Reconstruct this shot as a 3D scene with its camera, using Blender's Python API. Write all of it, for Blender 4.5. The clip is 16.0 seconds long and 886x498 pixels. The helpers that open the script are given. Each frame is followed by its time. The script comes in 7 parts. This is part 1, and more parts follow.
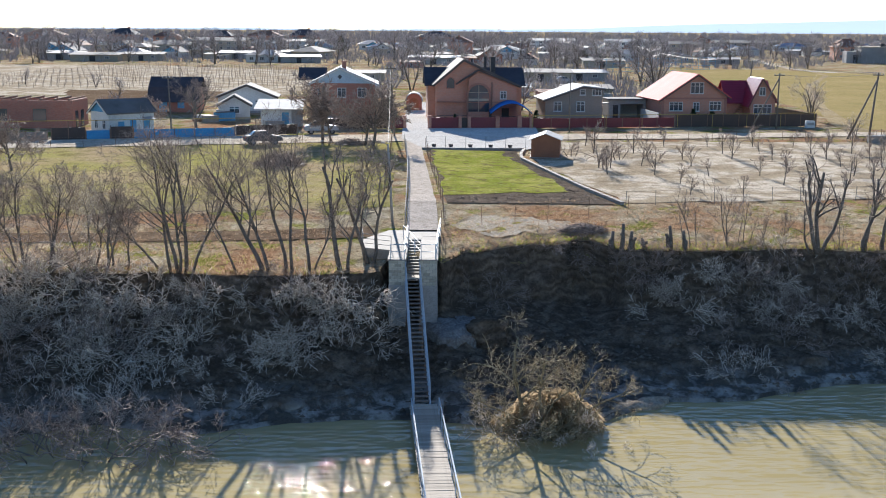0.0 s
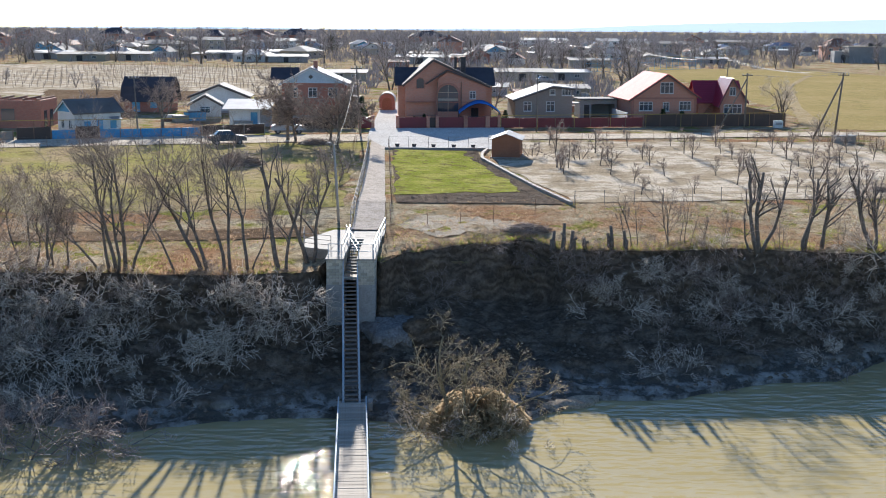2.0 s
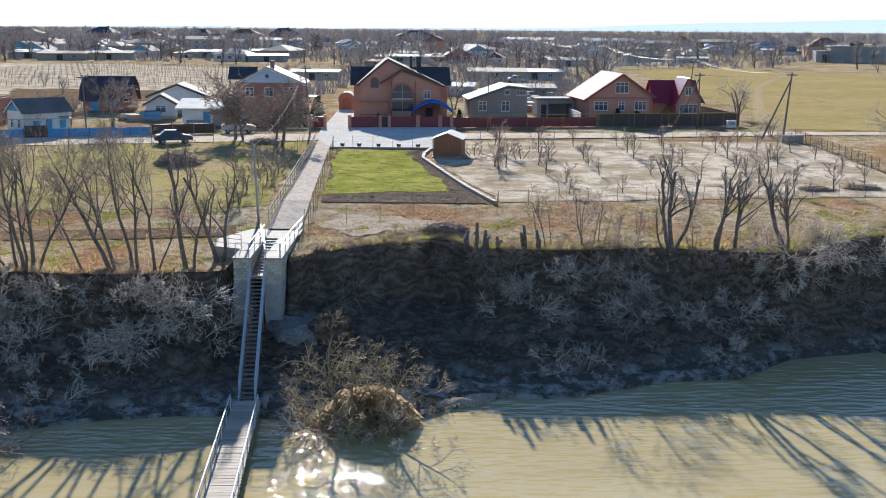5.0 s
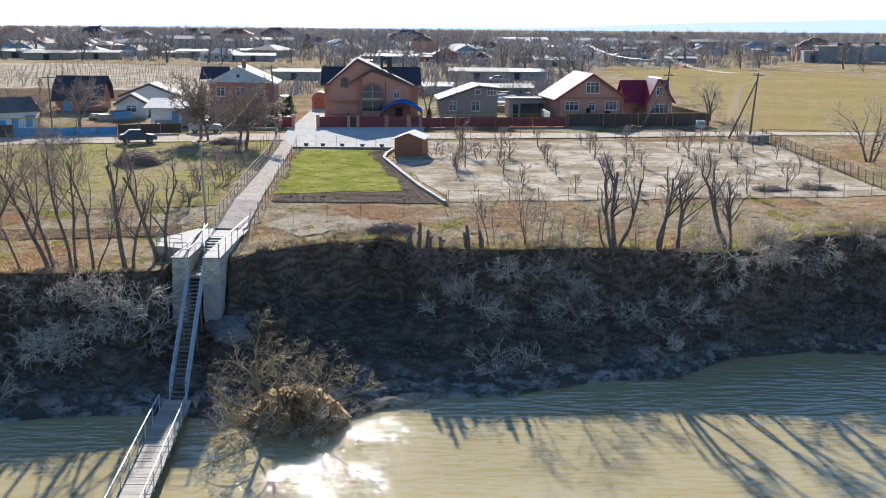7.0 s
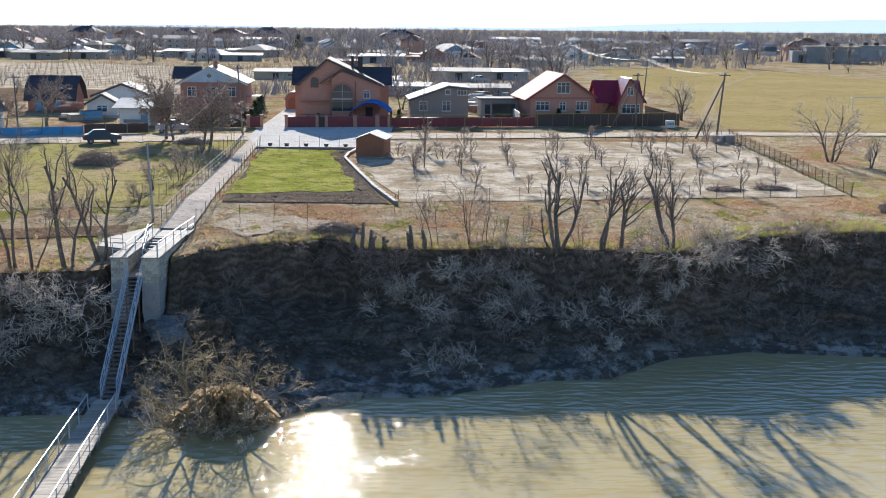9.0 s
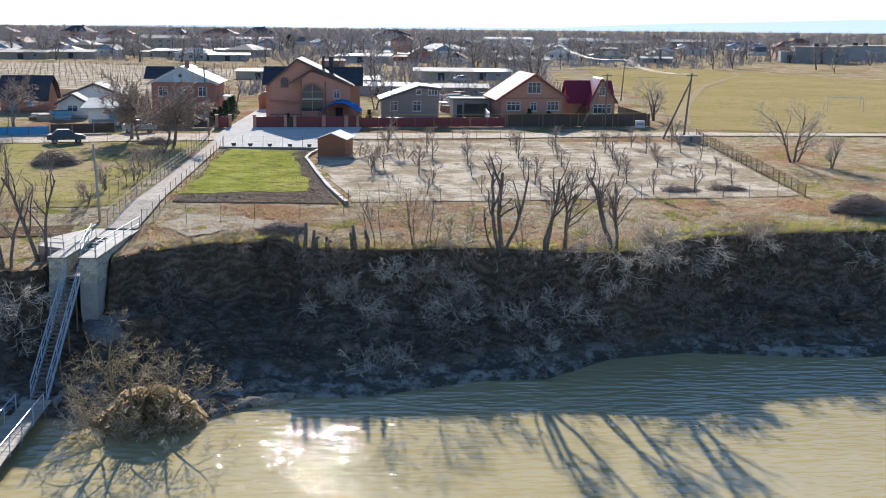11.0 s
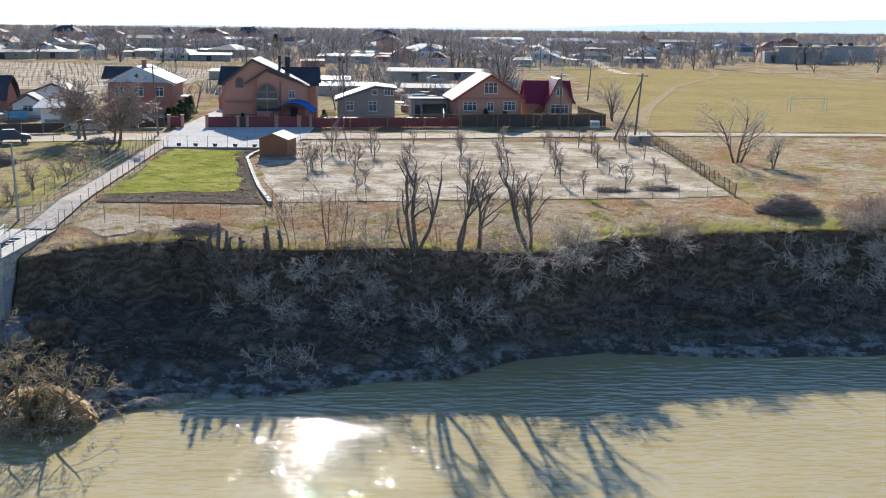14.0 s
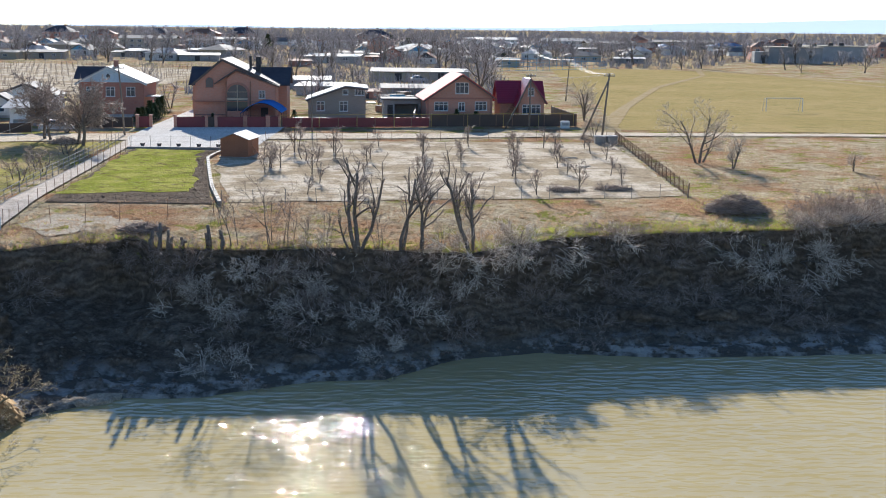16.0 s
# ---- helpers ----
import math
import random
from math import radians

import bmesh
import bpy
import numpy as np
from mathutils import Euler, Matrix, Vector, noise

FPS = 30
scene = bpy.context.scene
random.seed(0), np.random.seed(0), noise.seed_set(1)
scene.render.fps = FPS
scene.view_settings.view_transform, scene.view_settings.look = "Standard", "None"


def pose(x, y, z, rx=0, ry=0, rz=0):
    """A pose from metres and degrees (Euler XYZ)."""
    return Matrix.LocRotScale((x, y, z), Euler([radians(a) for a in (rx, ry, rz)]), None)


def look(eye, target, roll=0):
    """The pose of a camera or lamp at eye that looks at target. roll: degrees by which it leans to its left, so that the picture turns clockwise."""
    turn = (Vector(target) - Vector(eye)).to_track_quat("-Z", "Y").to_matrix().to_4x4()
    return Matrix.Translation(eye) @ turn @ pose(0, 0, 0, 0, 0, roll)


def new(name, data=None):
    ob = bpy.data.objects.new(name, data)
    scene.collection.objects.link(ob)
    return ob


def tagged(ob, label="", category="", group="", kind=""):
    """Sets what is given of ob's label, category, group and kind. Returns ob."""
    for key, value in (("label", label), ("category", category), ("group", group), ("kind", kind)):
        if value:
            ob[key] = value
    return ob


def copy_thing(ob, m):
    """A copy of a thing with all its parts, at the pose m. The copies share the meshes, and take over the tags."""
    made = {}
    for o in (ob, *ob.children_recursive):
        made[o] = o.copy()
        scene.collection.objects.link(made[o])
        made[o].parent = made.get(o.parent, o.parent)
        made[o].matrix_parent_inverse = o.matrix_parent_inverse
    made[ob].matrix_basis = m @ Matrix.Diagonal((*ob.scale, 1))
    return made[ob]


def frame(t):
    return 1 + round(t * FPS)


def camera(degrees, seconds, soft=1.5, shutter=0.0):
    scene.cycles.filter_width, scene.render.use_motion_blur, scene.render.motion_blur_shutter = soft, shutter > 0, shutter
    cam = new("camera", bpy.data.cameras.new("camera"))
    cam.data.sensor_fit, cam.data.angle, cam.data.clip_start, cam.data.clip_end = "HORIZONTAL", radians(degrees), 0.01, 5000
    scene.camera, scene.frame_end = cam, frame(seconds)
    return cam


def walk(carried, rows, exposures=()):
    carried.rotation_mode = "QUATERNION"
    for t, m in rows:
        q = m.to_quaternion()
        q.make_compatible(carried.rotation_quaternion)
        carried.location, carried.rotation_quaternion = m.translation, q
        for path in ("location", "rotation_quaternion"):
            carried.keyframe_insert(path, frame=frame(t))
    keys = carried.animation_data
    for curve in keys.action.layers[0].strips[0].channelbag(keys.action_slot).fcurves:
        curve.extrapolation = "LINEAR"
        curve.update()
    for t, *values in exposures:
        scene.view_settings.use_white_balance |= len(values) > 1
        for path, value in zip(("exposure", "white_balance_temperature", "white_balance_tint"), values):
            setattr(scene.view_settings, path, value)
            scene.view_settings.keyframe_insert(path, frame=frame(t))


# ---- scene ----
# the flight: seconds, eye in metres, pitch, yaw and roll in degrees
cam = camera(39.1, 16.0, soft=1.05)
FLIGHT = [
    (0.0, 0.060, -0.148, 14.022, 79.931, -0.014, 0.397),
    (0.5, 1.053, -0.297, 14.064, 79.923, -0.032, 0.398),
    (1.0, 2.046, -0.425, 14.098, 79.916, -0.050, 0.399),
    (1.5, 3.040, -0.535, 14.126, 79.909, -0.070, 0.402),
    (2.0, 4.031, -0.632, 14.150, 79.902, -0.092, 0.406),
    (2.5, 5.022, -0.719, 14.172, 79.896, -0.114, 0.411),
    (3.0, 6.010, -0.798, 14.190, 79.890, -0.136, 0.417),
    (3.5, 6.997, -0.871, 14.208, 79.884, -0.160, 0.425),
    (4.0, 7.981, -0.940, 14.224, 79.879, -0.184, 0.432),
    (6.5, 12.878, -1.235, 14.308, 79.860, -0.305, 0.481),
    (7.0, 13.855, -1.285, 14.326, 79.857, -0.328, 0.491),
    (7.5, 14.833, -1.331, 14.344, 79.854, -0.351, 0.502),
    (8.0, 15.811, -1.372, 14.363, 79.852, -0.374, 0.513),
    (8.5, 16.792, -1.407, 14.381, 79.850, -0.395, 0.524),
    (9.0, 17.775, -1.437, 14.399, 79.849, -0.415, 0.534),
    (11.5, 22.746, -1.489, 14.480, 79.845, -0.497, 0.579),
    (12.0, 23.756, -1.481, 14.493, 79.845, -0.508, 0.586),
    (12.5, 24.771, -1.470, 14.504, 79.846, -0.517, 0.592),
    (13.0, 25.793, -1.456, 14.515, 79.846, -0.524, 0.597),
    (13.5, 26.822, -1.443, 14.523, 79.847, -0.528, 0.601),
    (14.0, 27.857, -1.432, 14.531, 79.848, -0.530, 0.603),
    (14.5, 28.898, -1.428, 14.538, 79.850, -0.529, 0.604),
    (15.0, 29.945, -1.435, 14.545, 79.851, -0.526, 0.604),
    (15.5, 30.998, -1.457, 14.552, 79.853, -0.519, 0.602),
    (16.0, 32.055, -1.501, 14.560, 79.855, -0.510, 0.599),
]
walk(cam, [(t, pose(x, y, z, pitch, 0, yaw) @ pose(0, 0, 0, 0, 0, roll)) for t, x, y, z, pitch, yaw, roll in FLIGHT],
     exposures=[(0.0, 1.30, 5900, 11), (16.0, 1.30, 5900, 11)])

# ---- light ----
SUN_AZ, SUN_EL = -5.6, 18.8  # degrees from +y towards +x, degrees above the horizon
sky_world = bpy.data.worlds.new("sky")
scene.world = sky_world
sky_world.use_nodes = True
wn = sky_world.node_tree.nodes
sky = wn.new("ShaderNodeTexSky")
sky.sky_type = "NISHITA"
sky.sun_disc = False
sky.sun_elevation, sky.sun_rotation = radians(SUN_EL), radians(SUN_AZ)
sky.air_density, sky.dust_density, sky.ozone_density = 1.0, 0.05, 4.0
wn["Background"].inputs["Strength"].default_value = 0.062
sky_world.node_tree.links.new(sky.outputs[0], wn["Background"].inputs["Color"])
sun = new("sun", bpy.data.lights.new("sun", "SUN"))
sun.data.energy, sun.data.angle, sun.data.color = 5.0, radians(0.6), (1.0, 0.92, 0.8)
SUN_DIR = Vector((math.sin(radians(SUN_AZ)) * math.cos(radians(SUN_EL)), math.cos(radians(SUN_AZ)) * math.cos(radians(SUN_EL)), math.sin(radians(SUN_EL))))
sun.matrix_world = look(SUN_DIR * 200, (0, 0, 0))


# ---- materials ----
def nodes_of(name):
    m = bpy.data.materials.new(name)
    m.use_nodes = True
    return m, m.node_tree.nodes, m.node_tree.links, m.node_tree.nodes["Principled BSDF"]


def noise_node(n, l, vec, scale, detail=4.0, rough=0.6):
    t = n.new("ShaderNodeTexNoise")
    t.inputs["Scale"].default_value, t.inputs["Detail"].default_value, t.inputs["Roughness"].default_value = scale, detail, rough
    l.new(vec, t.inputs["Vector"])
    return t.outputs["Fac"]


def ramp(n, l, fac, a, b):
    r = n.new("ShaderNodeMapRange")
    r.inputs["From Min"].default_value, r.inputs["From Max"].default_value = a, b
    l.new(fac, r.inputs["Value"])
    return r.outputs["Result"]


def mixc(n, l, fac, a, b, mode="MIX"):
    m = n.new("ShaderNodeMix")
    m.data_type, m.blend_type = "RGBA", mode
    for sock, v in ((m.inputs[0], fac), (m.inputs[6], a), (m.inputs[7], b)):
        if isinstance(v, (int, float)):
            sock.default_value = v
        elif isinstance(v, tuple):
            sock.default_value = (*v, 1)
        else:
            l.new(v, sock)
    return m.outputs[2]


def bump(n, l, b, height, strength, distance):
    k = n.new("ShaderNodeBump")
    k.inputs["Strength"].default_value, k.inputs["Distance"].default_value = strength, distance
    l.new(height, k.inputs["Height"])
    l.new(k.outputs[0], b.inputs["Normal"])
    return k


def mat(name, c1, c2, scale=1.0, fine=12.0, rough=0.8, relief=0.3, depth=0.02, metal=0.0, spec=0.08, vary=0.0, world=False):
    """Two colours mixed by a coarse noise, a fine grain and relief; vary: brightness change from object to object."""
    m, n, l, b = nodes_of(name)
    if world:
        vec = n.new("ShaderNodeNewGeometry").outputs["Position"]
    else:
        vec = n.new("ShaderNodeTexCoord").outputs["Object"]
    coarse = ramp(n, l, noise_node(n, l, vec, scale), 0.35, 0.65)
    grain = noise_node(n, l, vec, fine, 3)
    col = mixc(n, l, coarse, c1, c2)
    col = mixc(n, l, ramp(n, l, grain, 0.2, 0.8), mixc(n, l, 0.28, col, (0, 0, 0)), mixc(n, l, 0.10, col, (1, 1, 1)))
    if vary:
        info = n.new("ShaderNodeObjectInfo").outputs["Random"]
        v = n.new("ShaderNodeHueSaturation")
        mr = n.new("ShaderNodeMapRange")
        mr.inputs["To Min"].default_value, mr.inputs["To Max"].default_value = 1 - vary, 1 + vary
        l.new(info, mr.inputs["Value"])
        l.new(mr.outputs[0], v.inputs["Value"])
        l.new(col, v.inputs["Color"])
        col = v.outputs[0]
    l.new(col, b.inputs["Base Color"])
    b.inputs["Roughness"].default_value, b.inputs["Metallic"].default_value = rough, metal
    b.inputs["Specular IOR Level"].default_value = spec
    if relief:
        bump(n, l, b, grain, relief, depth)
    return m


def island_mat(name, c1, c2, rough=0.8, spec=0.2):
    """Each loose piece of the mesh takes its own tone between two colours."""
    m, n, l, b = nodes_of(name)
    g = n.new("ShaderNodeNewGeometry")
    l.new(mixc(n, l, g.outputs["Random Per Island"], c1, c2), b.inputs["Base Color"])
    b.inputs["Roughness"].default_value, b.inputs["Specular IOR Level"].default_value = rough, spec
    return m


def blade_mat(name, c1, c2):
    """Thin blades that let light through, each with its own tone."""
    m, n, l, b = nodes_of(name)
    g = n.new("ShaderNodeNewGeometry")
    col = mixc(n, l, g.outputs["Random Per Island"], c1, c2)
    l.new(col, b.inputs["Base Color"])
    b.inputs["Roughness"].default_value, b.inputs["Specular IOR Level"].default_value = 0.8, 0.2
    t = n.new("ShaderNodeBsdfTranslucent")
    l.new(col, t.inputs["Color"])
    mx = n.new("ShaderNodeMixShader")
    mx.inputs[0].default_value = 0.5
    l.new(b.outputs[0], mx.inputs[1]), l.new(t.outputs[0], mx.inputs[2])
    l.new(mx.outputs[0], n["Material Output"].inputs["Surface"])
    return m


def brick_mat(name, c1, c2, mortar, bw=0.27, bh=0.085):
    m, n, l, b = nodes_of(name)
    p = n.new("ShaderNodeSeparateXYZ")
    l.new(n.new("ShaderNodeTexCoord").outputs["Object"], p.inputs[0])
    add = n.new("ShaderNodeMath")
    l.new(p.outputs[0], add.inputs[0]), l.new(p.outputs[1], add.inputs[1])
    c = n.new("ShaderNodeCombineXYZ")
    l.new(add.outputs[0], c.inputs[0]), l.new(p.outputs[2], c.inputs[1])
    t = n.new("ShaderNodeTexBrick")
    t.inputs["Color1"].default_value, t.inputs["Color2"].default_value, t.inputs["Mortar"].default_value = (*c1, 1), (*c2, 1), (*mortar, 1)
    t.inputs["Scale"].default_value, t.inputs["Brick Width"].default_value, t.inputs["Row Height"].default_value = 1, bw, bh
    t.inputs["Mortar Size"].default_value = 0.008
    l.new(c.outputs[0], t.inputs["Vector"])
    stain = ramp(n, l, noise_node(n, l, c.outputs[0], 0.6), 0.3, 0.75)
    l.new(mixc(n, l, stain, t.outputs["Color"], mixc(n, l, 0.12, t.outputs["Color"], (0.45, 0.34, 0.27))), b.inputs["Base Color"])
    b.inputs["Roughness"].default_value = 0.85
    bump(n, l, b, t.outputs["Fac"], -0.3, 0.01)
    return m


def roof_mat(name, c1, c2, period=0.35, rough=0.45, metal=0.0, spec=0.5):
    """Profiled sheet: ribs that run down the slope (along the local y of the roof), with stains."""
    m, n, l, b = nodes_of(name)
    vec = n.new("ShaderNodeTexCoord").outputs["Object"]
    w = n.new("ShaderNodeTexWave")
    w.bands_direction, w.inputs["Scale"].default_value = "Y", 1 / period / 3.2
    l.new(vec, w.inputs["Vector"])
    coarse = ramp(n, l, noise_node(n, l, vec, 0.5), 0.3, 0.7)
    l.new(mixc(n, l, coarse, c1, c2), b.inputs["Base Color"])
    b.inputs["Roughness"].default_value, b.inputs["Metallic"].default_value, b.inputs["Specular IOR Level"].default_value = rough, metal, spec
    bump(n, l, b, w.outputs["Fac"], 0.35, 0.03)
    return m


def ground_mat():
    """Dry winter grass with greener patches on flat land, bare banded loam where it is steep, silt by the river."""
    m, n, l, b = nodes_of("winter_ground")
    geo = n.new("ShaderNodeNewGeometry")
    pos = geo.outputs["Position"]
    sep = n.new("ShaderNodeSeparateXYZ")
    l.new(pos, sep.inputs[0])
    nor = n.new("ShaderNodeSeparateXYZ")
    l.new(geo.outputs["True Normal"], nor.inputs[0])
    big = noise_node(n, l, pos, 0.12, 5)
    mid = noise_node(n, l, pos, 0.7, 5)
    fine = noise_node(n, l, pos, 5.0, 5, 0.7)
    straw = mixc(n, l, ramp(n, l, mid, 0.35, 0.65), (0.40, 0.32, 0.19), (0.66, 0.56, 0.40))
    rust = mixc(n, l, ramp(n, l, big, 0.46, 0.6), straw, (0.42, 0.25, 0.145))
    green = mixc(n, l, ramp(n, l, noise_node(n, l, pos, 0.3, 7, 0.62), 0.54, 0.62), rust, (0.30, 0.30, 0.075))
    green = mixc(n, l, ramp(n, l, noise_node(n, l, pos, 1.1, 6, 0.65), 0.56, 0.68), green, (0.2, 0.135, 0.085))
    flat = mixc(n, l, ramp(n, l, fine, 0.36, 0.6), mixc(n, l, 0.5, green, (0.05, 0.035, 0.02)), green)
    band = n.new("ShaderNodeTexWave")
    band.bands_direction, band.inputs["Scale"].default_value = "Z", 0.5
    band.inputs["Distortion"].default_value, band.inputs["Detail"].default_value = 14.0, 5.0
    l.new(pos, band.inputs["Vector"])
    loam = mixc(n, l, band.outputs["Fac"], (0.22, 0.165, 0.12), (0.46, 0.355, 0.26))
    loam = mixc(n, l, ramp(n, l, mid, 0.3, 0.7), loam, (0.14, 0.108, 0.078))
    loam = mixc(n, l, ramp(n, l, fine, 0.3, 0.8), mixc(n, l, 0.6, loam, (0.02, 0.015, 0.01)), loam)
    silt = mixc(n, l, ramp(n, l, mid, 0.46, 0.6), (0.13, 0.118, 0.10), (0.44, 0.41, 0.365))
    low = mixc(n, l, ramp(n, l, sep.outputs[2], -6.5, -7.25), loam, silt)
    steep = ramp(n, l, nor.outputs[2], 0.93, 0.82)
    depth = ramp(n, l, sep.outputs[2], -2.0, -2.6)
    mx = n.new("ShaderNodeMath")
    mx.operation = "MAXIMUM"
    l.new(steep, mx.inputs[0]), l.new(depth, mx.inputs[1])
    l.new(mixc(n, l, mx.outputs[0], flat, low), b.inputs["Base Color"])
    b.inputs["Roughness"].default_value, b.inputs["Specular IOR Level"].default_value = 0.95, 0.0
    lumps = bump(n, l, b, noise_node(n, l, pos, 1.6, 6, 0.7), 0.9, 0.5)
    grit = n.new("ShaderNodeBump")
    grit.inputs["Strength"].default_value, grit.inputs["Distance"].default_value = 0.8, 0.12
    l.new(fine, grit.inputs["Height"]), l.new(lumps.outputs[0], grit.inputs["Normal"])
    l.new(grit.outputs[0], b.inputs["Normal"])
    return m


def patch_mat(name, c1, c2, c3, s1=0.25, s2=1.2, s3=8.0, depth=0.06, mix=(0.4, 0.62)):
    """Ground cover of three colours, mixed at three sizes, with a rough surface."""
    m, n, l, b = nodes_of(name)
    pos = n.new("ShaderNodeNewGeometry").outputs["Position"]
    fine = noise_node(n, l, pos, s3, 5, 0.7)
    col = mixc(n, l, ramp(n, l, noise_node(n, l, pos, s1, 5), *mix), c1, c2)
    col = mixc(n, l, ramp(n, l, noise_node(n, l, pos, s2, 5, 0.7), 0.5, 0.68), col, c3)
    tone = noise_node(n, l, pos, s3 * 0.35, 6, 0.75)
    col = mixc(n, l, ramp(n, l, tone, 0.56, 0.7), col, mixc(n, l, 0.3, col, (0.9, 0.86, 0.76)))
    col = mixc(n, l, ramp(n, l, fine, 0.34, 0.62), mixc(n, l, 0.55, col, (0.05, 0.035, 0.02)), col)
    l.new(col, b.inputs["Base Color"])
    b.inputs["Roughness"].default_value, b.inputs["Specular IOR Level"].default_value = 0.95, 0.0
    bump(n, l, b, fine, 0.7, depth)
    return m


def water_mat():
    """Turbid yellow river water: silt under a clear rippled surface."""
    m, n, l, b = nodes_of("river_water")
    pos = n.new("ShaderNodeNewGeometry").outputs["Position"]
    mp = n.new("ShaderNodeMapping")
    mp.inputs["Scale"].default_value = (0.55, 1.35, 1)
    mp.inputs["Rotation"].default_value = (0, 0, radians(-14))
    l.new(pos, mp.inputs["Vector"])
    murk = ramp(n, l, noise_node(n, l, mp.outputs[0], 0.12, 4), 0.3, 0.7)
    body = n.new("ShaderNodeBsdfDiffuse")
    l.new(mixc(n, l, murk, (0.395, 0.318, 0.15), (0.455, 0.37, 0.185)), body.inputs["Color"])
    calm = ramp(n, l, noise_node(n, l, pos, 0.07, 3), 0.35, 0.62)
    swell = noise_node(n, l, mp.outputs[0], 0.4, 1, 0.5)
    rip = noise_node(n, l, mp.outputs[0], 1.3, 1.0, 0.4)
    b1 = n.new("ShaderNodeBump")
    b1.inputs["Strength"].default_value, b1.inputs["Distance"].default_value = 0.6, 0.22
    l.new(swell, b1.inputs["Height"])
    b2 = n.new("ShaderNodeBump")
    b2.inputs["Distance"].default_value = 0.31
    force = n.new("ShaderNodeMapRange")
    force.inputs["To Min"].default_value, force.inputs["To Max"].default_value = 0.3, 1.0
    l.new(calm, force.inputs["Value"]), l.new(force.outputs[0], b2.inputs["Strength"])
    l.new(rip, b2.inputs["Height"]), l.new(b1.outputs[0], b2.inputs["Normal"])
    skin = n.new("ShaderNodeBsdfGlossy")
    skin.inputs["Color"].default_value, skin.inputs["Roughness"].default_value = (1, 1, 1, 1), 0.01
    edge = n.new("ShaderNodeFresnel")
    edge.inputs["IOR"].default_value = 1.33
    l.new(b2.outputs[0], skin.inputs["Normal"])
    mx = n.new("ShaderNodeMixShader")
    l.new(edge.outputs[0], mx.inputs[0]), l.new(body.outputs[0], mx.inputs[1]), l.new(skin.outputs[0], mx.inputs[2])
    l.new(mx.outputs[0], n["Material Output"].inputs["Surface"])
    return m


def glass_mat():
    m, n, l, b = nodes_of("window_glass")
    b.inputs["Base Color"].default_value = (0.05, 0.07, 0.09, 1)
    b.inputs["Roughness"].default_value, b.inputs["Specular IOR Level"].default_value = 0.08, 0.8
    return m


GROUND = ground_mat()
WATER = water_mat()
GLASS = glass_mat()
LAWN = patch_mat("lawn_grass", (0.29, 0.32, 0.05), (0.44, 0.42, 0.11), (0.17, 0.13, 0.065), 0.28, 0.9, 6, 0.14, (0.43, 0.58))
TILLED = patch_mat("tilled_soil", (0.15, 0.12, 0.095), (0.22, 0.175, 0.135), (0.11, 0.085, 0.065), 0.6, 2.5, 7, 0.12)
ORCHARD = patch_mat("orchard_soil", (0.74, 0.64, 0.50), (0.48, 0.39, 0.27), (0.30, 0.235, 0.16), 0.22, 0.5, 5, 0.1, (0.45, 0.55))
MEADOW = patch_mat("meadow_grass", (0.40, 0.36, 0.12), (0.47, 0.36, 0.21), (0.22, 0.19, 0.07), 0.1, 0.5, 5)
FIELD = patch_mat("sports_field_grass", (0.40, 0.315, 0.135), (0.47, 0.36, 0.17), (0.32, 0.275, 0.11), 0.045, 0.3, 4)
DIRT = patch_mat("dirt_road", (0.80, 0.70, 0.56), (0.68, 0.57, 0.44), (0.5, 0.41, 0.3), 0.3, 1.0, 6)
PAVE = patch_mat("pale_paving", (0.80, 0.77, 0.72), (0.72, 0.68, 0.62), (0.6, 0.56, 0.51), 0.3, 2.0, 12, 0.01)
PATHM = patch_mat("path_paving", (0.74, 0.65, 0.56), (0.62, 0.54, 0.45), (0.46, 0.39, 0.32), 0.5, 2.0, 12, 0.02)
PLOUGH = patch_mat("ploughed_soil", (0.19, 0.13, 0.085), (0.25, 0.18, 0.12), (0.13, 0.09, 0.06), 0.2, 1.2, 6, 0.1)
BARK = mat("grey_bark", (0.10, 0.078, 0.06), (0.20, 0.16, 0.125), 2.0, 9, 0.9, 0.6, 0.03, spec=0.15)
BARK_MOSS = mat("mossy_bark", (0.15, 0.115, 0.06), (0.26, 0.21, 0.1), 1.5, 9, 0.9, 0.6, 0.03, spec=0.15)
TWIG = island_mat("bare_twigs", (0.2, 0.15, 0.125), (0.47, 0.38, 0.32))
TWIG_PALE = island_mat("pale_dry_twigs", (0.33, 0.265, 0.205), (0.88, 0.77, 0.64))
TWIG_MOSS = island_mat("mossy_twigs", (0.22, 0.17, 0.09), (0.58, 0.47, 0.3))
# greyer than the near twigs: distance haze is put into the colour
TWIG_HAZED = island_mat("haze_greyed_twigs", (0.28, 0.25, 0.25), (0.46, 0.42, 0.42))
EVERGREEN = island_mat("evergreen_needles", (0.04, 0.06, 0.03), (0.10, 0.13, 0.06))
STRAW = blade_mat("dry_grass_blades", (0.3, 0.215, 0.13), (0.46, 0.36, 0.23))
STRAW_GREEN = blade_mat("fresh_grass_blades", (0.28, 0.33, 0.05), (0.46, 0.47, 0.1))
STRAW_RUST = blade_mat("rusty_grass_blades", (0.30, 0.185, 0.105), (0.56, 0.41, 0.27))
TRACK = patch_mat("worn_track", (0.5, 0.4, 0.25), (0.44, 0.34, 0.19), (0.36, 0.28, 0.14), 0.3, 1.0, 6)
CONCRETE = mat("weathered_concrete", (0.40, 0.36, 0.31), (0.29, 0.26, 0.225), 0.8, 10, 0.85, 0.3, 0.01)
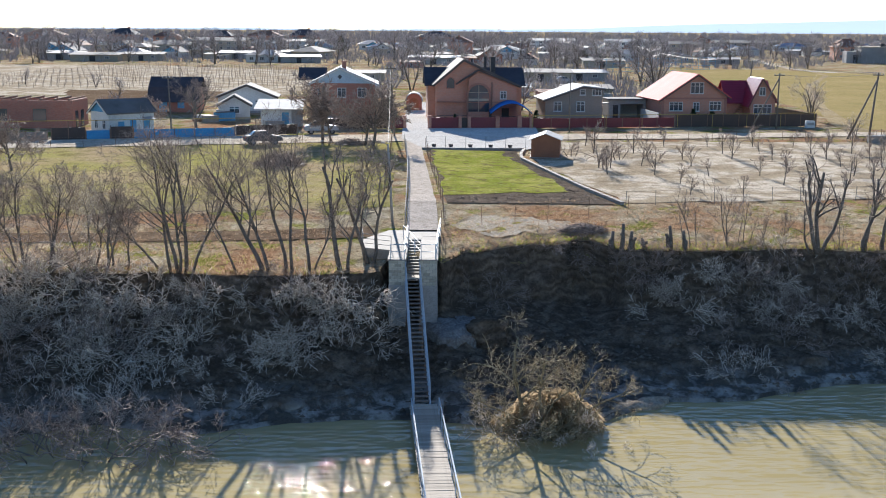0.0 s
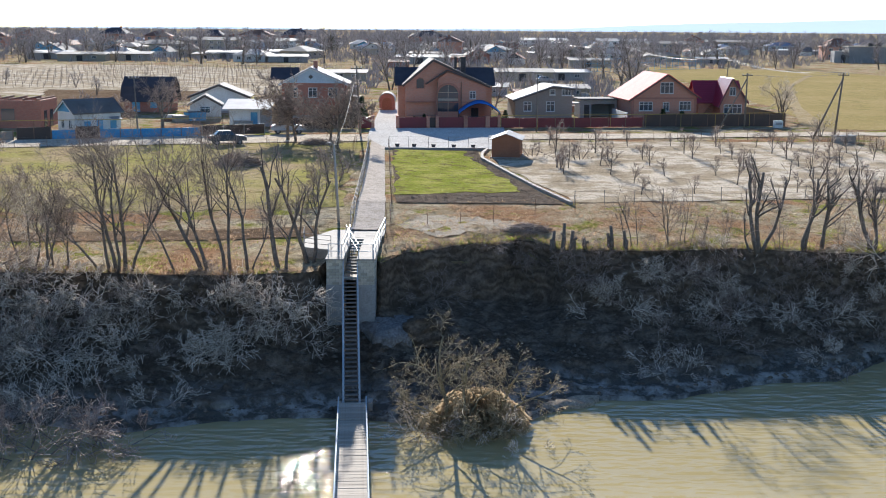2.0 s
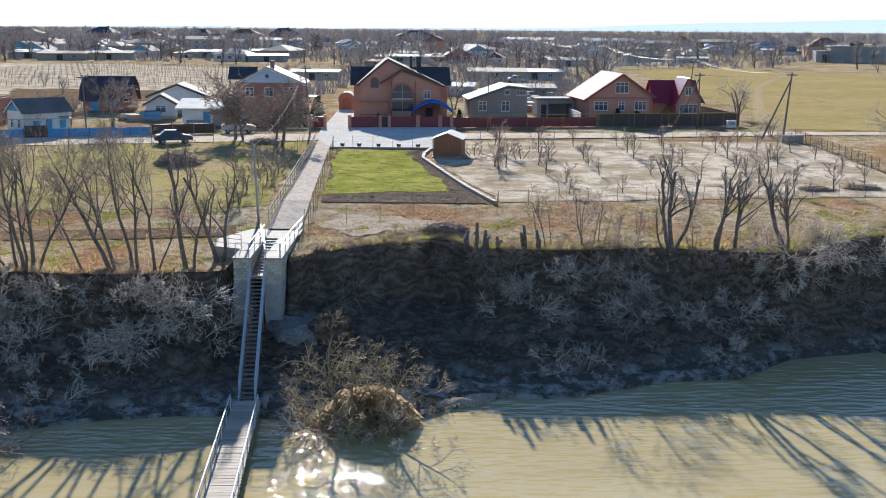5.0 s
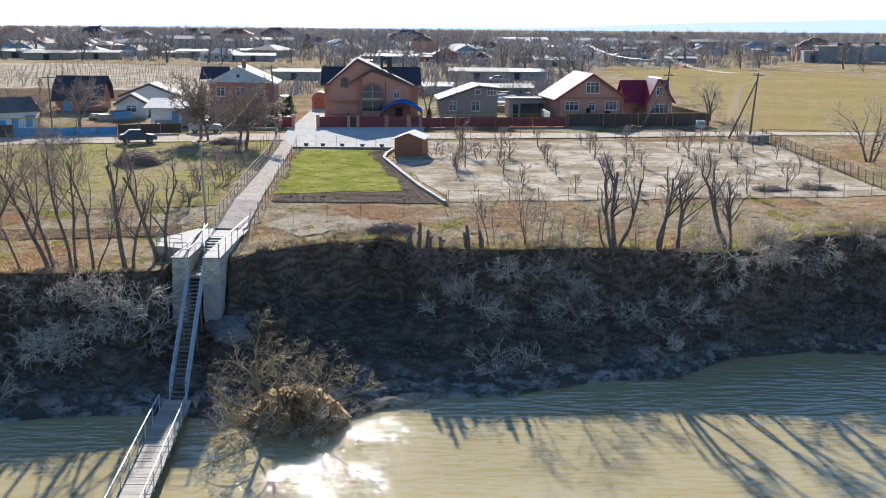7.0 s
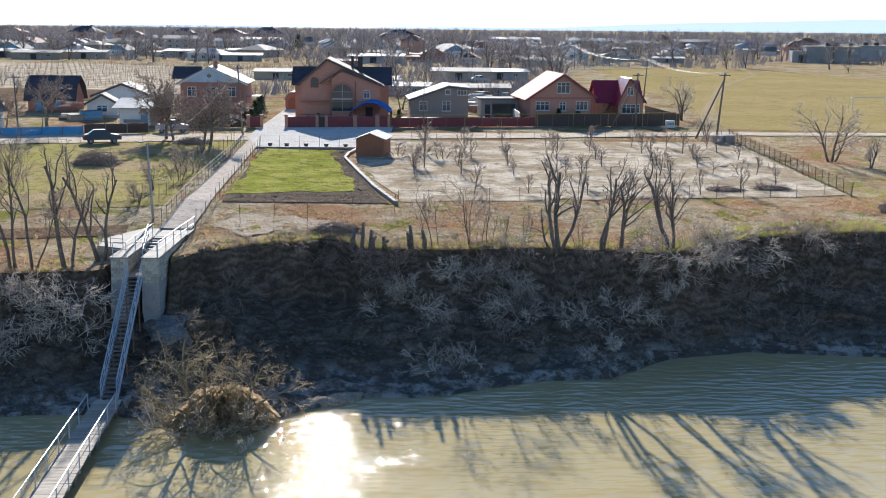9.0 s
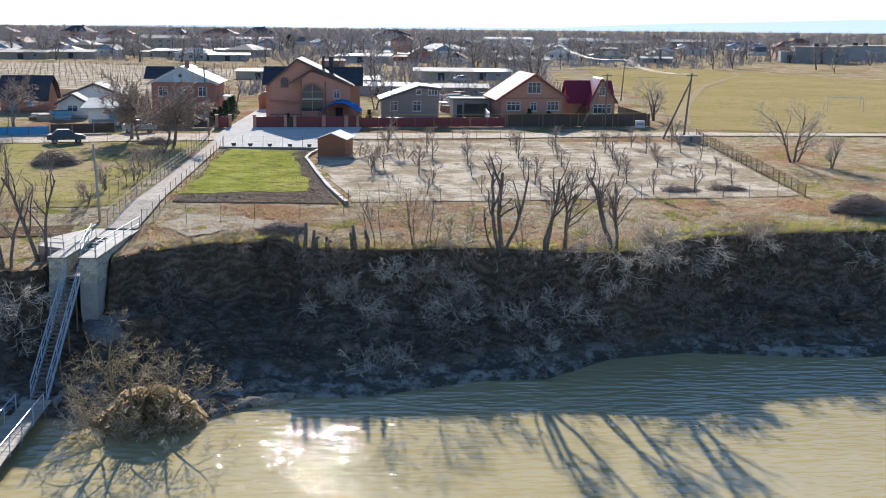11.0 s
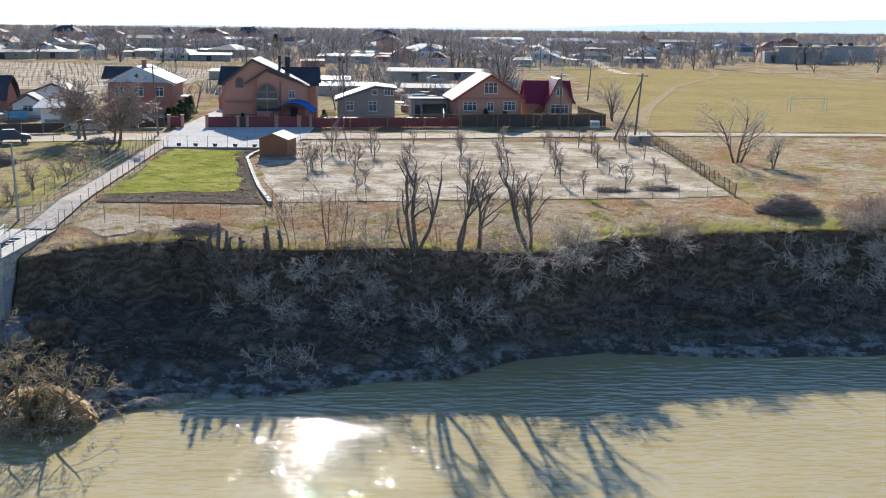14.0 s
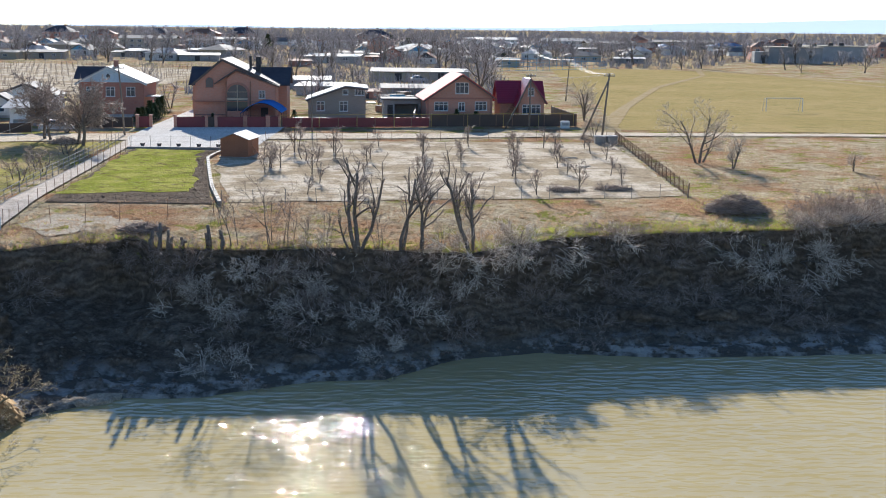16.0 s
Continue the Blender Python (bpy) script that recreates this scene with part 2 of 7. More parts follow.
STONE = mat("pale_stone_block", (0.58, 0.53, 0.42), (0.46, 0.42, 0.34), 2.0, 14, 0.9, 0.5, 0.02, vary=0.22)
MORTAR = mat("grey_mortar", (0.4, 0.39, 0.37), (0.3, 0.29, 0.28), 1.0, 10, 0.9, 0.4, 0.02)
PLANK = mat("weathered_plank", (0.52, 0.45, 0.36), (0.41, 0.345, 0.27), 1.5, 14, 0.85, 0.4, 0.008, vary=0.18)
TREAD = mat("dark_step_plank", (0.25, 0.2, 0.16), (0.17, 0.135, 0.11), 1.5, 14, 0.85, 0.4, 0.008, vary=0.2)
RAIL = mat("pale_blue_paint", (0.53, 0.6, 0.66), (0.42, 0.49, 0.56), 2.0, 20, 0.5, 0.1, 0.003, spec=0.4)
RAIL_GREY = mat("grey_painted_pipe", (0.42, 0.39, 0.36), (0.3, 0.27, 0.24), 2.0, 20, 0.85, 0.1, 0.003)
RUST = mat("rusty_steel", (0.2, 0.1, 0.055), (0.28, 0.16, 0.09), 2.0, 16, 0.8, 0.2, 0.004)
WOOD_POLE = mat("grey_pole_wood", (0.2, 0.165, 0.13), (0.14, 0.115, 0.09), 1.0, 12, 0.9, 0.4, 0.01)
POLE_PALE = mat("pale_concrete_pole", (0.48, 0.46, 0.43), (0.38, 0.36, 0.33), 1.0, 12, 0.85, 0.3, 0.01)
BRICK = brick_mat("orange_brick", (0.52, 0.215, 0.135), (0.60, 0.28, 0.19), (0.45, 0.31, 0.25))
BRICK_RED = brick_mat("dark_red_brick", (0.36, 0.13, 0.09), (0.44, 0.18, 0.125), (0.3, 0.2, 0.16))
BRICK_GREY = brick_mat("grey_brown_brick", (0.25, 0.205, 0.17), (0.3, 0.25, 0.21), (0.3, 0.27, 0.24))
ROOF_BROWN = roof_mat("brown_roof_tiles", (0.105, 0.085, 0.078), (0.15, 0.125, 0.115), 0.3, 0.8, 0.0, 0.1)
ROOF_DARK = roof_mat("dark_slate_roof", (0.06, 0.06, 0.075), (0.09, 0.09, 0.105), 0.3, 0.85, 0.0, 0.08)
ROOF_WHITE = roof_mat("pale_metal_roof", (0.40, 0.40, 0.40), (0.31, 0.31, 0.32), 0.3, 0.75, 0.0, 0.1)
ROOF_RED = roof_mat("red_metal_roof", (0.55, 0.10, 0.085), (0.46, 0.08, 0.07), 0.3, 0.8, 0.0, 0.12)
ROOF_WINE = roof_mat("wine_red_roof", (0.27, 0.02, 0.055), (0.21, 0.02, 0.045), 0.3, 0.35)
ROOF_GREY = roof_mat("grey_slate_roof", (0.2, 0.19, 0.185), (0.13, 0.125, 0.12), 0.3, 0.85, 0.0, 0.1)
ROOF_BLUE = roof_mat("blue_metal_roof", (0.12, 0.2, 0.33), (0.1, 0.16, 0.27), 0.3, 0.8, 0.0, 0.1)
ROOF_RUST = roof_mat("rusty_brown_roof", (0.3, 0.16, 0.11), (0.22, 0.12, 0.085), 0.3, 0.85, 0.0, 0.1)
ROOF_GREEN = roof_mat("green_metal_roof", (0.25, 0.36, 0.12), (0.2, 0.3, 0.1), 0.3, 0.5)
CANOPY = blade_mat("blue_polycarbonate", (0.07, 0.3, 0.8), (0.1, 0.36, 0.85))
WHITE = mat("white_paint", (0.78, 0.78, 0.76), (0.68, 0.68, 0.66), 0.8, 10, 0.6, 0.1, 0.004)
LIMEWASH = mat("limewashed_wall", (0.82, 0.82, 0.8), (0.7, 0.69, 0.66), 0.5, 6, 0.9, 0.3, 0.01, vary=0.12)
BLUE_PAINT = mat("sky_blue_paint", (0.13, 0.42, 0.66), (0.1, 0.34, 0.57), 0.7, 8, 0.55, 0.2, 0.005)
BLUE_FENCE = mat("bright_blue_fence_paint", (0.06, 0.36, 0.66), (0.05, 0.28, 0.56), 0.7, 8, 0.5, 0.2, 0.005)
PALE_BLUE = mat("pale_blue_render", (0.58, 0.7, 0.8), (0.5, 0.62, 0.72), 0.5, 6, 0.85, 0.2, 0.01)
WINE_SHEET = roof_mat("wine_profiled_sheet", (0.2, 0.025, 0.035), (0.16, 0.02, 0.03), 0.2, 0.4)
BROWN_SHEET = roof_mat("dark_brown_sheet", (0.055, 0.035, 0.03), (0.08, 0.05, 0.04), 0.2, 0.5)
SHED_WOOD = mat("orange_brown_boards", (0.34, 0.125, 0.05), (0.28, 0.1, 0.04), 0.8, 10, 0.6, 0.2, 0.01)
BLACK_METAL = mat("black_painted_metal", (0.025, 0.025, 0.03), (0.05, 0.045, 0.045), 1.5, 12, 0.8, 0.15, 0.004)
YELLOW_PIPE = mat("yellow_gas_pipe", (0.6, 0.42, 0.08), (0.5, 0.34, 0.08), 1.0, 12, 0.5, 0.05, 0.003)
CAR_GREY = mat("dark_grey_car_paint", (0.06, 0.065, 0.075), (0.08, 0.085, 0.095), 0.5, 30, 0.75, 0.02, 0.001, 0.0, 0.2)
CAR_WHITE = mat("silver_car_paint", (0.55, 0.56, 0.58), (0.5, 0.51, 0.53), 0.5, 30, 0.75, 0.02, 0.001, 0.0, 0.2)
TYRE = mat("black_rubber", (0.02, 0.02, 0.02), (0.035, 0.035, 0.035), 3, 20, 0.85, 0.1, 0.003)
WIRE = mat("aluminium_wire", (0.22, 0.21, 0.2), (0.16, 0.16, 0.16), 2, 10, 0.7, 0, 0.001, 0.0, 0.2)
RENDER_GREY = mat("grey_rendered_wall", (0.42, 0.41, 0.4), (0.34, 0.33, 0.32), 0.3, 5, 0.9, 0.3, 0.01, vary=0.12)
RENDER_SAND = mat("sand_coloured_wall", (0.52, 0.45, 0.34), (0.44, 0.37, 0.28), 0.3, 5, 0.9, 0.3, 0.01, vary=0.12)


# ---- mesh helpers ----
class Shape:
    """Collects vertices and faces for one mesh."""

    def __init__(self):
        self.v, self.f = [], []

    def add(self, verts, faces):
        k = len(self.v)
        self.v.extend(verts)
        self.f.extend([tuple(i + k for i in f) for f in faces])
        return self

    def box(self, x0, x1, y0, y1, z0, z1, c=0.0):
        """A box; c bevels its upright and upper edges."""
        if not c:
            p = [(x, y, z) for z in (z0, z1) for x, y in ((x0, y0), (x1, y0), (x1, y1), (x0, y1))]
            return self.add(p, [(3, 2, 1, 0), (4, 5, 6, 7), (0, 1, 5, 4), (1, 2, 6, 5), (2, 3, 7, 6), (3, 0, 4, 7)])
        ring = ((x0 + c, y0), (x1 - c, y0), (x1, y0 + c), (x1, y1 - c), (x1 - c, y1), (x0 + c, y1), (x0, y1 - c), (x0, y0 + c))
        mx, my = (x0 + x1) / 2, (y0 + y1) / 2
        sx, sy = 1 - 2 * c / (x1 - x0), 1 - 2 * c / (y1 - y0)
        top = [(mx + (x - mx) * sx, my + (y - my) * sy, z1) for x, y in ring]
        p = [(x, y, z0) for x, y in ring] + [(x, y, z1 - c) for x, y in ring] + top
        f = [tuple(range(7, -1, -1)), tuple(range(16, 24))]
        for k in (0, 8):
            f += [(k + i, k + (i + 1) % 8, k + 8 + (i + 1) % 8, k + 8 + i) for i in range(8)]
        return self.add(p, f)

    def prism(self, outline, a, b, plane="xz"):
        """An outline extruded from a to b along the axis that the plane leaves out."""
        def at(u, w, d):
            return {"xz": (u, d, w), "yz": (d, u, w), "xy": (u, w, d)}[plane]
        n = len(outline)
        p = [at(u, w, a) for u, w in outline] + [at(u, w, b) for u, w in outline]
        f = [tuple(range(n - 1, -1, -1)), tuple(range(n, 2 * n))]
        return self.add(p, f + [(i, (i + 1) % n, n + (i + 1) % n, n + i) for i in range(n)])

    def tube(self, pts, rads, sides=5, cap=True):
        """A round bar along points, with a radius at each."""
        pts = [Vector(p) for p in pts]
        if isinstance(rads, (int, float)):
            rads = [rads] * len(pts)
        k, n = len(self.v), len(pts)
        for i, p in enumerate(pts):
            d = (pts[min(i + 1, n - 1)] - pts[max(i - 1, 0)]).normalized()
            u = d.cross(Vector((0.31, 0.23, 0.92)) if abs(d.z) < 0.85 else Vector((1, 0.2, 0))).normalized()
            w = d.cross(u)
            for s in range(sides):
                a = 2 * math.pi * s / sides
                self.v.append(tuple(p + (u * math.cos(a) + w * math.sin(a)) * rads[i]))
        for i in range(n - 1):
            for s in range(sides):
                q, r = k + i * sides + s, k + i * sides + (s + 1) % sides
                self.f.append((q, r, r + sides, q + sides))
        if cap:
            self.f.append(tuple(k + s for s in range(sides - 1, -1, -1)))
            self.f.append(tuple(k + (n - 1) * sides + s for s in range(sides)))
        return self

    def mesh(self, name, material, smooth=False):
        me = bpy.data.meshes.new(name)
        me.from_pydata(self.v, [], self.f)
        me.materials.append(material)
        if smooth:
            me.polygons.foreach_set("use_smooth", [True] * len(me.polygons))
        bm = bmesh.new()
        bm.from_mesh(me)
        bmesh.ops.recalc_face_normals(bm, faces=bm.faces)
        bm.to_mesh(me)
        bm.free()
        me.update()
        return me

    def raw(self, name, material, smooth=True):
        me = bpy.data.meshes.new(name)
        me.from_pydata(self.v, [], self.f)
        me.materials.append(material)
        if smooth:
            me.polygons.foreach_set("use_smooth", [True] * len(me.polygons))
        me.update()
        return me


def part(name, shape, material, parent, label="", smooth=False):
    ob = new(name, shape.mesh(name, material, smooth))
    ob.parent = parent
    return tagged(ob, label)


def piece(name, me, parent, m):
    ob = new(name, me)
    ob.parent = parent
    ob.matrix_basis = m
    return ob


def thing(name, m, label, category, group=""):
    ob = new(name)
    ob.empty_display_size = 0.3
    ob.matrix_basis = m
    return tagged(ob, label, category, group)


def solo(name, shape, material, label, category, group="", kind="", smooth=False):
    return tagged(new(name, shape.mesh(name, material, smooth)), label, category, group, kind)


# ---- the lie of the land ----
RIVER_Z = -7.7


def land(x, y):
    """Height of the terrace above the river."""
    b = np.interp(y, [80, 86, 100, 138, 165, 250, 500, 900], [-1.5, -1.1, 0.05, 0.6, 1.0, 1.3, 1.6, 1.6])
    return float(b) - 0.007 * min(max(x, 0), 60)


def rim(x):
    """Where the terrace breaks off."""
    e = np.interp(x, [-60, -25, -17.5, -12, -6.6, -4.0, -3.4, -0.45, -0.15, 0.6, 1.6, 2.6, 5.6, 8.4, 9.5, 11.0, 12.6, 18, 25, 34.7, 38, 42, 51, 60.7, 66, 80, 120],
                  [77, 78.2, 78.4, 77.7, 78.4, 79.4, 82.6, 83.6, 81.6, 83.0, 84.8, 85.2, 87.3, 87.5, 88.8, 88.6, 86.2, 86, 87.2, 86.2, 88.6, 91.4, 93.4, 94.8, 97, 101, 110])
    return float(e) + 0.35 * noise.noise((x * 0.5, 3.1, 0)) + 0.22 * noise.noise((x * 1.7, 9.2, 0))


def shore(x):
    """The river's edge."""
    s = np.interp(x, [-60, -23.5, -19, -13.6, -8.8, -4.4, 0, 2.5, 4.0, 8.0, 9.2, 13, 18, 20.8, 24.8, 29, 31.2, 33.5, 39.4, 49, 64, 120],
                  [62, 63.6, 66, 64.1, 66.4, 67.3, 67, 66.2, 64.4, 64.6, 67.3, 70.9, 71.2, 72.9, 75, 75.4, 77.7, 80.2, 82.4, 81.3, 83, 92])
    return float(s) + 0.25 * noise.noise((x * 0.8, 1.7, 4)) + 0.12 * noise.noise((x * 2.6, 5.7, 4))


def bank(x, s):
    """A point of the bank below the rim: s 0 at the rim, 1 at the cliff's foot, 2 at the shore."""
    e, w = rim(x), shore(x)
    z0 = land(x, e)
    foot_z = -4.7 + 0.7 * noise.noise((x * 0.15, 7, 1))
    foot_y = min(e - 2.3 + 0.7 * noise.noise((x * 0.2, 2, 2)), e - 1.2)
    foot_y = max(foot_y, w + 1.8)
    if s <= 1:
        y, z = e + (foot_y - e) * s ** 1.25, z0 + (foot_z - z0) * s
        k = math.sin(math.pi * s) ** 0.5
        y += k * (1.0 * noise.fractal((x * 0.33, z * 0.35, 3), 0.8, 2, 5) + 0.5 * noise.fractal((x * 1.3, z * 0.45, 8), 0.7, 2, 4) + 0.12 * noise.noise((x * 4.1, z * 2.6, 1)))
    else:
        u = s - 1
        y = foot_y + (w - foot_y) * u
        z = foot_z + (RIVER_Z + 0.25 - foot_z) * (u ** 0.8)
        k = math.sin(math.pi * min(u, 1)) ** 0.7
        z += k * (0.55 * noise.fractal((x * 0.4, y * 0.4, 6), 0.9, 2, 5) + 0.2 * noise.fractal((x * 1.7, y * 1.7, 5), 0.7, 2, 4))
        # low steps that the falling river has cut into the silt
        tier = (z - RIVER_Z) / 0.42 + 0.5 * noise.noise((x * 0.12, 4, 2))
        cut = math.floor(tier) + min(1.0, max(0.0, (tier - math.floor(tier) - 0.62) / 0.38))
        z += min(1, max(0, (u - 0.35) / 0.2)) * min(1, (1 - u) / 0.03) * 0.42 * (cut - tier) * 0.9
    return y, z


def build_ground():
    xs = list(np.arange(-45, 80.01, 0.25))
    step, lo, hi = 0.6, xs[0], xs[-1]
    left, right = [], []
    while hi < 4600:
        step *= 1.25
        lo, hi = lo - step, hi + step
        left.append(lo), right.append(hi)
    xs = left[::-1] + xs + right
    far = [4500, 3000, 2000, 1400, 1000, 800, 620, 500, 400, 320, 260, 220, 190, 178, 165, 150, 138, 126, 118, 110, 104, 100]
    near = [16, 12, 9, 7.5, 6, 5, 4.2, 3.5, 2.8, 2.2, 1.6, 1.1, 0.7, 0.35]
    s_wall, s_talus = np.linspace(0, 1, 28), np.linspace(1, 2, 56)[1:]
    verts, cols = [], 0
    for x in xs:
        col = [(y, land(x, y)) for y in far]
        xe = min(max(x, -62), 120)
        e, w = rim(xe), shore(xe)
        for d in near:
            y = e + d
            z = land(x, y) + 0.16 * noise.fractal((x * 0.5, y * 0.5, 2), 0.9, 2, 4) * min(1, max(0, (9 - d) / 4))
            if d < 2 and not -5.5 < x < 1.5:
                z -= 0.15 * (2 - d) ** 2 * 0.5
            col.append((y, z))
        col.sort(reverse=True)
        col += [bank(xe, s) for s in s_wall]
        col[len(far) + len(near)] = (e, col[len(far) + len(near) - 1][1] - 0.12)
        col += [bank(xe, s) for s in s_talus]
        col += [(w - 0.15, RIVER_Z - 0.15), (w - 2, -8.6), (45, -10), (0, -10.6), (-45, -10), (-52, RIVER_Z), (-58, -2.5), (-80, -1.5), (-400, 0), (-4500, 0)]
        verts += [(x, y, z) for y, z in col]
        cols = len(col)
    faces = []
    for i in range(len(xs) - 1):
        for j in range(cols - 1):
            a = i * cols + j
            faces.append((a, a + 1, a + cols + 1, a + cols))
    sh = Shape()
    sh.v, sh.f = verts, faces
    ob = new("ground", sh.raw("ground", GROUND))
    return tagged(ob, "dry winter grassland above a loam river cliff", "ground", kind="structure")


def sheet(name, outline, lift, material, label, category="ground", step=1.5, rag=0.0):
    """Ground cover inside an outline, laid on the land; rag: how far its edge wanders."""
    bm = bmesh.new()
    pts = []
    n = len(outline)
    for i in range(n):
        a, b = Vector(outline[i]), Vector(outline[(i + 1) % n])
        k = max(1, int((b - a).length / step))
        for j in range(k):
            p = a.lerp(b, j / k)
            w = (noise.noise_vector((p.x * 0.4, p.y * 0.4, 1.3)) + 0.4 * noise.noise_vector((p.x * 1.9, p.y * 1.9, 7.3))) * rag if rag else Vector((0, 0, 0))
            pts.append((p.x + w.x, p.y + w.y, 0))
    f = bm.faces.new([bm.verts.new(p) for p in pts])
    bmesh.ops.triangulate(bm, faces=[f])
    ys = [p[1] for p in pts]
    xs = [p[0] for p in pts]
    for y in (86, 100, 138, 165, 250, 500):
        if min(ys) < y < max(ys):
            bmesh.ops.bisect_plane(bm, geom=bm.verts[:] + bm.edges[:] + bm.faces[:], plane_co=(0, y, 0), plane_no=(0, 1, 0))
    for x in (0, 60):
        if min(xs) < x < max(xs):
            bmesh.ops.bisect_plane(bm, geom=bm.verts[:] + bm.edges[:] + bm.faces[:], plane_co=(x, 0, 0), plane_no=(1, 0, 0))
    for v in bm.verts:
        v.co.z = land(v.co.x, v.co.y) + lift
    bmesh.ops.recalc_face_normals(bm, faces=bm.faces)
    for f in bm.faces:
        if f.normal.z < 0:
            f.normal_flip()
    me = bpy.data.meshes.new(name)
    bm.to_mesh(me)
    bm.free()
    me.materials.append(material)
    return tagged(new(name, me), label, category, kind="structure")


def ribbon(name, line, widths, lift, material, label, category="road"):
    """A strip along a line of points, laid on the land."""
    pts, ws = [], []
    for (a, b), (u, w) in zip(zip(line, line[1:]), zip(widths, widths[1:])):
        a, b = Vector(a), Vector(b)
        k = max(2, int((b - a).length / 2.5))
        for j in range(k):
            pts.append(a.lerp(b, j / k)), ws.append(u + (w - u) * j / k)
    pts.append(Vector(line[-1])), ws.append(widths[-1])
    sh = Shape()
    for i, p in enumerate(pts):
        d = (pts[min(i + 1, len(pts) - 1)] - pts[max(i - 1, 0)]).normalized()
        side = Vector((-d.y, d.x))
        for s in (-0.5, -0.17, 0.17, 0.5):
            q = p + side * s * ws[i] * (1 + 0.18 * noise.noise((p.x * 0.3, p.y * 0.3, s * 4)))
            sh.v.append((q.x, q.y, land(q.x, q.y) + lift))
    for i in range(len(pts) - 1):
        for s in range(3):
            a = i * 4 + s
            sh.f.append((a, a + 1, a + 5, a + 4))
    ob = new(name, sh.mesh(name, material))
    for poly in ob.data.polygons:
        if poly.normal.z < 0:
            poly.flip()
    return tagged(ob, label, category, kind="structure")


build_ground()
water = Shape().add([(-4500, -51.8, RIVER_Z), (4500, -51.8, RIVER_Z), (4500, 110, RIVER_Z), (-4500, 110, RIVER_Z)], [(0, 1, 2, 3)])
tagged(new("water", water.raw("water", WATER, False)), "turbid yellow-green river water with small ripples", "river", kind="structure")

sheet("meadow", [(-150, 128), (-60, 135), (-30, 141), (-5.2, 146), (-4.4, 98), (-40, 94), (-150, 96)], 0.03, MEADOW, "yellow-green winter meadow with worn patches", rag=1.5, step=3)
sheet("sports_field", [(58, 170), (100, 168.5), (420, 176), (420, 330), (160, 300), (118, 400), (70, 425), (61, 215)], 0.04, FIELD, "worn ochre grass of an open sports field", rag=2.0, step=5)
sheet("orchard", [(9.4, 147.5), (30, 150.5), (54, 153), (54.6, 109), (49.5, 107.2), (15.2, 101), (9.6, 128)], 0.05, ORCHARD, "bare beige soil of a young orchard plot", rag=0.6)
sheet("vegetable_plot", [(-1.5, 138.4), (8.1, 138.4), (8.1, 129.4), (14.0, 100), (0.3, 99.8)], 0.06, TILLED, "dark tilled soil round a lawn", rag=0.15)
sheet("lawn", [(-1.3, 137.6), (6.6, 137.5), (7.0, 130), (9.4, 117), (10.8, 106), (0.3, 104.2)], 0.09, LAWN, "fresh green lawn with bare spots", rag=1.1)
sheet("vineyard_soil", [(-170, 290), (-115, 225), (-30, 235), (-22, 350), (-90, 400), (-190, 400)], 0.05, ORCHARD, "pale bare soil between rows of vines", rag=1.5, step=4)
sheet("garden_soil", [(-62, 205), (-40, 215), (-38, 245), (-75, 250)], 0.09, PLOUGH, "dark dug garden soil behind the houses", rag=1.5, step=3)
sheet("bare_soil", [(0.9, 92.8), (1.8, 90.4), (4, 89.6), (7.4, 90.6), (9.2, 92.4), (8.4, 94.9), (4.6, 94.4), (2.4, 95.4)], 0.04, patch_mat("bare_sandy_soil", (0.68, 0.59, 0.46), (0.58, 0.49, 0.36), (0.38, 0.31, 0.2), 0.5, 1.4, 7, 0.08), "bare cream sandy soil near the cliff edge", rag=1.5, step=0.35)
ribbon("road", [(-190, 108), (-47, 141.5), (-15, 149), (10, 153.5), (30, 157), (56, 163.5), (92, 165.5), (260, 172)], [9, 10, 8.5, 7, 6, 4.5, 3.2, 3], 0.10, DIRT, "pale dusty village road of packed earth")
ribbon("footpath", [(-60, 86.5), (-30, 87.5), (-14, 88.5), (-5, 90)], [2.2, 2.5, 2.8, 3.2], 0.06, PLOUGH, "trodden brown earth track along the cliff top", "path")
ribbon("field_track", [(55.5, 163), (57, 178), (66, 219), (84, 290), (110, 362), (122, 430), (118, 545)], [3.5, 3.2, 1.8, 1.6, 1.6, 2.2, 3], 0.08, TRACK, "pale worn track across the field", "path")
ribbon("field_track", [(118, 470), (128, 395), (142, 302), (190, 262), (330, 235)], [3, 3, 3, 3, 3], 0.09, TRACK, "pale worn track along the far side of the field", "path")
sheet("forecourt", [(-5.3, 164), (-5.0, 150), (-2.5, 139.6), (9.2, 138.7), (11.8, 142), (12.3, 166.2)], 0.13, PAVE, "pale concrete forecourt in front of the gates", "pavement", rag=0.1)
sheet("driveway", [(-5.2, 163.8), (-2.0, 163.8), (-2.9, 216), (-6.2, 216)], 0.135, PAVE, "pale paved drive between the gardens", "pavement")
sheet("path", [(-4.3, 147), (-2.4, 140), (-0.35, 96), (-0.3, 90.2), (-2.6, 90.2), (-3.0, 110)], 0.14, PATHM, "narrow paved path down to the river stairs", "path", rag=0.08)


# ---- river stairs, piers and jetty ----
DECK_Z = -0.72


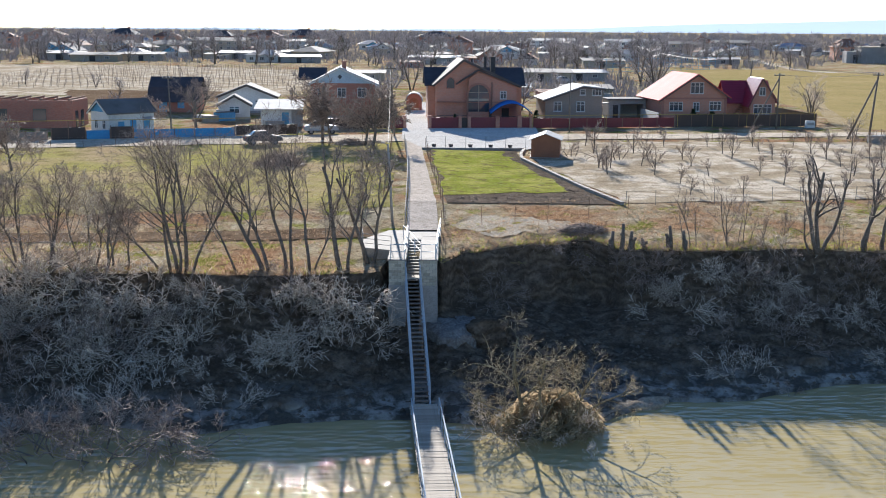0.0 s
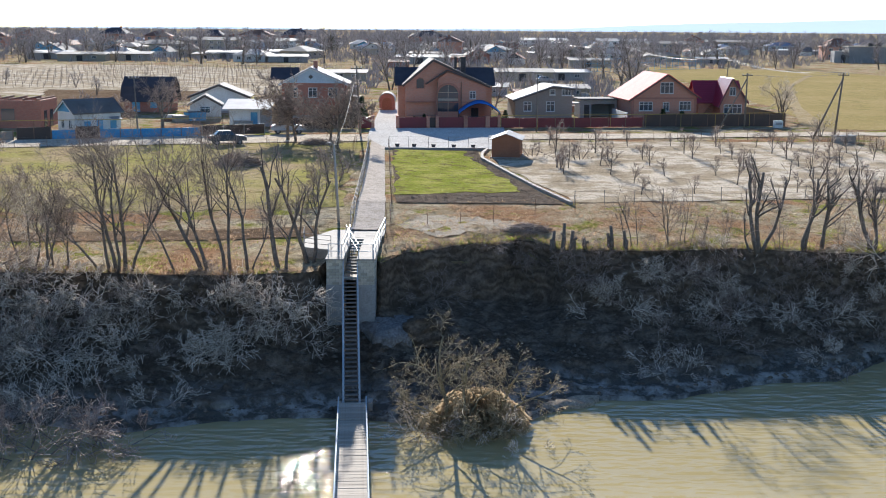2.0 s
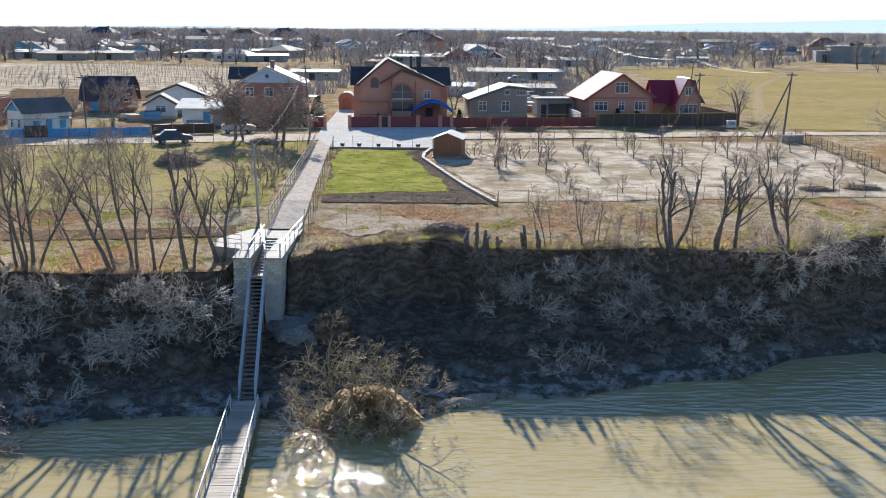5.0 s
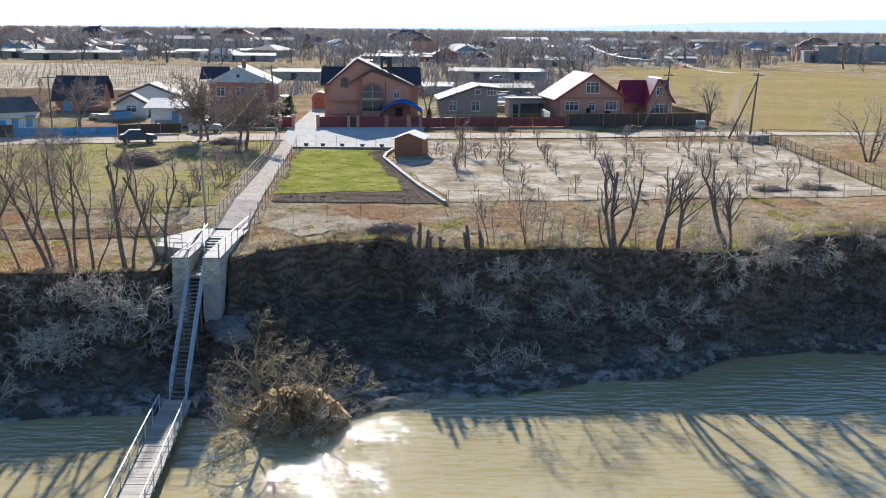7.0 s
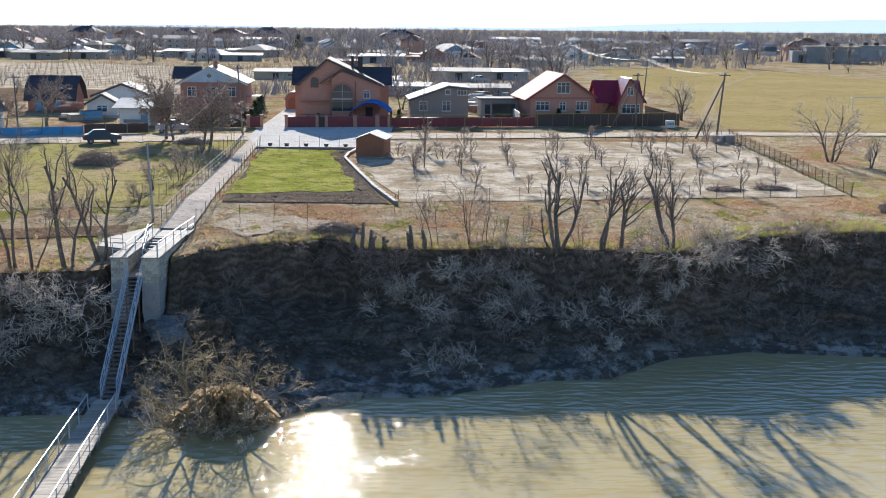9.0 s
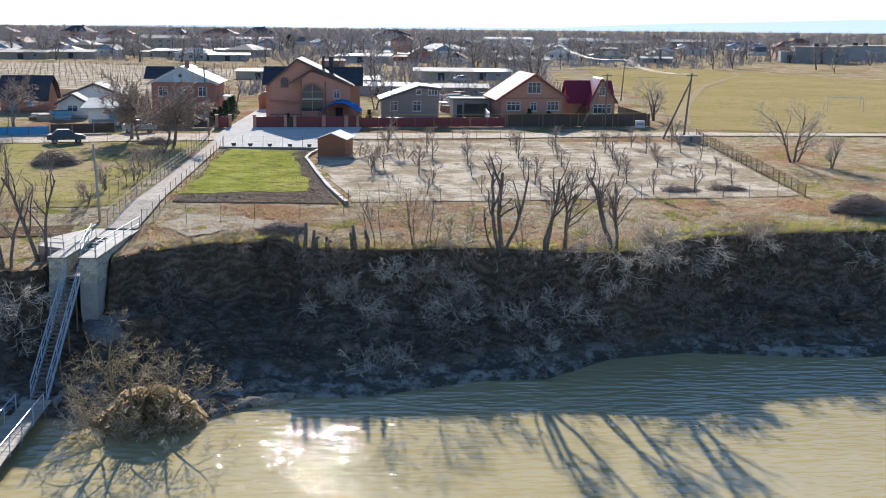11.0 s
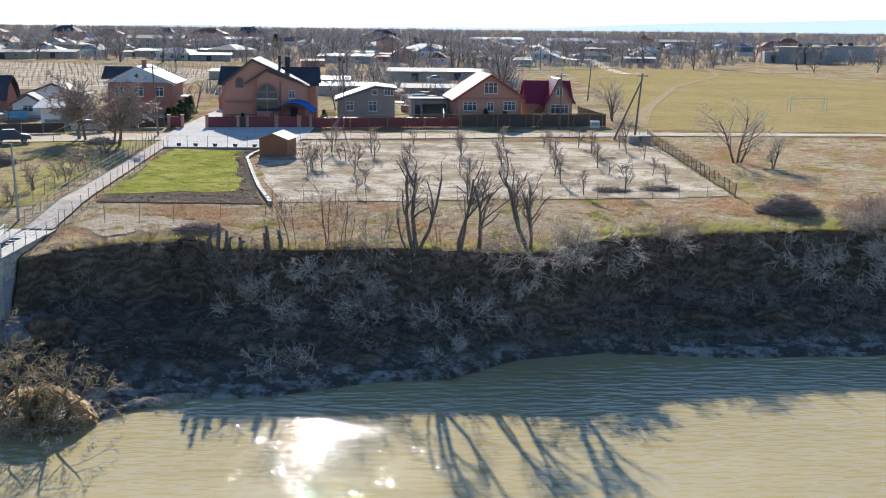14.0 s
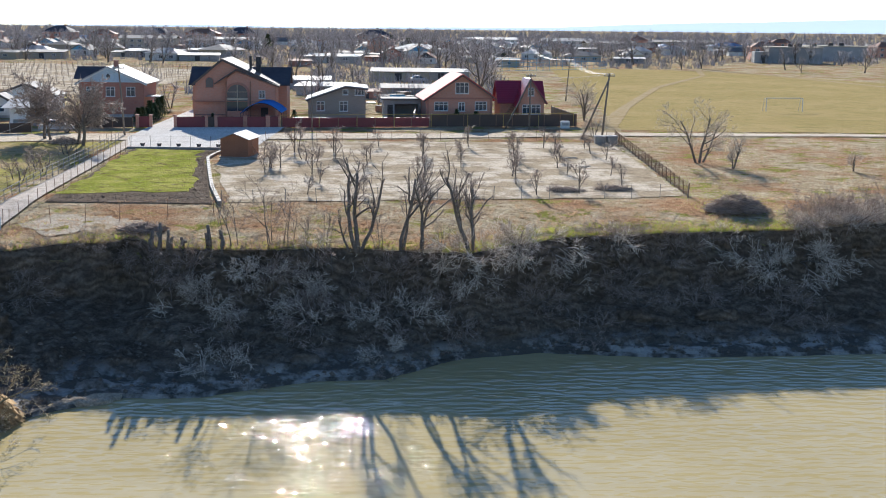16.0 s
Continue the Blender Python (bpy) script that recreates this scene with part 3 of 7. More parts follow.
def stone_pier(name, x0, x1, y0, y1, label):
    pier = thing(name, pose((x0 + x1) / 2, y0, 0), label, "pier", "piers of the river stairs")
    w = (x1 - x0) / 2
    part("core", Shape().box(-w + 0.05, w - 0.05, 0.05, y1 - y0, -5.2, DECK_Z - 0.1), MORTAR, pier)
    foot = Shape()
    foot.prism([(-w - 0.02, -2.45), (-w - 0.05, -4.3), (-w + 0.12, -5.6), (-w + 0.2, -6.6), (w - 0.15, -6.6), (w - 0.02, -5.6), (w + 0.06, -4.4), (w + 0.02, -2.45)], -0.02, y1 - y0, "xz")
    part("foot", foot, MORTAR, pier, "rough grey rendered foot")
    part("cap", Shape().box(-w - 0.08, w + 0.08, -0.08, y1 - y0, DECK_Z - 0.1, DECK_Z, 0.02), CONCRETE, pier, "pale concrete cap slab")
    meshes = {}
    rng = random.Random(int(abs(x0) * 100))
    rows = 8
    h = (DECK_Z - 0.1 + 2.45) / rows
    for side in (0, 1, 2):
        length = 2 * w if side == 0 else y1 - y0
        for r in range(rows):
            u = -0.2 * (r % 2)
            while u < length - 0.02:
                a, b = max(u, 0), min(u + 0.4, length)
                u += 0.4
                if b - a < 0.06:
                    continue
                key = round(b - a, 2)
                if key not in meshes:
                    meshes[key] = Shape().box(0.008, key - 0.008, -0.03, 0.12, 0.008, h - 0.008, 0.012).mesh("stone_block", STONE)
                z = -2.45 + r * h
                push = rng.uniform(-0.012, 0.012)
                if side == 0:
                    m = pose(-w + a, 0.03 + push, z)
                elif side == 1:
                    m = pose(w - 0.03 + push, a, z, 0, 0, 90)
                else:
                    m = pose(-w + 0.03 + push, b, z, 0, 0, -90)
                piece("stone_block", meshes[key], pier, m)
    return pier


stone_pier("stone_pier", -3.42, -2.36, 79.0, 84.5, "pale stone block pier on a grey rendered foot beside the stairs")
stone_pier("stone_pier", -1.38, -0.30, 79.0, 88.0, "pale stone block pier beside the stairs, flush with the cliff")
deck = Shape().prism([(-3.3, 84.4), (-3.42, 82.2), (-5.4, 83.2), (-5.7, 86.2), (-3.9, 90.6), (-2.36, 90.6), (-2.36, 84.4)], DECK_Z - 0.75, DECK_Z + 0.02, "xy")
solo("landing_slab", deck, CONCRETE, "pale concrete slab at the head of the stairs", "slab")
solo("landing_slab", Shape().box(-1.38, -0.1, 88.0, 90.6, DECK_Z - 0.14, DECK_Z + 0.015), CONCRETE, "pale concrete slab at the head of the stairs", "slab")

solo("landing_slab", Shape().box(-2.35, -1.39, 87.2, 90.7, DECK_Z - 0.3, DECK_Z + 0.01), CONCRETE, "pale concrete slab at the head of the stairs", "slab")

stairs = thing("river_stairs", pose(0, 0, 0), "long straight river stairs with dark plank treads and pale blue rails", "stairs")
TOP, LAND_Y, LAND_Z, FOOT_Y, FOOT_Z = 87.2, 80.3, -1.95, 68.4, -7.08
upper = Shape().box(-0.44, 0.44, 0, 0.52, -0.16, 0, 0.015).mesh("step", CONCRETE)
for i in range(12):
    k = (i + 0.5) / 12
    piece("step", upper, stairs, pose(-1.87, LAND_Y + (TOP - LAND_Y) * k - 0.26, LAND_Z + (DECK_Z - LAND_Z) * (i + 1) / 12))
part("landing", Shape().box(-2.34, -1.4, 79.1, LAND_Y + 0.1, LAND_Z - 0.12, LAND_Z, 0.02), PLANK, stairs, "pale worn landing between the flights")
tread = Shape().box(-0.42, 0.42, -0.15, 0.15, -0.05, 0, 0.012).mesh("tread", TREAD)


def along(k, dx=0.0, dz=0.0):
    """A point of the lower flight, k from its head (0) to its foot (1)."""
    return (-1.87 + 0.82 * k + dx, 79.1 + (FOOT_Y - 79.1) * k, LAND_Z + (FOOT_Z - LAND_Z) * k + dz)


for i in range(29):
    piece("tread", tread, stairs, pose(*along((i + 0.5) / 29), 0, 0, 4))
for s in (-0.46, 0.46):
    part("stringer", Shape().tube([along(0, s, -0.12), along(1, s, -0.12)], 0.075, 6), RAIL, stairs, "pale blue steel stringer")
    part("handrail", Shape().tube([along(-0.02, s, 0.92), along(0.985, s, 0.92)], 0.042, 6), RAIL, stairs, "pale blue pipe handrail")
    part("handrail", Shape().tube([along(-0.02, s, 0.48), along(0.985, s, 0.48)], 0.028, 5), RAIL, stairs, "pale blue pipe mid rail")
    for i in range(8):
        part("post", Shape().tube([along(i / 7.1 + 0.005, s, -0.12), along(i / 7.1 + 0.005, s, 0.92)], 0.03, 5), RAIL, stairs)


for k in (0.12, 0.37, 0.62, 0.86):
    for s in (-0.4, 0.4):
        q = along(k, s, -0.15)
        part("prop", Shape().tube([q, (q[0], q[1] + 0.1, -7.4)], 0.05, 6), RUST, stairs, "rusty pipe prop")


def pipe_rail(name, line, height, spacing, label, material=RAIL_GREY, rails=(1.0, 0.55), rad=0.028, base=None, group=""):
    """A railing of round pipe along a line of ground points."""
    head = Vector(line[0])
    zb = [p[2] if len(p) > 2 else land(p[0], p[1]) + 0.1 for p in line]
    rail = thing(name, pose(head[0], head[1], zb[0]), label, "railing", group)
    pts = [Vector((p[0] - head[0], p[1] - head[1], z - zb[0])) for p, z in zip(line, zb)]
    for r in rails:
        part("rail", Shape().tube([p + Vector((0, 0, height * r)) for p in pts], rad, 5), material, rail)
    posts = [pts[0]]
    for a, b in zip(pts, pts[1:]):
        k = max(1, round((b - a).length / spacing))
        posts += [a.lerp(b, (j + 1) / k) for j in range(k)]
    me = Shape().tube([(0, 0, -0.15), (0, 0, height)], rad * 1.15, 5).mesh("post", material)
    for p in posts:
        piece("post", me, rail, Matrix.Translation(p))
    return rail


pipe_rail("pier_railing", [(-3.3, 79.15, DECK_Z), (-2.42, 79.15, DECK_Z), (-2.42, 87.0, DECK_Z)], 0.95, 2.7, "pale blue pipe railing on the stone pier", RAIL, (1.0, 0.5), 0.024)
pipe_rail("pier_railing", [(-0.4, 79.15, DECK_Z), (-1.33, 79.15, DECK_Z), (-2.73, 87.0, DECK_Z)], 0.95, 2.7, "pale blue pipe railing on the stone pier", RAIL, (1.0, 0.5), 0.024)
pipe_rail("pier_railing", [(-0.36, 79.2, DECK_Z), (-0.30, 84.0, DECK_Z), (-0.1, 90.5, DECK_Z)], 0.95, 2.2, "pale pipe railing along the edge of the stair head", RAIL, (1.0, 0.5))
pipe_rail("platform_railing", [(-3.4, 82.3, DECK_Z), (-5.35, 83.3, DECK_Z), (-5.6, 86.1, DECK_Z)], 0.95, 1.4, "pale pipe railing round the concrete platform", RAIL_GREY, (1.0, 0.66, 0.33), 0.022)
pipe_rail("path_railing", [(-2.75, 91.5), (-3.1, 110), (-3.75, 130), (-4.4, 143.5)], 1.2, 2.0, "long weathered pipe railing beside the paved path", RAIL_GREY, (1.0, 0.68, 0.36), 0.026)

jetty = thing("jetty", pose(0, 0, 0), "narrow plank jetty with pipe rails over the river", "jetty")
J0, J1 = Vector((-0.98, 68.2, -7.08)), Vector((0.66, 44.0, -7.08))
JD = (J1 - J0).normalized()
JS = Vector((-JD.y, JD.x, 0))
heading = math.degrees(math.atan2(JD.y, JD.x)) + 90
plank_me = [Shape().box(-0.79, 0.79, -0.11, 0.11, -0.045, 0.0, 0.004).mesh("plank", PLANK), Shape().box(-0.82, 0.77, -0.11, 0.11, -0.045, 0.003, 0.004).mesh("plank", PLANK)]
rng = random.Random(5)
count = int((J1 - J0).length / 0.225)
for i in range(count):
    p = J0 + JD * (i + 0.5) * 0.225
    piece("plank", plank_me[i % 2], jetty, pose(p.x, p.y, p.z + rng.uniform(-0.008, 0.008), 0, rng.uniform(-0.4, 0.4), heading + rng.uniform(-0.6, 0.6)))
for s in (-0.66, 0.66):
    part("beam", Shape().tube([J0 + JS * s - Vector((0, 0, 0.13)), J1 + JS * s - Vector((0, 0, 0.13))], 0.085, 6), WOOD_POLE, jetty)
    a = J0 + JD * 2.0
    part("handrail", Shape().tube([a + JS * s * 1.16 + Vector((0, 0, 0.95)), J1 + JS * s * 1.16 + Vector((0, 0, 0.95))], 0.04, 6), RAIL, jetty, "pale pipe handrail")
    part("handrail", Shape().tube([a + JS * s * 1.16 + Vector((0, 0, 0.5)), J1 + JS * s * 1.16 + Vector((0, 0, 0.5))], 0.022, 5), RAIL_GREY, jetty)
    for i in range(10):
        p = a + JD * i * 2.4 + JS * s * 1.16
        part("post", Shape().tube([p - Vector((0, 0, 0.2)), p + Vector((0, 0, 0.95))], 0.032, 5), RAIL, jetty)
    for i in range(5):
        p = J0 + JD * (1.5 + i * 5.4) + JS * s
        part("pile", Shape().tube([p - Vector((0, 0, 3.2)), p - Vector((0, 0, 0.1))], 0.11, 7), WOOD_POLE, jetty)
part("end_block", Shape().box(-0.12, 0.12, -0.5, 0.5, -0.8, 0.12, 0.02), CONCRETE, jetty).matrix_basis = pose(0.06, 68.3, -7.1, 0, 0, 0)


# ---- houses ----
def window(parent, x, z, w, h, y=0.0, bars=1, cross=True, sill=True):
    """A white framed window set in the front wall (local x, z of its middle)."""
    t = 0.09
    ring = [(sx * (w / 2 - k), y_, sz * (h / 2 - k)) for y_ in (-0.06, 0.05) for k in (0, t) for sx, sz in ((-1, -1), (1, -1), (1, 1), (-1, 1))]
    quads = []
    for i in range(4):
        j = (i + 1) % 4
        quads += [(i, j, 4 + j, 4 + i), (12 + i, 12 + j, 8 + j, 8 + i), (8 + i, 8 + j, j, i), (4 + i, 4 + j, 12 + j, 12 + i)]
    fr = Shape().add(ring, quads)
    lines = [Shape().box(u - 0.04, u + 0.04, -0.05, 0.04, -h / 2 + t, h / 2 - t) for u in [-w / 2 + w * (i + 1) / (bars + 1) for i in range(bars)]]
    if cross:
        lines.append(Shape().box(-w / 2 + t, w / 2 - t, -0.045, 0.035, h * 0.16, h * 0.16 + 0.06))
    else:
        for bar in lines:
            fr.add(bar.v, bar.f)
    ob = part("window", fr, WHITE, parent, "white framed window")
    ob.location = (x, y, z)
    for bar in lines if cross else ():
        part("glazing_bar", bar, WHITE, ob)
    pane = part("pane", Shape().box(-w / 2 + t, w / 2 - t, -0.02, 0.02, -h / 2 + t, h / 2 - t), GLASS, ob)
    if sill:
        part("sill", Shape().box(-w / 2 - 0.06, w / 2 + 0.06, -0.16, 0.02, -h / 2 - 0.06, -h / 2, 0.01), WHITE, ob)
    return ob


def slab(parent, a, b, y0, y1, thick, material, label=""):
    """A roof slope from the point a (x, z) to the point b, y0 to y1 long."""
    d = Vector((b[0] - a[0], b[1] - a[1])).normalized()
    nx, nz = -d.y * thick, d.x * thick
    if nz < 0:
        nx, nz = -nx, -nz
    return part("roof", Shape().prism([a, b, (b[0] + nx, b[1] + nz), (a[0] + nx, a[1] + nz)], y0, y1, "xz"), material, parent, label)


def gable_house(name, x, y, rot, w, d, left, ridge, right, wall, roof, label, over=0.45, gable=None, base=0.0, roof2=None, group=""):
    """A house whose gable faces local -y. left, right: eave heights; ridge: (x, z). Origin: front left corner on the ground."""
    zb = min(land(x, y), land(x + w * math.cos(radians(rot)), y + w * math.sin(radians(rot)))) - 0.05 + base
    h = thing(name, pose(x, y, zb, 0, 0, rot), label, "house", group)
    part("wall", Shape().prism([(0, 0), (w, 0), (w, right), (ridge[0], ridge[1]), (0, left)], 0, d, "xz"), wall, h)
    part("plinth", Shape().box(-0.06, w + 0.06, -0.06, d + 0.06, -0.3, 0.45), RENDER_GREY, h)
    if gable:
        part("gable", Shape().prism([(0.05, left + 0.02), (w - 0.05, right + 0.02), (ridge[0], ridge[1] - 0.02)], -0.07, -0.005, "xz"), gable, h, "boarded gable")
    sl, sr = (ridge[1] - left) / ridge[0], (ridge[1] - right) / (w - ridge[0])
    slab(h, (-over, left - over * sl), ridge, -over, d + over, 0.14, roof)
    slab(h, (w + over, right - over * sr), ridge, -over, d + over, 0.14, roof2 or roof)
    for a, b in (((-over, left - over * sl), ridge), ((w + over, right - over * sr), ridge)):
        part("bargeboard", Shape().prism([a, b, (b[0], b[1] - 0.2), (a[0], a[1] - 0.2)], -over - 0.04, -over + 0.0, "xz"), WHITE if gable else ROOF_BROWN, h)
    return h


def arch_outline(cx, z0, spring, r, n=12):
    return [(cx - r, z0), (cx + r, z0)] + [(cx + r * math.cos(math.pi * i / n), spring + r * math.sin(math.pi * i / n)) for i in range(n + 1)]


def main_house():
    h = gable_house("brick_house", -0.95, 173.0, 3, 11.1, 11.5, 5.6, (3.75, 8.75), 5.35, BRICK, ROOF_BROWN, "large orange brick house with an arched bay and brown roof")
    bay = Shape().prism([(4.4, 0), (11.0, 0), (11.0, 5.15), (5.7, 7.15), (4.4, 6.2)], -0.6, 0.02, "xz")
    part("bay", bay, BRICK, h, "projecting brick bay")
    slab(h, (2.7, 5.35), (5.7, 7.3), -1.1, 2.4, 0.16, ROOF_BROWN)
    slab(h, (11.6, 5.05), (5.7, 7.3), -1.1, 0.3, 0.16, ROOF_BROWN)
    wing = part("wing", Shape().prism([(4.6, 0), (11.4, 0), (11.4, 5.3), (8, 7.2), (4.6, 5.3)], -1.0, 12.3, "yz"), BRICK, h, "brick cross wing")
    for a, b in (((4.0, 5.0), (8, 7.35)), ((12.0, 5.0), (8, 7.35))):
        d = Vector((b[0] - a[0], b[1] - a[1])).normalized()
        part("roof", Shape().prism([a, b, (b[0], b[1] + 0.16), (a[0], a[1] + 0.16)], -1.5, 12.8, "yz"), ROOF_DARK, h, "dark slate cross roof")
    for x, r, top in ((7.15, 0.17, 9.0), (8.25, 0.34, 8.95)):
        c = Shape().box(x - r, x + r, 5.2, 5.2 + 2 * r, 5.5, top, 0.02).box(x - r - 0.08, x + r + 0.08, 5.12, 5.28 + 2 * r, top, top + 0.12, 0.02)
        part("chimney", c, BLACK_METAL, h, "black clad chimney")
    big = part("arch_window", Shape().prism(arch_outline(5.8, 1.7, 3.95, 1.42), -0.63, -0.3, "xz"), GLASS, h, "large arched glazing")
    ring = Shape()
    n = 14
    for i in range(n):
        a, b = math.pi * i / n, math.pi * (i + 1) / n
        ring.prism([(5.8 + 1.42 * math.cos(a), 3.95 + 1.42 * math.sin(a)), (5.8 + 1.72 * math.cos(a), 3.95 + 1.72 * math.sin(a)),
                    (5.8 + 1.72 * math.cos(b), 3.95 + 1.72 * math.sin(b)), (5.8 + 1.42 * math.cos(b), 3.95 + 1.42 * math.sin(b))], -0.74, -0.55, "xz")
    ring.box(4.08, 4.38, -0.74, -0.55, 1.0, 3.95).box(7.22, 7.52, -0.74, -0.55, 1.0, 3.95)
    part("arch", ring, BRICK_RED, h, "darker brick arch")
    bars = Shape().box(4.4, 7.2, -0.72, -0.6, 3.2, 3.5).box(5.76, 5.84, -0.68, -0.6, 1.7, 5.3).box(4.4, 7.2, -0.68, -0.6, 4.3, 4.36)
    part("transom", bars, RENDER_SAND, h, "pale transom and balcony band")
    part("glazing_bar", Shape().box(5.0, 5.05, -0.67, -0.6, 1.7, 3.2).box(6.5, 6.55, -0.67, -0.6, 1.7, 3.2), BLACK_METAL, h)
    for x in (4.3, 7.6):
        part("downpipe", Shape().tube([(x, -0.7, 0.2), (x, -0.7, 5.8)], 0.06, 6), RUST, h)
    small = part("arch_window", Shape().prism(arch_outline(1.95, 4.9, 5.75, 0.5), -0.04, 0.1, "xz"), GLASS, h)
    part("frame", Shape().prism(arch_outline(1.95, 4.78, 5.75, 0.62), -0.02, 0.05, "xz"), BRICK_RED, small)
    window(h, 9.2, 4.0, 0.9, 1.1, -0.6)
    part("door", Shape().box(9.0, 10.0, -0.66, -0.5, 0.1, 2.2), BLACK_METAL, h)
    part("balcony_rail", Shape().box(0.0, 4.2, -1.2, -1.16, 1.2, 1.26).box(0.0, 4.2, -1.2, -1.16, 0.5, 0.54), BLACK_METAL, h)
    part("belt", Shape().box(-0.03, 11.0, -0.64, 0.02, 2.95, 3.05), BRICK_RED, h)


main_house()

canopy = thing("carport", pose(6.3, 165.6, land(9, 168)), "curved blue polycarbonate carport beside the brick house", "carport")
arc = [(5.5 * k, 1.55 + 1.75 * math.sin(math.pi * min(1, k * 0.88 + 0.05)) ** 0.9) for k in np.linspace(0, 1, 15)]
part("roof", Shape().prism([(u, w) for u, w in arc] + [(u, w - 0.06) for u, w in arc[::-1]], 0, 7.0, "xz"), CANOPY, canopy, "arched blue sheet", True)
for y in (0.15, 2.75, 5.3):
    part("rib", Shape().tube([(u, y, w - 0.1) for u, w in arc], 0.045, 5), BLACK_METAL, canopy)
    for k in (0, 14):
        part("post", Shape().tube([(arc[k][0], y, -0.1), (arc[k][0], y, arc[k][1] - 0.08)], 0.05, 6), BLACK_METAL, canopy)
part("truss", Shape().tube([(0.1, 0.15, 1.5), (5.4, 0.15, 1.5)], 0.035, 5), BLACK_METAL, canopy)

grey = gable_house("grey_house", 14.35, 176.0, 4, 8.1, 9.0, 3.3, (5.3, 5.15), 4.85, BRICK_GREY, ROOF_WHITE, "grey brick house with white windows and a pale metal roof", 0.35)
for x, z, w, hh, b in ((1.75, 2.35, 1.15, 1.35, 1), (5.0, 2.35, 1.2, 1.45, 1), (5.25, 4.35, 0.8, 0.8, 0), (7.25, 4.35, 1.35, 0.95, 2)):
    window(grey, x, z, w, hh, 0.0, b)
part("porch_hood", Shape().box(8.1, 9.6, 2.5, 5.0, 2.6, 2.72), ROOF_WHITE, grey)

red = gable_house("red_roofed_house", 31.1, 178.4, 6, 9.5, 12.0, 3.55, (5.1, 6.95), 3.95, BRICK, ROOF_RED, "orange brick house with a red metal roof and white windows", 0.5)
for x, z, w, hh, b in ((5.1, 5.05, 1.95, 1.6, 2), (2.1, 2.45, 2.0, 1.3, 2), (5.05, 2.4, 0.95, 1.3, 1), (7.85, 2.5, 1.75, 1.3, 2)):
    window(red, x, z, w, hh, 0.0, b)
part("belt", Shape().box(-0.02, 9.52, -0.05, 0.02, 3.45, 3.7), BRICK_RED, red, "darker brick belt")
for x in (-0.05, 9.15):
    part("corner", Shape().box(x, x + 0.4, -0.05, 0.02, 0.4, 3.45), BRICK_RED, red)

small = gable_house("steep_roofed_house", 44.6, 182.0, 6, 3.7, 5.0, 3.05, (1.6, 6.35), 3.35, BRICK, ROOF_WINE, "small brick house with a steep wine red roof", 0.4, roof2=ROOF_WINE)
window(small, 1.85, 1.95, 2.7, 1.4, 0.0, 3)
window(small, 1.75, 4.5, 0.95, 1.2, 0.0, 1)
body = part("rear_wing", Shape().prism([(3.0, 0), (8.0, 0), (8.0, 3.0), (5.5, 5.6), (3.0, 3.0)], -2.4, 4.2, "yz"), BRICK, small)
for a, b in (((2.5, 2.6), (5.5, 5.75)), ((8.5, 2.6), (5.5, 5.75))):
    part("roof", Shape().prism([a, b, (b[0], b[1] + 0.14), (a[0], a[1] + 0.14)], -2.8, 4.5, "yz"), ROOF_WINE, small)
stairs_out = Shape()
for i in range(9):
    stairs_out.box(-2.6 + i * 0.24, -2.32 + i * 0.24, 1.6, 2.6, i * 0.3, i * 0.3 + 0.06)
part("outside_stairs", stairs_out, RUST, small, "rusty outside stairs")

blue = gable_house("blue_gabled_house", -19.0, 180.0, 3, 9.2, 10.5, 5.05, (4.15, 7.2), 5.0, BRICK_RED, ROOF_WHITE, "dark red brick house with a pale blue gable and roof", 0.5, gable=PALE_BLUE)
for x in (1.6, 4.4, 7.3):
    window(blue, x, 3.7, 1.3, 1.4)
part("gable_window", Shape().prism([(3.8, 5.95), (4.15, 5.6), (4.5, 5.95), (4.15, 6.3)], -0.12, -0.06, "xz"), GLASS, blue, "small diamond window")
part("chimney", Shape().box(4.4, 5.0, 3.0, 3.6, 6.5, 8.0, 0.02).box(4.32, 5.08, 2.92, 3.68, 8.0, 8.12), BRICK_RED, blue)
part("side_roof", Shape().prism([(6.0, 5.2), (11.5, 5.2), (9.0, 7.0)], -2.2, 2.0, "yz"), ROOF_DARK, blue, "dark cross roof")
part("porch_roof", Shape().box(9.2, 11.2, 1.0, 5.0, 2.9, 3.02), ROOF_WHITE, blue)

white = gable_house("whitewashed_cottage", -43.0, 152.6, -48, 4.6, 6.0, 3.0, (2.3, 4.4), 3.0, LIMEWASH, ROOF_GREY, "whitewashed cottage with a bright blue gable and grey slate roof", 0.35, gable=BLUE_PAINT)
window(white, 1.4, 1.5, 0.9, 1.1), window(white, 3.4, 1.5, 0.9, 1.1)
for yy in (1.2, 4.6):
    sd = part("window", Shape().box(4.58, 4.66, yy, yy + 0.8, 0.9, 1.9), BLUE_PAINT, white, "bright blue shuttered window")
part("door", Shape().box(4.58, 4.66, 2.8, 3.6, 0.1, 2.0), BLUE_PAINT, white, "bright blue door")
part("awning", Shape().prism([(4.6, 2.3), (5.6, 2.05), (5.6, 2.1), (4.6, 2.36)], 4.4, 5.8, "xz"), ROOF_WHITE, white)

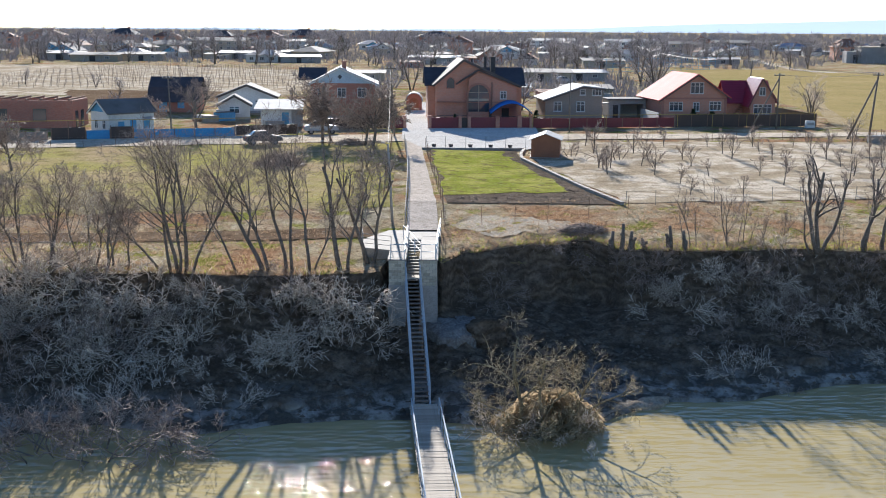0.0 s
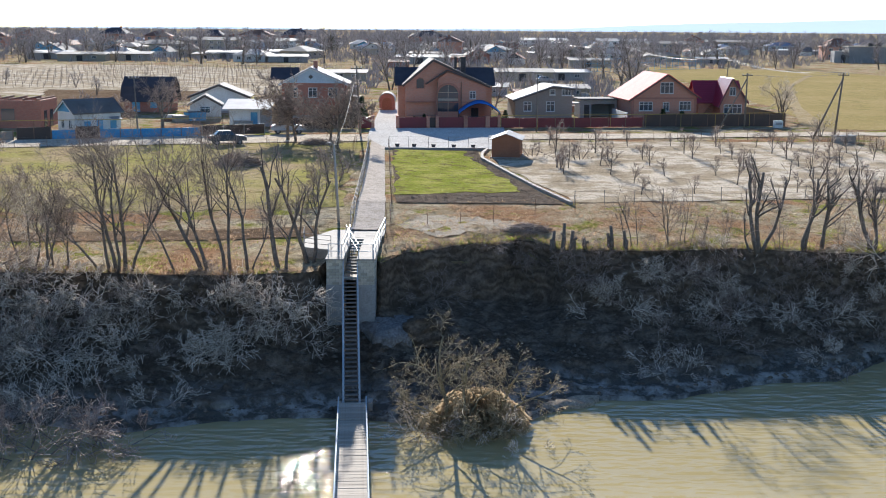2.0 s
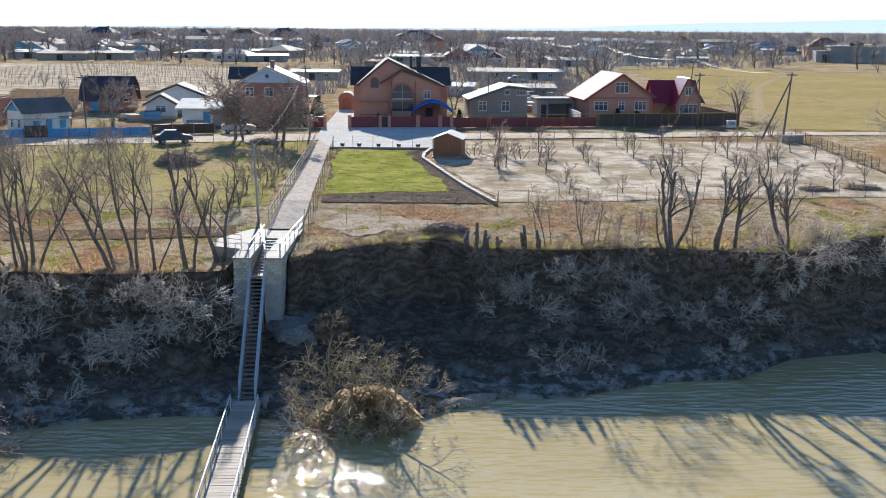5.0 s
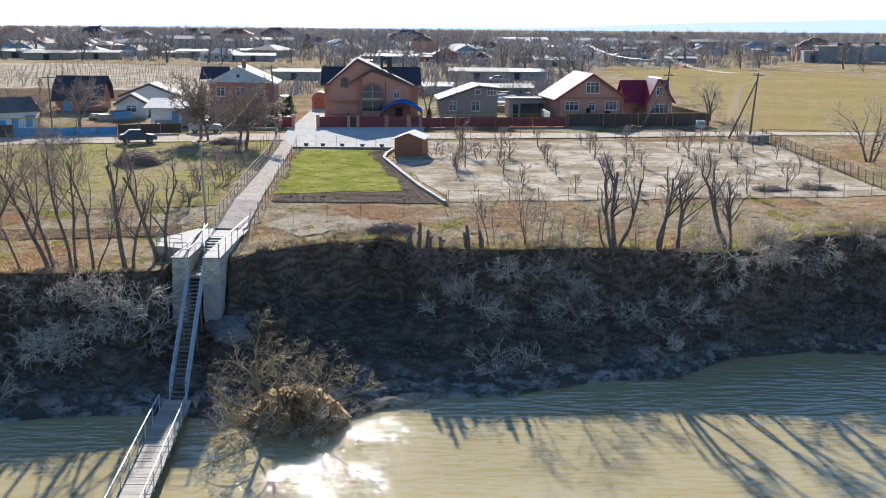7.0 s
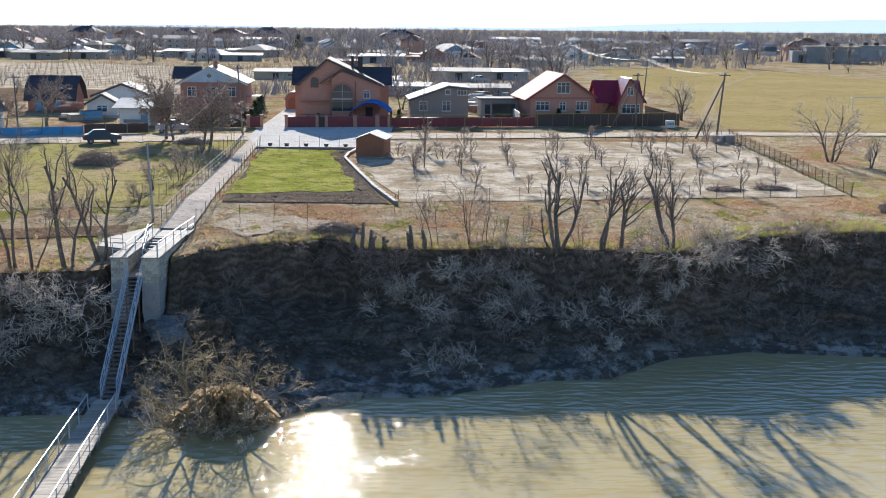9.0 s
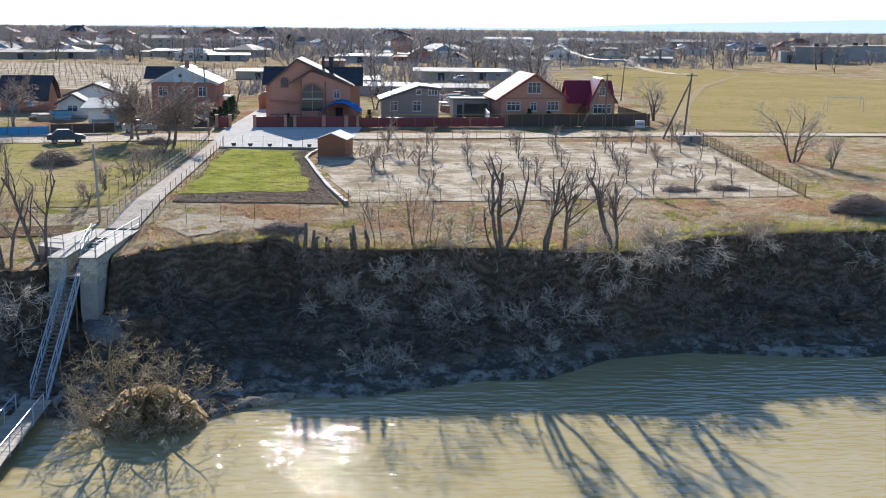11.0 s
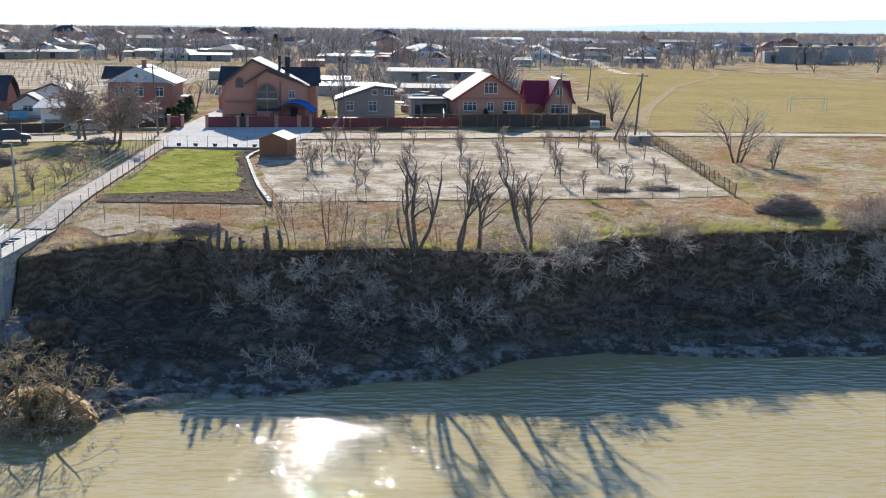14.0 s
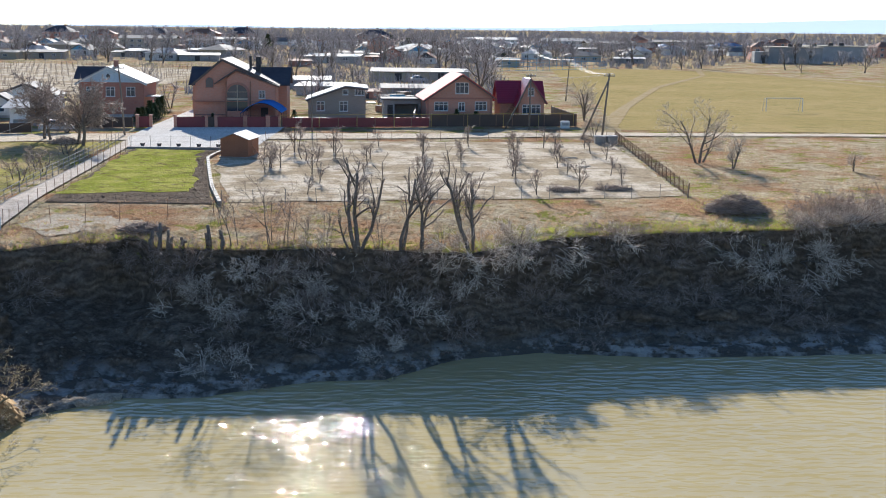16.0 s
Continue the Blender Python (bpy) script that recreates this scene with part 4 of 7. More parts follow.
barn = thing("dark_barn", pose(-44.6, 190, land(-44, 190)), "brick barn with a low dark gambrel roof and blue doors", "barn")
part("wall", Shape().prism([(0, 0), (5.5, 0), (5.5, 1.9), (2.75, 4.6), (0, 1.9)], 0.3, 7.3, "yz"), BRICK_RED, barn)
part("roof", Shape().prism([(-0.6, 1.5), (0.5, 3.8), (2.75, 5.25), (5.0, 3.8), (6.1, 1.5), (4.9, 3.65), (2.75, 5.07), (0.6, 3.65)], -0.2, 7.8, "yz"), ROOF_DARK, barn)
part("door", Shape().box(1.5, 2.7, -0.06, 0.02, 0, 1.7).box(4.3, 5.3, -0.06, 0.02, 0.6, 1.5), BLUE_PAINT, barn)

ruin = thing("unfinished_brick_building", pose(-61, 160, land(-55, 160)), "long low unfinished red brick building with bare roof beams", "building")
wallr = Shape().box(0, 13.6, 0, 0.35, -0.2, 3.6).box(0, 13.6, 6.6, 6.95, -0.2, 3.6).box(13.25, 13.6, 0.35, 6.6, -0.2, 3.6).box(0, 0.35, 0.35, 6.6, -0.2, 3.6)
part("wall", wallr, BRICK_RED, ruin)
for i in range(8):
    part("beam", Shape().box(0.5 + i * 1.8, 0.68 + i * 1.8, -0.3, 7.2, 3.6, 3.82), RUST, ruin)
part("opening", Shape().box(3.2, 5.2, -0.05, 0.02, 0.9, 2.5), GLASS, ruin), part("opening", Shape().box(8.5, 10.2, -0.05, 0.02, 0.9, 2.5), GLASS, ruin)
part("door_opening", Shape().box(13.58, 13.66, 1.2, 2.3, 0.0, 2.2), GLASS, ruin), part("door_opening", Shape().box(13.58, 13.66, 3.6, 4.8, 0.0, 2.2), GLASS, ruin)

cot = gable_house("white_cottage", -33.8, 188, 4, 8.6, 6.5, 2.6, (4.3, 4.3), 2.6, LIMEWASH, ROOF_GREY, "low white cottage with a grey slate roof", 0.4)
window(cot, 2.0, 1.5, 1.0, 1.1), window(cot, 6.0, 1.5, 1.0, 1.1)
cot2 = gable_house("white_summer_kitchen", -31.5, 176, 8, 4.2, 4.2, 2.2, (2.1, 3.4), 2.2, LIMEWASH, ROOF_GREY, "small white summer kitchen with a grey roof", 0.35)
window(cot2, 2.1, 1.4, 1.5, 1.0)

lean = thing("white_lean_to", pose(-24.4, 164, land(-22, 164)), "white walled lean-to with a pale sloping sheet roof", "shed")
part("wall", Shape().box(0.4, 4.4, 0.5, 3.8, -0.1, 2.2), LIMEWASH, lean)
part("side_wall", Shape().box(4.4, 5.6, 0.8, 3.8, -0.1, 2.3), RENDER_GREY, lean)
part("roof", Shape().prism([(-0.5, 2.3), (4.6, 3.35), (4.6, 3.43), (-0.5, 2.38)], -0.4, 6.0, "yz"), ROOF_WHITE, lean)
part("door", Shape().box(3.2, 4.1, 0.44, 0.52, 0, 1.9), BLUE_PAINT, lean)

shed = thing("garden_shed", pose(9.35, 131.8, land(10, 131), 0, 0, -7), "orange brown board shed with a pale metal gable roof", "shed")
part("base", Shape().box(-0.15, 3.15, -0.15, 4.6, -0.2, 0.12), CONCRETE, shed)
part("wall", Shape().prism([(0, 0.1), (3.0, 0.1), (3.0, 2.0), (1.5, 2.55), (0, 2.0)], 0, 4.4, "xz"), SHED_WOOD, shed)
for i in range(14):
    part("batten", Shape().box(0.1 + i * 0.212, 0.13 + i * 0.212, -0.015, 0.005, 0.12, 2.0), SHED_WOOD, shed)
slab(shed, (-0.25, 1.92), (1.5, 2.6), -0.3, 4.7, 0.06, ROOF_WHITE), slab(shed, (3.25, 1.92), (1.5, 2.6), -0.3, 4.7, 0.06, ROOF_WHITE)

garage = thing("open_garage", pose(24.6, 186, land(26, 186), 0, 0, 6), "grey concrete garage with a dark open front", "garage")
part("wall", Shape().box(0, 5.6, 3.6, 4.0, -0.1, 2.7).box(0, 0.35, 0, 3.6, -0.1, 2.7).box(5.25, 5.6, 0, 3.6, -0.1, 2.7).box(0.35, 1.7, 0, 0.3, -0.1, 2.7).box(1.7, 5.25, 0, 0.3, 2.1, 2.7), RENDER_GREY, garage)
part("roof", Shape().box(-0.3, 5.9, -0.4, 4.3, 2.7, 2.92, 0.03), ROOF_GREY, garage)
part("door", Shape().box(0.6, 1.4, -0.05, 0.01, 0, 1.95), BLACK_METAL, garage)
side = thing("white_board_wall", pose(29.4, 170.8, land(29, 172)), "long white slatted board wall between two yards", "fence")
for i in range(18):
    part("board", Shape().box(-0.04, 0.04, i * 0.86, i * 0.86 + 0.82, 0, 1.9 - 0.02 * i), WHITE, side)

cave = thing("arched_cellar", pose(-5.8, 196, land(-5, 196)), "arched brick cellar entrance with a pale barrel roof", "cellar")
part("wall", Shape().prism(arch_outline(1.2, -0.1, 1.5, 1.2), 0, 3.5, "xz"), BRICK_RED, cave)
part("roof", Shape().prism([(1.2 + 1.36 * math.cos(math.pi * i / 12), 1.5 + 1.36 * math.sin(math.pi * i / 12)) for i in range(13)] + [(1.2 + 1.22 * math.cos(math.pi * i / 12), 1.5 + 1.22 * math.sin(math.pi * i / 12)) for i in range(12, -1, -1)], -0.25, 3.6, "xz"), ROOF_WHITE, cave)
part("door", Shape().prism(arch_outline(1.2, 0, 1.3, 0.75), -0.06, 0.01, "xz"), SHED_WOOD, cave)


# ---- fences, walls and kerbs ----
def panel_fence(name, a, b, height, panel, material, label, post=RUST, step=2.4, brick=False, ends=True, gap=0.08):
    """Sheet panels between posts, from a to b on the ground."""
    a, b = Vector(a), Vector(b)
    n = max(1, round((b - a).length / step))
    rot = math.degrees(math.atan2(b.y - a.y, b.x - a.x))
    fence = thing(name, pose(a.x, a.y, land(*a), 0, 0, rot), label, "fence")
    L = (b - a).length / n
    w = 0.2 if brick else 0.05
    pm = Shape().box(-w, w, -w, w, -0.25, height + 0.15, 0.02).mesh("post", post)
    bm_ = Shape().box(w, L - w, -0.025, 0.025, gap, height, 0.0).mesh("panel", material)
    for i in range(n + 1):
        p = a.lerp(b, i / n)
        dz = land(p.x, p.y) - land(*a)
        if ends or 0 < i < n:
            piece("post", pm, fence, pose(i * L, 0, dz))
            if brick:
                part("post_cap", Shape().box(i * L - 0.26, i * L + 0.26, -0.26, 0.26, dz + height + 0.15, dz + height + 0.25, 0.03), BRICK_RED, fence)
        if i < n:
            q = a.lerp(b, (i + 0.5) / n)
            piece("panel", bm_, fence, pose(i * L, 0, land(q.x, q.y) - land(*a)))
    return fence


for x0, x1, g in ((-1.75, 2.2, "wine red sheet fence between brick posts"), (3.4, 7.1, "wine red sheet fence between brick posts"), (7.2, 10.0, "wine red metal gate between brick posts"), (10.15, 11.6, "wine red wicket gate between brick posts")):
    panel_fence("front_fence", (x0, 163 + 0.19 * x0), (x1, 163 + 0.19 * x1), 1.5, 0, WINE_SHEET, g, BRICK, 9, True)
panel_fence("wicket_gate", (2.35, 163.6), (3.25, 163.75), 1.45, 0, BROWN_SHEET, "dark metal wicket gate", BLACK_METAL, 2)
panel_fence("front_fence", (-6.7, 162.6), (-5.0, 162.9), 1.5, 0, WINE_SHEET, "short wine red gate wing between brick posts", BRICK, 9, True)
panel_fence("front_fence", (-17.5, 161.0), (-7.3, 162.5), 1.4, 0, BROWN_SHEET, "dark brown sheet fence along the road")
panel_fence("boundary_fence", (11.9, 165.4), (31.5, 170.4), 1.35, 0, WINE_SHEET, "long wine red sheet fence along the road")
panel_fence("boundary_fence", (31.7, 170.5), (52.2, 175.2), 1.75, 0, BROWN_SHEET, "dark brown board fence along the road")
panel_fence("boundary_fence", (52.3, 175.3), (50.4, 193), 1.7, 0, BROWN_SHEET, "dark brown board fence beside the field")
panel_fence("boundary_fence", (-45.6, 145.2), (-42.0, 146.4), 1.5, 0, BROWN_SHEET, "dark brown metal gate in the blue fence")
panel_fence("boundary_fence", (-41.9, 146.4), (-39.3, 147.2), 1.1, 0, BLUE_FENCE, "bright blue metal fence along the road")
panel_fence("boundary_fence", (-39.2, 147.2), (-36.8, 148.0), 1.5, 0, BROWN_SHEET, "dark brown metal gate in the blue fence")
panel_fence("boundary_fence", (-36.7, 148.0), (-25.3, 151.6), 1.1, 0, BLUE_FENCE, "bright blue metal fence along the road")
panel_fence("boundary_fence", (-25.2, 151.8), (-18.0, 154.6), 1.3, 0, BROWN_SHEET, "dark board fence with concrete posts", CONCRETE)
panel_fence("boundary_fence", (-62, 140.6), (-46, 145), 1.1, 0, BRICK_GREY, "low grey block fence along the road")

kerb = Shape()
line = [(9.1, 138.9), (8.4, 134), (8.3, 130), (10.4, 119), (12.4, 109), (14.6, 100)]
for (ax, ay), (bx, by) in zip(line, line[1:]):
    n = max(1, round(math.dist((ax, ay), (bx, by)) / 1.5))
    for i in range(n):
        p, q = Vector((ax, ay)).lerp(Vector((bx, by)), i / n), Vector((ax, ay)).lerp(Vector((bx, by)), (i + 0.992) / n)
        s = Vector((-(q - p).y, (q - p).x)).normalized() * 0.16
        z = land(p.x, p.y)
        kerb.add([(*(p - s), z - 0.1), (*(q - s), z - 0.1), (*(q + s), z - 0.1), (*(p + s), z - 0.1), (*(p - s), z + 0.26), (*(q - s), z + 0.26), (*(q + s), z + 0.26), (*(p + s), z + 0.26)],
                 [(3, 2, 1, 0), (4, 5, 6, 7), (0, 1, 5, 4), (1, 2, 6, 5), (2, 3, 7, 6), (3, 0, 4, 7)])
solo("kerb", kerb, CONCRETE, "low pale concrete kerb beside the tilled plot", "kerb", kind="structure")
solo("kerb", Shape().box(-2.3, 9.0, 138.55, 138.8, 0.45, 0.86), CONCRETE, "low pale concrete edge of the forecourt", "kerb", kind="structure")


def wire_fence(name, line, height, spacing, label, material=RUST, strands=3, rad=0.025, mesh=False, group=""):
    """Thin posts with strands of wire."""
    head = line[0]
    z0 = land(*head)
    fence = thing(name, pose(head[0], head[1], z0), label, "fence", group)
    posts = [Vector(line[0])]
    for a, b in zip(line, line[1:]):
        a, b = Vector(a), Vector(b)
        k = max(1, round((b - a).length / spacing))
        posts += [a.lerp(b, (j + 1) / k) for j in range(k)]
    me = Shape().tube([(0, 0, -0.3), (0, 0, height)], rad, 5).mesh("post", material)
    tops = []
    rng = random.Random(len(posts))
    for p in posts:
        q = Vector((p.x - head[0], p.y - head[1], land(p.x, p.y) - z0))
        tops.append(q)
        piece("post", me, fence, Matrix.Translation(q) @ pose(0, 0, 0, rng.uniform(-4, 4), rng.uniform(-4, 4), 0))
    for s in range(strands):
        part("wire", Shape().tube([q + Vector((0, 0, height * (0.95 - 0.8 * s / max(1, strands - 1)))) for q in tops], 0.006 if not mesh else 0.012, 3, False), WIRE if not mesh else RUST, fence)
    if mesh:
        net = Shape()
        for p, q in zip(tops, tops[1:]):
            k = max(2, int((q - p).length / 0.22))
            for i in range(k):
                a, b = p.lerp(q, i / k), p.lerp(q, (i + 1) / k)
                net.tube([a + Vector((0, 0, 0.1)), b + Vector((0, 0, height * 0.95))], 0.006, 3, False)
                net.tube([b + Vector((0, 0, 0.1)), a + Vector((0, 0, height * 0.95))], 0.006, 3, False)
        part("netting", net, RUST, fence, "rusty wire netting")
    return fence


wire_fence("wire_fence", [(-0.1, 91), (3, 92.5), (8, 93.5), (14.6, 97.0)], 1.45, 3.0, "thin post and wire fence along the cliff top")
wire_fence("wire_fence", [(0.2, 91.5), (0.0, 99.2), (-1.9, 138.6)], 1.3, 2.9, "thin post and wire fence beside the paved path")
wire_fence("wire_fence", [(-1.9, 138.9), (9.2, 138.9)], 1.5, 2.2, "thin post and wire fence along the forecourt", WIRE)
wire_fence("wire_fence", [(14.8, 99.6), (30, 103.5), (49.5, 106.8), (54.6, 107.8)], 1.25, 2.6, "thin post and wire fence along the orchard", WIRE)
wire_fence("netting_fence", [(54.7, 108), (54.9, 130), (55.0, 152), (55.2, 157)], 1.35, 2.2, "rusty netting fence between orchard and field", RUST, 2, 0.04, True)
wire_fence("wire_fence", [(12, 148.6), (30, 152.2), (54, 156.5)], 1.2, 3.2, "thin post and wire fence along the road")
wire_fence("wire_fence", [(-60, 133), (-30, 141.2), (-6, 146.2)], 1.2, 3.4, "thin post and wire fence along the meadow")
wire_fence("wire_fence", [(-4.8, 100), (-5.3, 120), (-5.9, 144)], 1.2, 3.4, "thin post and wire fence beside the meadow")

pipe = thing("gas_pipe", pose(11.8, 164.6, land(12, 165)), "thin yellow gas pipe on posts along the fence", "pipe")
part("run", Shape().tube([(0, 0, 1.75), (20, 5.1, 1.7), (40, 9.8, 1.75)], 0.045, 6), YELLOW_PIPE, pipe)
for i in range(9):
    part("post", Shape().tube([(i * 5, i * 1.25 - 0.01, -0.3), (i * 5, i * 1.25 - 0.01, 1.72)], 0.035, 5), YELLOW_PIPE, pipe)
pipe2 = thing("gas_pipe", pose(-58, 142.3, land(-58, 142)), "thin yellow gas pipe on posts along the road", "pipe")
part("run", Shape().tube([(0, 0, 2.3), (35, 10.8, 2.3)], 0.045, 6), YELLOW_PIPE, pipe2)
for i in range(6):
    part("post", Shape().tube([(i * 7, i * 2.16, -0.3), (i * 7, i * 2.16, 2.3)], 0.05, 5), RUST, pipe2)


# ---- poles and wires ----
def pole(name, x, y, height, label, lean=(0, 0), rad=0.13, material=WOOD_POLE, arm=True, brace=None, lamp=False):
    p = thing(name, pose(x, y, land(x, y)), label, "utility pole" if not lamp else "street lamp")
    part("shaft", Shape().tube([(0, 0, -0.4), (lean[0] * 0.5, lean[1] * 0.5, height / 2), (lean[0], lean[1], height)], [rad, rad * 0.85, rad * 0.65], 8), material, p, "", True)
    if arm:
        part("crossarm", Shape().box(lean[0] - 0.7, lean[0] + 0.7, lean[1] - 0.05, lean[1] + 0.05, height - 0.4, height - 0.28), material, p)
        for s in (-0.6, -0.2, 0.2, 0.6):
            part("insulator", Shape().tube([(lean[0] + s, lean[1], height - 0.28), (lean[0] + s, lean[1], height - 0.08)], [0.05, 0.03], 6), WHITE, p)
    if brace:
        part("brace", Shape().tube([(brace[0], brace[1], -0.3), (lean[0], lean[1], height - 0.7)], [rad * 0.9, rad * 0.7], 7), material, p, "slanting wooden brace", True)
    if lamp:
        part("bracket", Shape().tube([(lean[0], lean[1], height - 0.1), (lean[0] - 0.3, lean[1] - 0.4, height + 0.15)], 0.025, 5), RAIL_GREY, p)
        part("lamp_head", Shape().box(lean[0] - 0.5, lean[0] - 0.2, lean[1] - 0.75, lean[1] - 0.3, height + 0.1, height + 0.2, 0.03), RAIL_GREY, p)
    return p


pole("utility_pole", 53.4, 156.5, 8.4, "weathered wooden utility pole with a slanting brace at the orchard corner", (0.75, 0), brace=(-2.6, 0.6), rad=0.15)
pole("utility_pole", 57, 235, 7.6, "wooden utility pole at the edge of the field", (0.6, 0))
pole("utility_pole", 62, 400, 7.5, "wooden utility pole far down the lane")
pole("utility_pole", 45.2, 169.5, 7.6, "wooden utility pole with a slanting brace by the road", (0.1, 0), brace=(-3.4, 0.5))
pole("utility_pole", 16.3, 161.2, 7.3, "slim wooden utility pole at the roadside", (0, 0), 0.09, arm=False)
pole("utility_pole", -5.9, 152.5, 8.6, "tall wooden utility pole beside the drive", (-0.5, 0), 0.13)
pole("utility_pole", -32.6, 150, 7.4, "wooden utility pole behind the blue fence", (-0.3, 0), 0.11)
pole("lamp_post", -3.75, 93.2, 5.9, "slim pale concrete lamp post at the head of the stairs", (-0.35, 0.1), 0.11, POLE_PALE, False, lamp=True)


def cable(a, b, sag, label, rad=0.014):
    a, b = Vector(a), Vector(b)
    pts = [a.lerp(b, k) - Vector((0, 0, sag * 4 * k * (1 - k))) for k in np.linspace(0, 1, 14)]
    return solo("overhead_cable", Shape().tube(pts, rad, 4), WIRE, label, "cable", "overhead cables")


for s in (-0.6, -0.2, 0.2, 0.6):
    cable((54.15 + s, 156.5, 8.9), (57.6 + s, 235, 8.6), 0.9, "pale sagging overhead cable between wooden poles")
    cable((57.6 + s, 235, 8.6), (62 + s, 400, 8.6), 1.5, "pale sagging overhead cable between wooden poles", 0.02)
    cable((62 + s, 400, 8.6), (54 + s * 2, 600, 9.0), 2.0, "pale sagging overhead cable between wooden poles", 0.026)
cable((-4.1, 93.3, 5.2), (-6.4, 152.5, 9.0), 1.1, "black service cable from lamp post to utility pole", 0.014)
cable((-6.4, 152.5, 9.0), (-13.5, 174, 8.0), 0.5, "service cable to the blue gabled house", 0.014)
cable((45.3, 169.5, 8.1), (54.15, 156.5, 8.8), 0.4, "service cable between wooden poles", 0.02)


# ---- cars and yard things ----
def car(name, x, y, rot, paint, label):
    c = thing(name, pose(x, y, land(x, y) + 0.12, 0, 0, rot), label, "car")
    prof = [(-2.1, 0.35), (-2.12, 0.75), (-1.95, 0.95), (-1.55, 1.02), (-1.05, 1.42), (0.35, 1.46), (1.0, 1.02), (1.85, 0.88), (2.1, 0.65), (2.12, 0.35)]
    part("body", Shape().prism(prof[:4] + [(1.0, 1.0)] + prof[7:], -0.83, 0.83, "xz"), paint, c)
    cab = Shape()
    lo, hi = [(-1.6, 0.98), (1.05, 0.98)], [(-1.0, 1.45), (0.35, 1.48)]
    cab.add([(lo[0][0], -0.8, 0.98), (lo[1][0], -0.8, 0.98), (lo[1][0], 0.8, 0.98), (lo[0][0], 0.8, 0.98), (hi[0][0], -0.62, 1.45), (hi[1][0], -0.62, 1.47), (hi[1][0], 0.62, 1.47), (hi[0][0], 0.62, 1.45)],
            [(3, 2, 1, 0), (4, 5, 6, 7), (0, 1, 5, 4), (1, 2, 6, 5), (2, 3, 7, 6), (3, 0, 4, 7)])
    part("glass_cabin", cab, GLASS, c)
    part("roof", Shape().box(-1.02, 0.38, -0.64, 0.64, 1.44, 1.5, 0.03), paint, c)
    for px in (-1.3, 1.3):
        for py in (-0.82, 0.68):
            w = part("wheel", Shape().tube([(px, py, 0.2), (px, py + 0.16, 0.2)], 0.32, 14), TYRE, c)
            part("rim", Shape().tube([(px, py - 0.01, 0.2), (px, py + 0.17, 0.2)], 0.18, 10), RAIL_GREY, w)
    part("headlight", Shape().box(2.08, 2.14, -0.75, -0.45, 0.6, 0.75), WHITE, c)
    part("headlight", Shape().box(2.08, 2.14, 0.45, 0.75, 0.6, 0.75), WHITE, c)
    part("tail_light", Shape().box(-2.15, -2.1, -0.78, -0.5, 0.65, 0.85), ROOF_RED, c)
    part("tail_light", Shape().box(-2.15, -2.1, 0.5, 0.78, 0.65, 0.85), ROOF_RED, c)
    return c


car("parked_car", -20.6, 142.6, 20, CAR_GREY, "dark grey hatchback car parked at the roadside")
car("parked_car", -15.2, 155.6, 12, CAR_WHITE, "pale silver car parked by the fence")
car("parked_car", 28.4, 299, 15, CAR_WHITE, "pale car parked in a far lane")

goal = thing("football_goal", pose(88.6, 211, land(90, 211), 0, 0, 6), "white tubular football goal on worn grass", "goal")
for x in (0, 6.4):
    part("post", Shape().tube([(x, 0, -0.1), (x, 0, 2.3)], 0.07, 8), WHITE, goal)
    part("stay", Shape().tube([(x, 0, 2.3), (x, 0.9, 2.2), (x, 1.7, 0)], 0.045, 6), WHITE, goal)
part("crossbar", Shape().tube([(-0.05, 0, 2.3), (6.45, 0, 2.3)], 0.07, 8), WHITE, goal)

for i, (x, y) in enumerate(((52.6, 152.2), (54.1, 152.8))):
    cr = thing("concrete_box", pose(x, y, land(x, y), 0, 0, 10 * i), "weathered grey concrete well box at the orchard corner", "well box")
    part("body", Shape().box(-0.65, 0.65, -0.6, 0.6, -0.1, 0.85, 0.04), CONCRETE, cr)
    part("lid", Shape().box(-0.72, 0.72, -0.68, 0.68, 0.85, 0.97, 0.03), RENDER_GREY, cr)
bin_ = thing("white_box", pose(50.3, 171.4, land(50, 171)), "small pale metal box in front of the dark fence", "box")
part("body", Shape().box(-0.6, 0.6, -0.4, 0.4, 0.1, 1.1, 0.05), WHITE, bin_)
part("panel", Shape().box(-0.45, 0.45, -0.42, -0.4, 0.5, 0.85), RENDER_GREY, bin_)
for x in (-1.0, 0.9, 3.1, 5.4, 7.6):
    cb = thing("flower_tub", pose(x, 140.6, land(x, 140.6) + 0.13), "small dark flower tub on the forecourt", "tub", "tubs on the forecourt")
    part("tub", Shape().tube([(0, 0, 0), (0, 0, 0.32)], [0.2, 0.28], 8), BLACK_METAL, cb)
for x, y, r in ((47.2, 136, 10), (48, 128.5, 60)):
    st = thing("board_stack", pose(x, y, land(x, y) + 0.05, 0, 0, r), "small stack of weathered boards on the orchard soil", "boards")
    for i in range(5):
        part("board", Shape().box(-0.9, 0.9 - 0.1 * i, -0.35 + 0.15 * i, -0.22 + 0.15 * i, 0.06 * (i % 2), 0.06 * (i % 2) + 0.05), PLANK, st)


# ---- bare trees and shrubs ----
def turn(d, angle, rng):
    """d bent by an angle (degrees) to a random side."""
    side = d.cross(Vector((rng.gauss(0, 1), rng.gauss(0, 1), rng.gauss(0, 1)))).normalized()
    a = radians(angle)
    return (d * math.cos(a) + side * math.sin(a)).normalized()


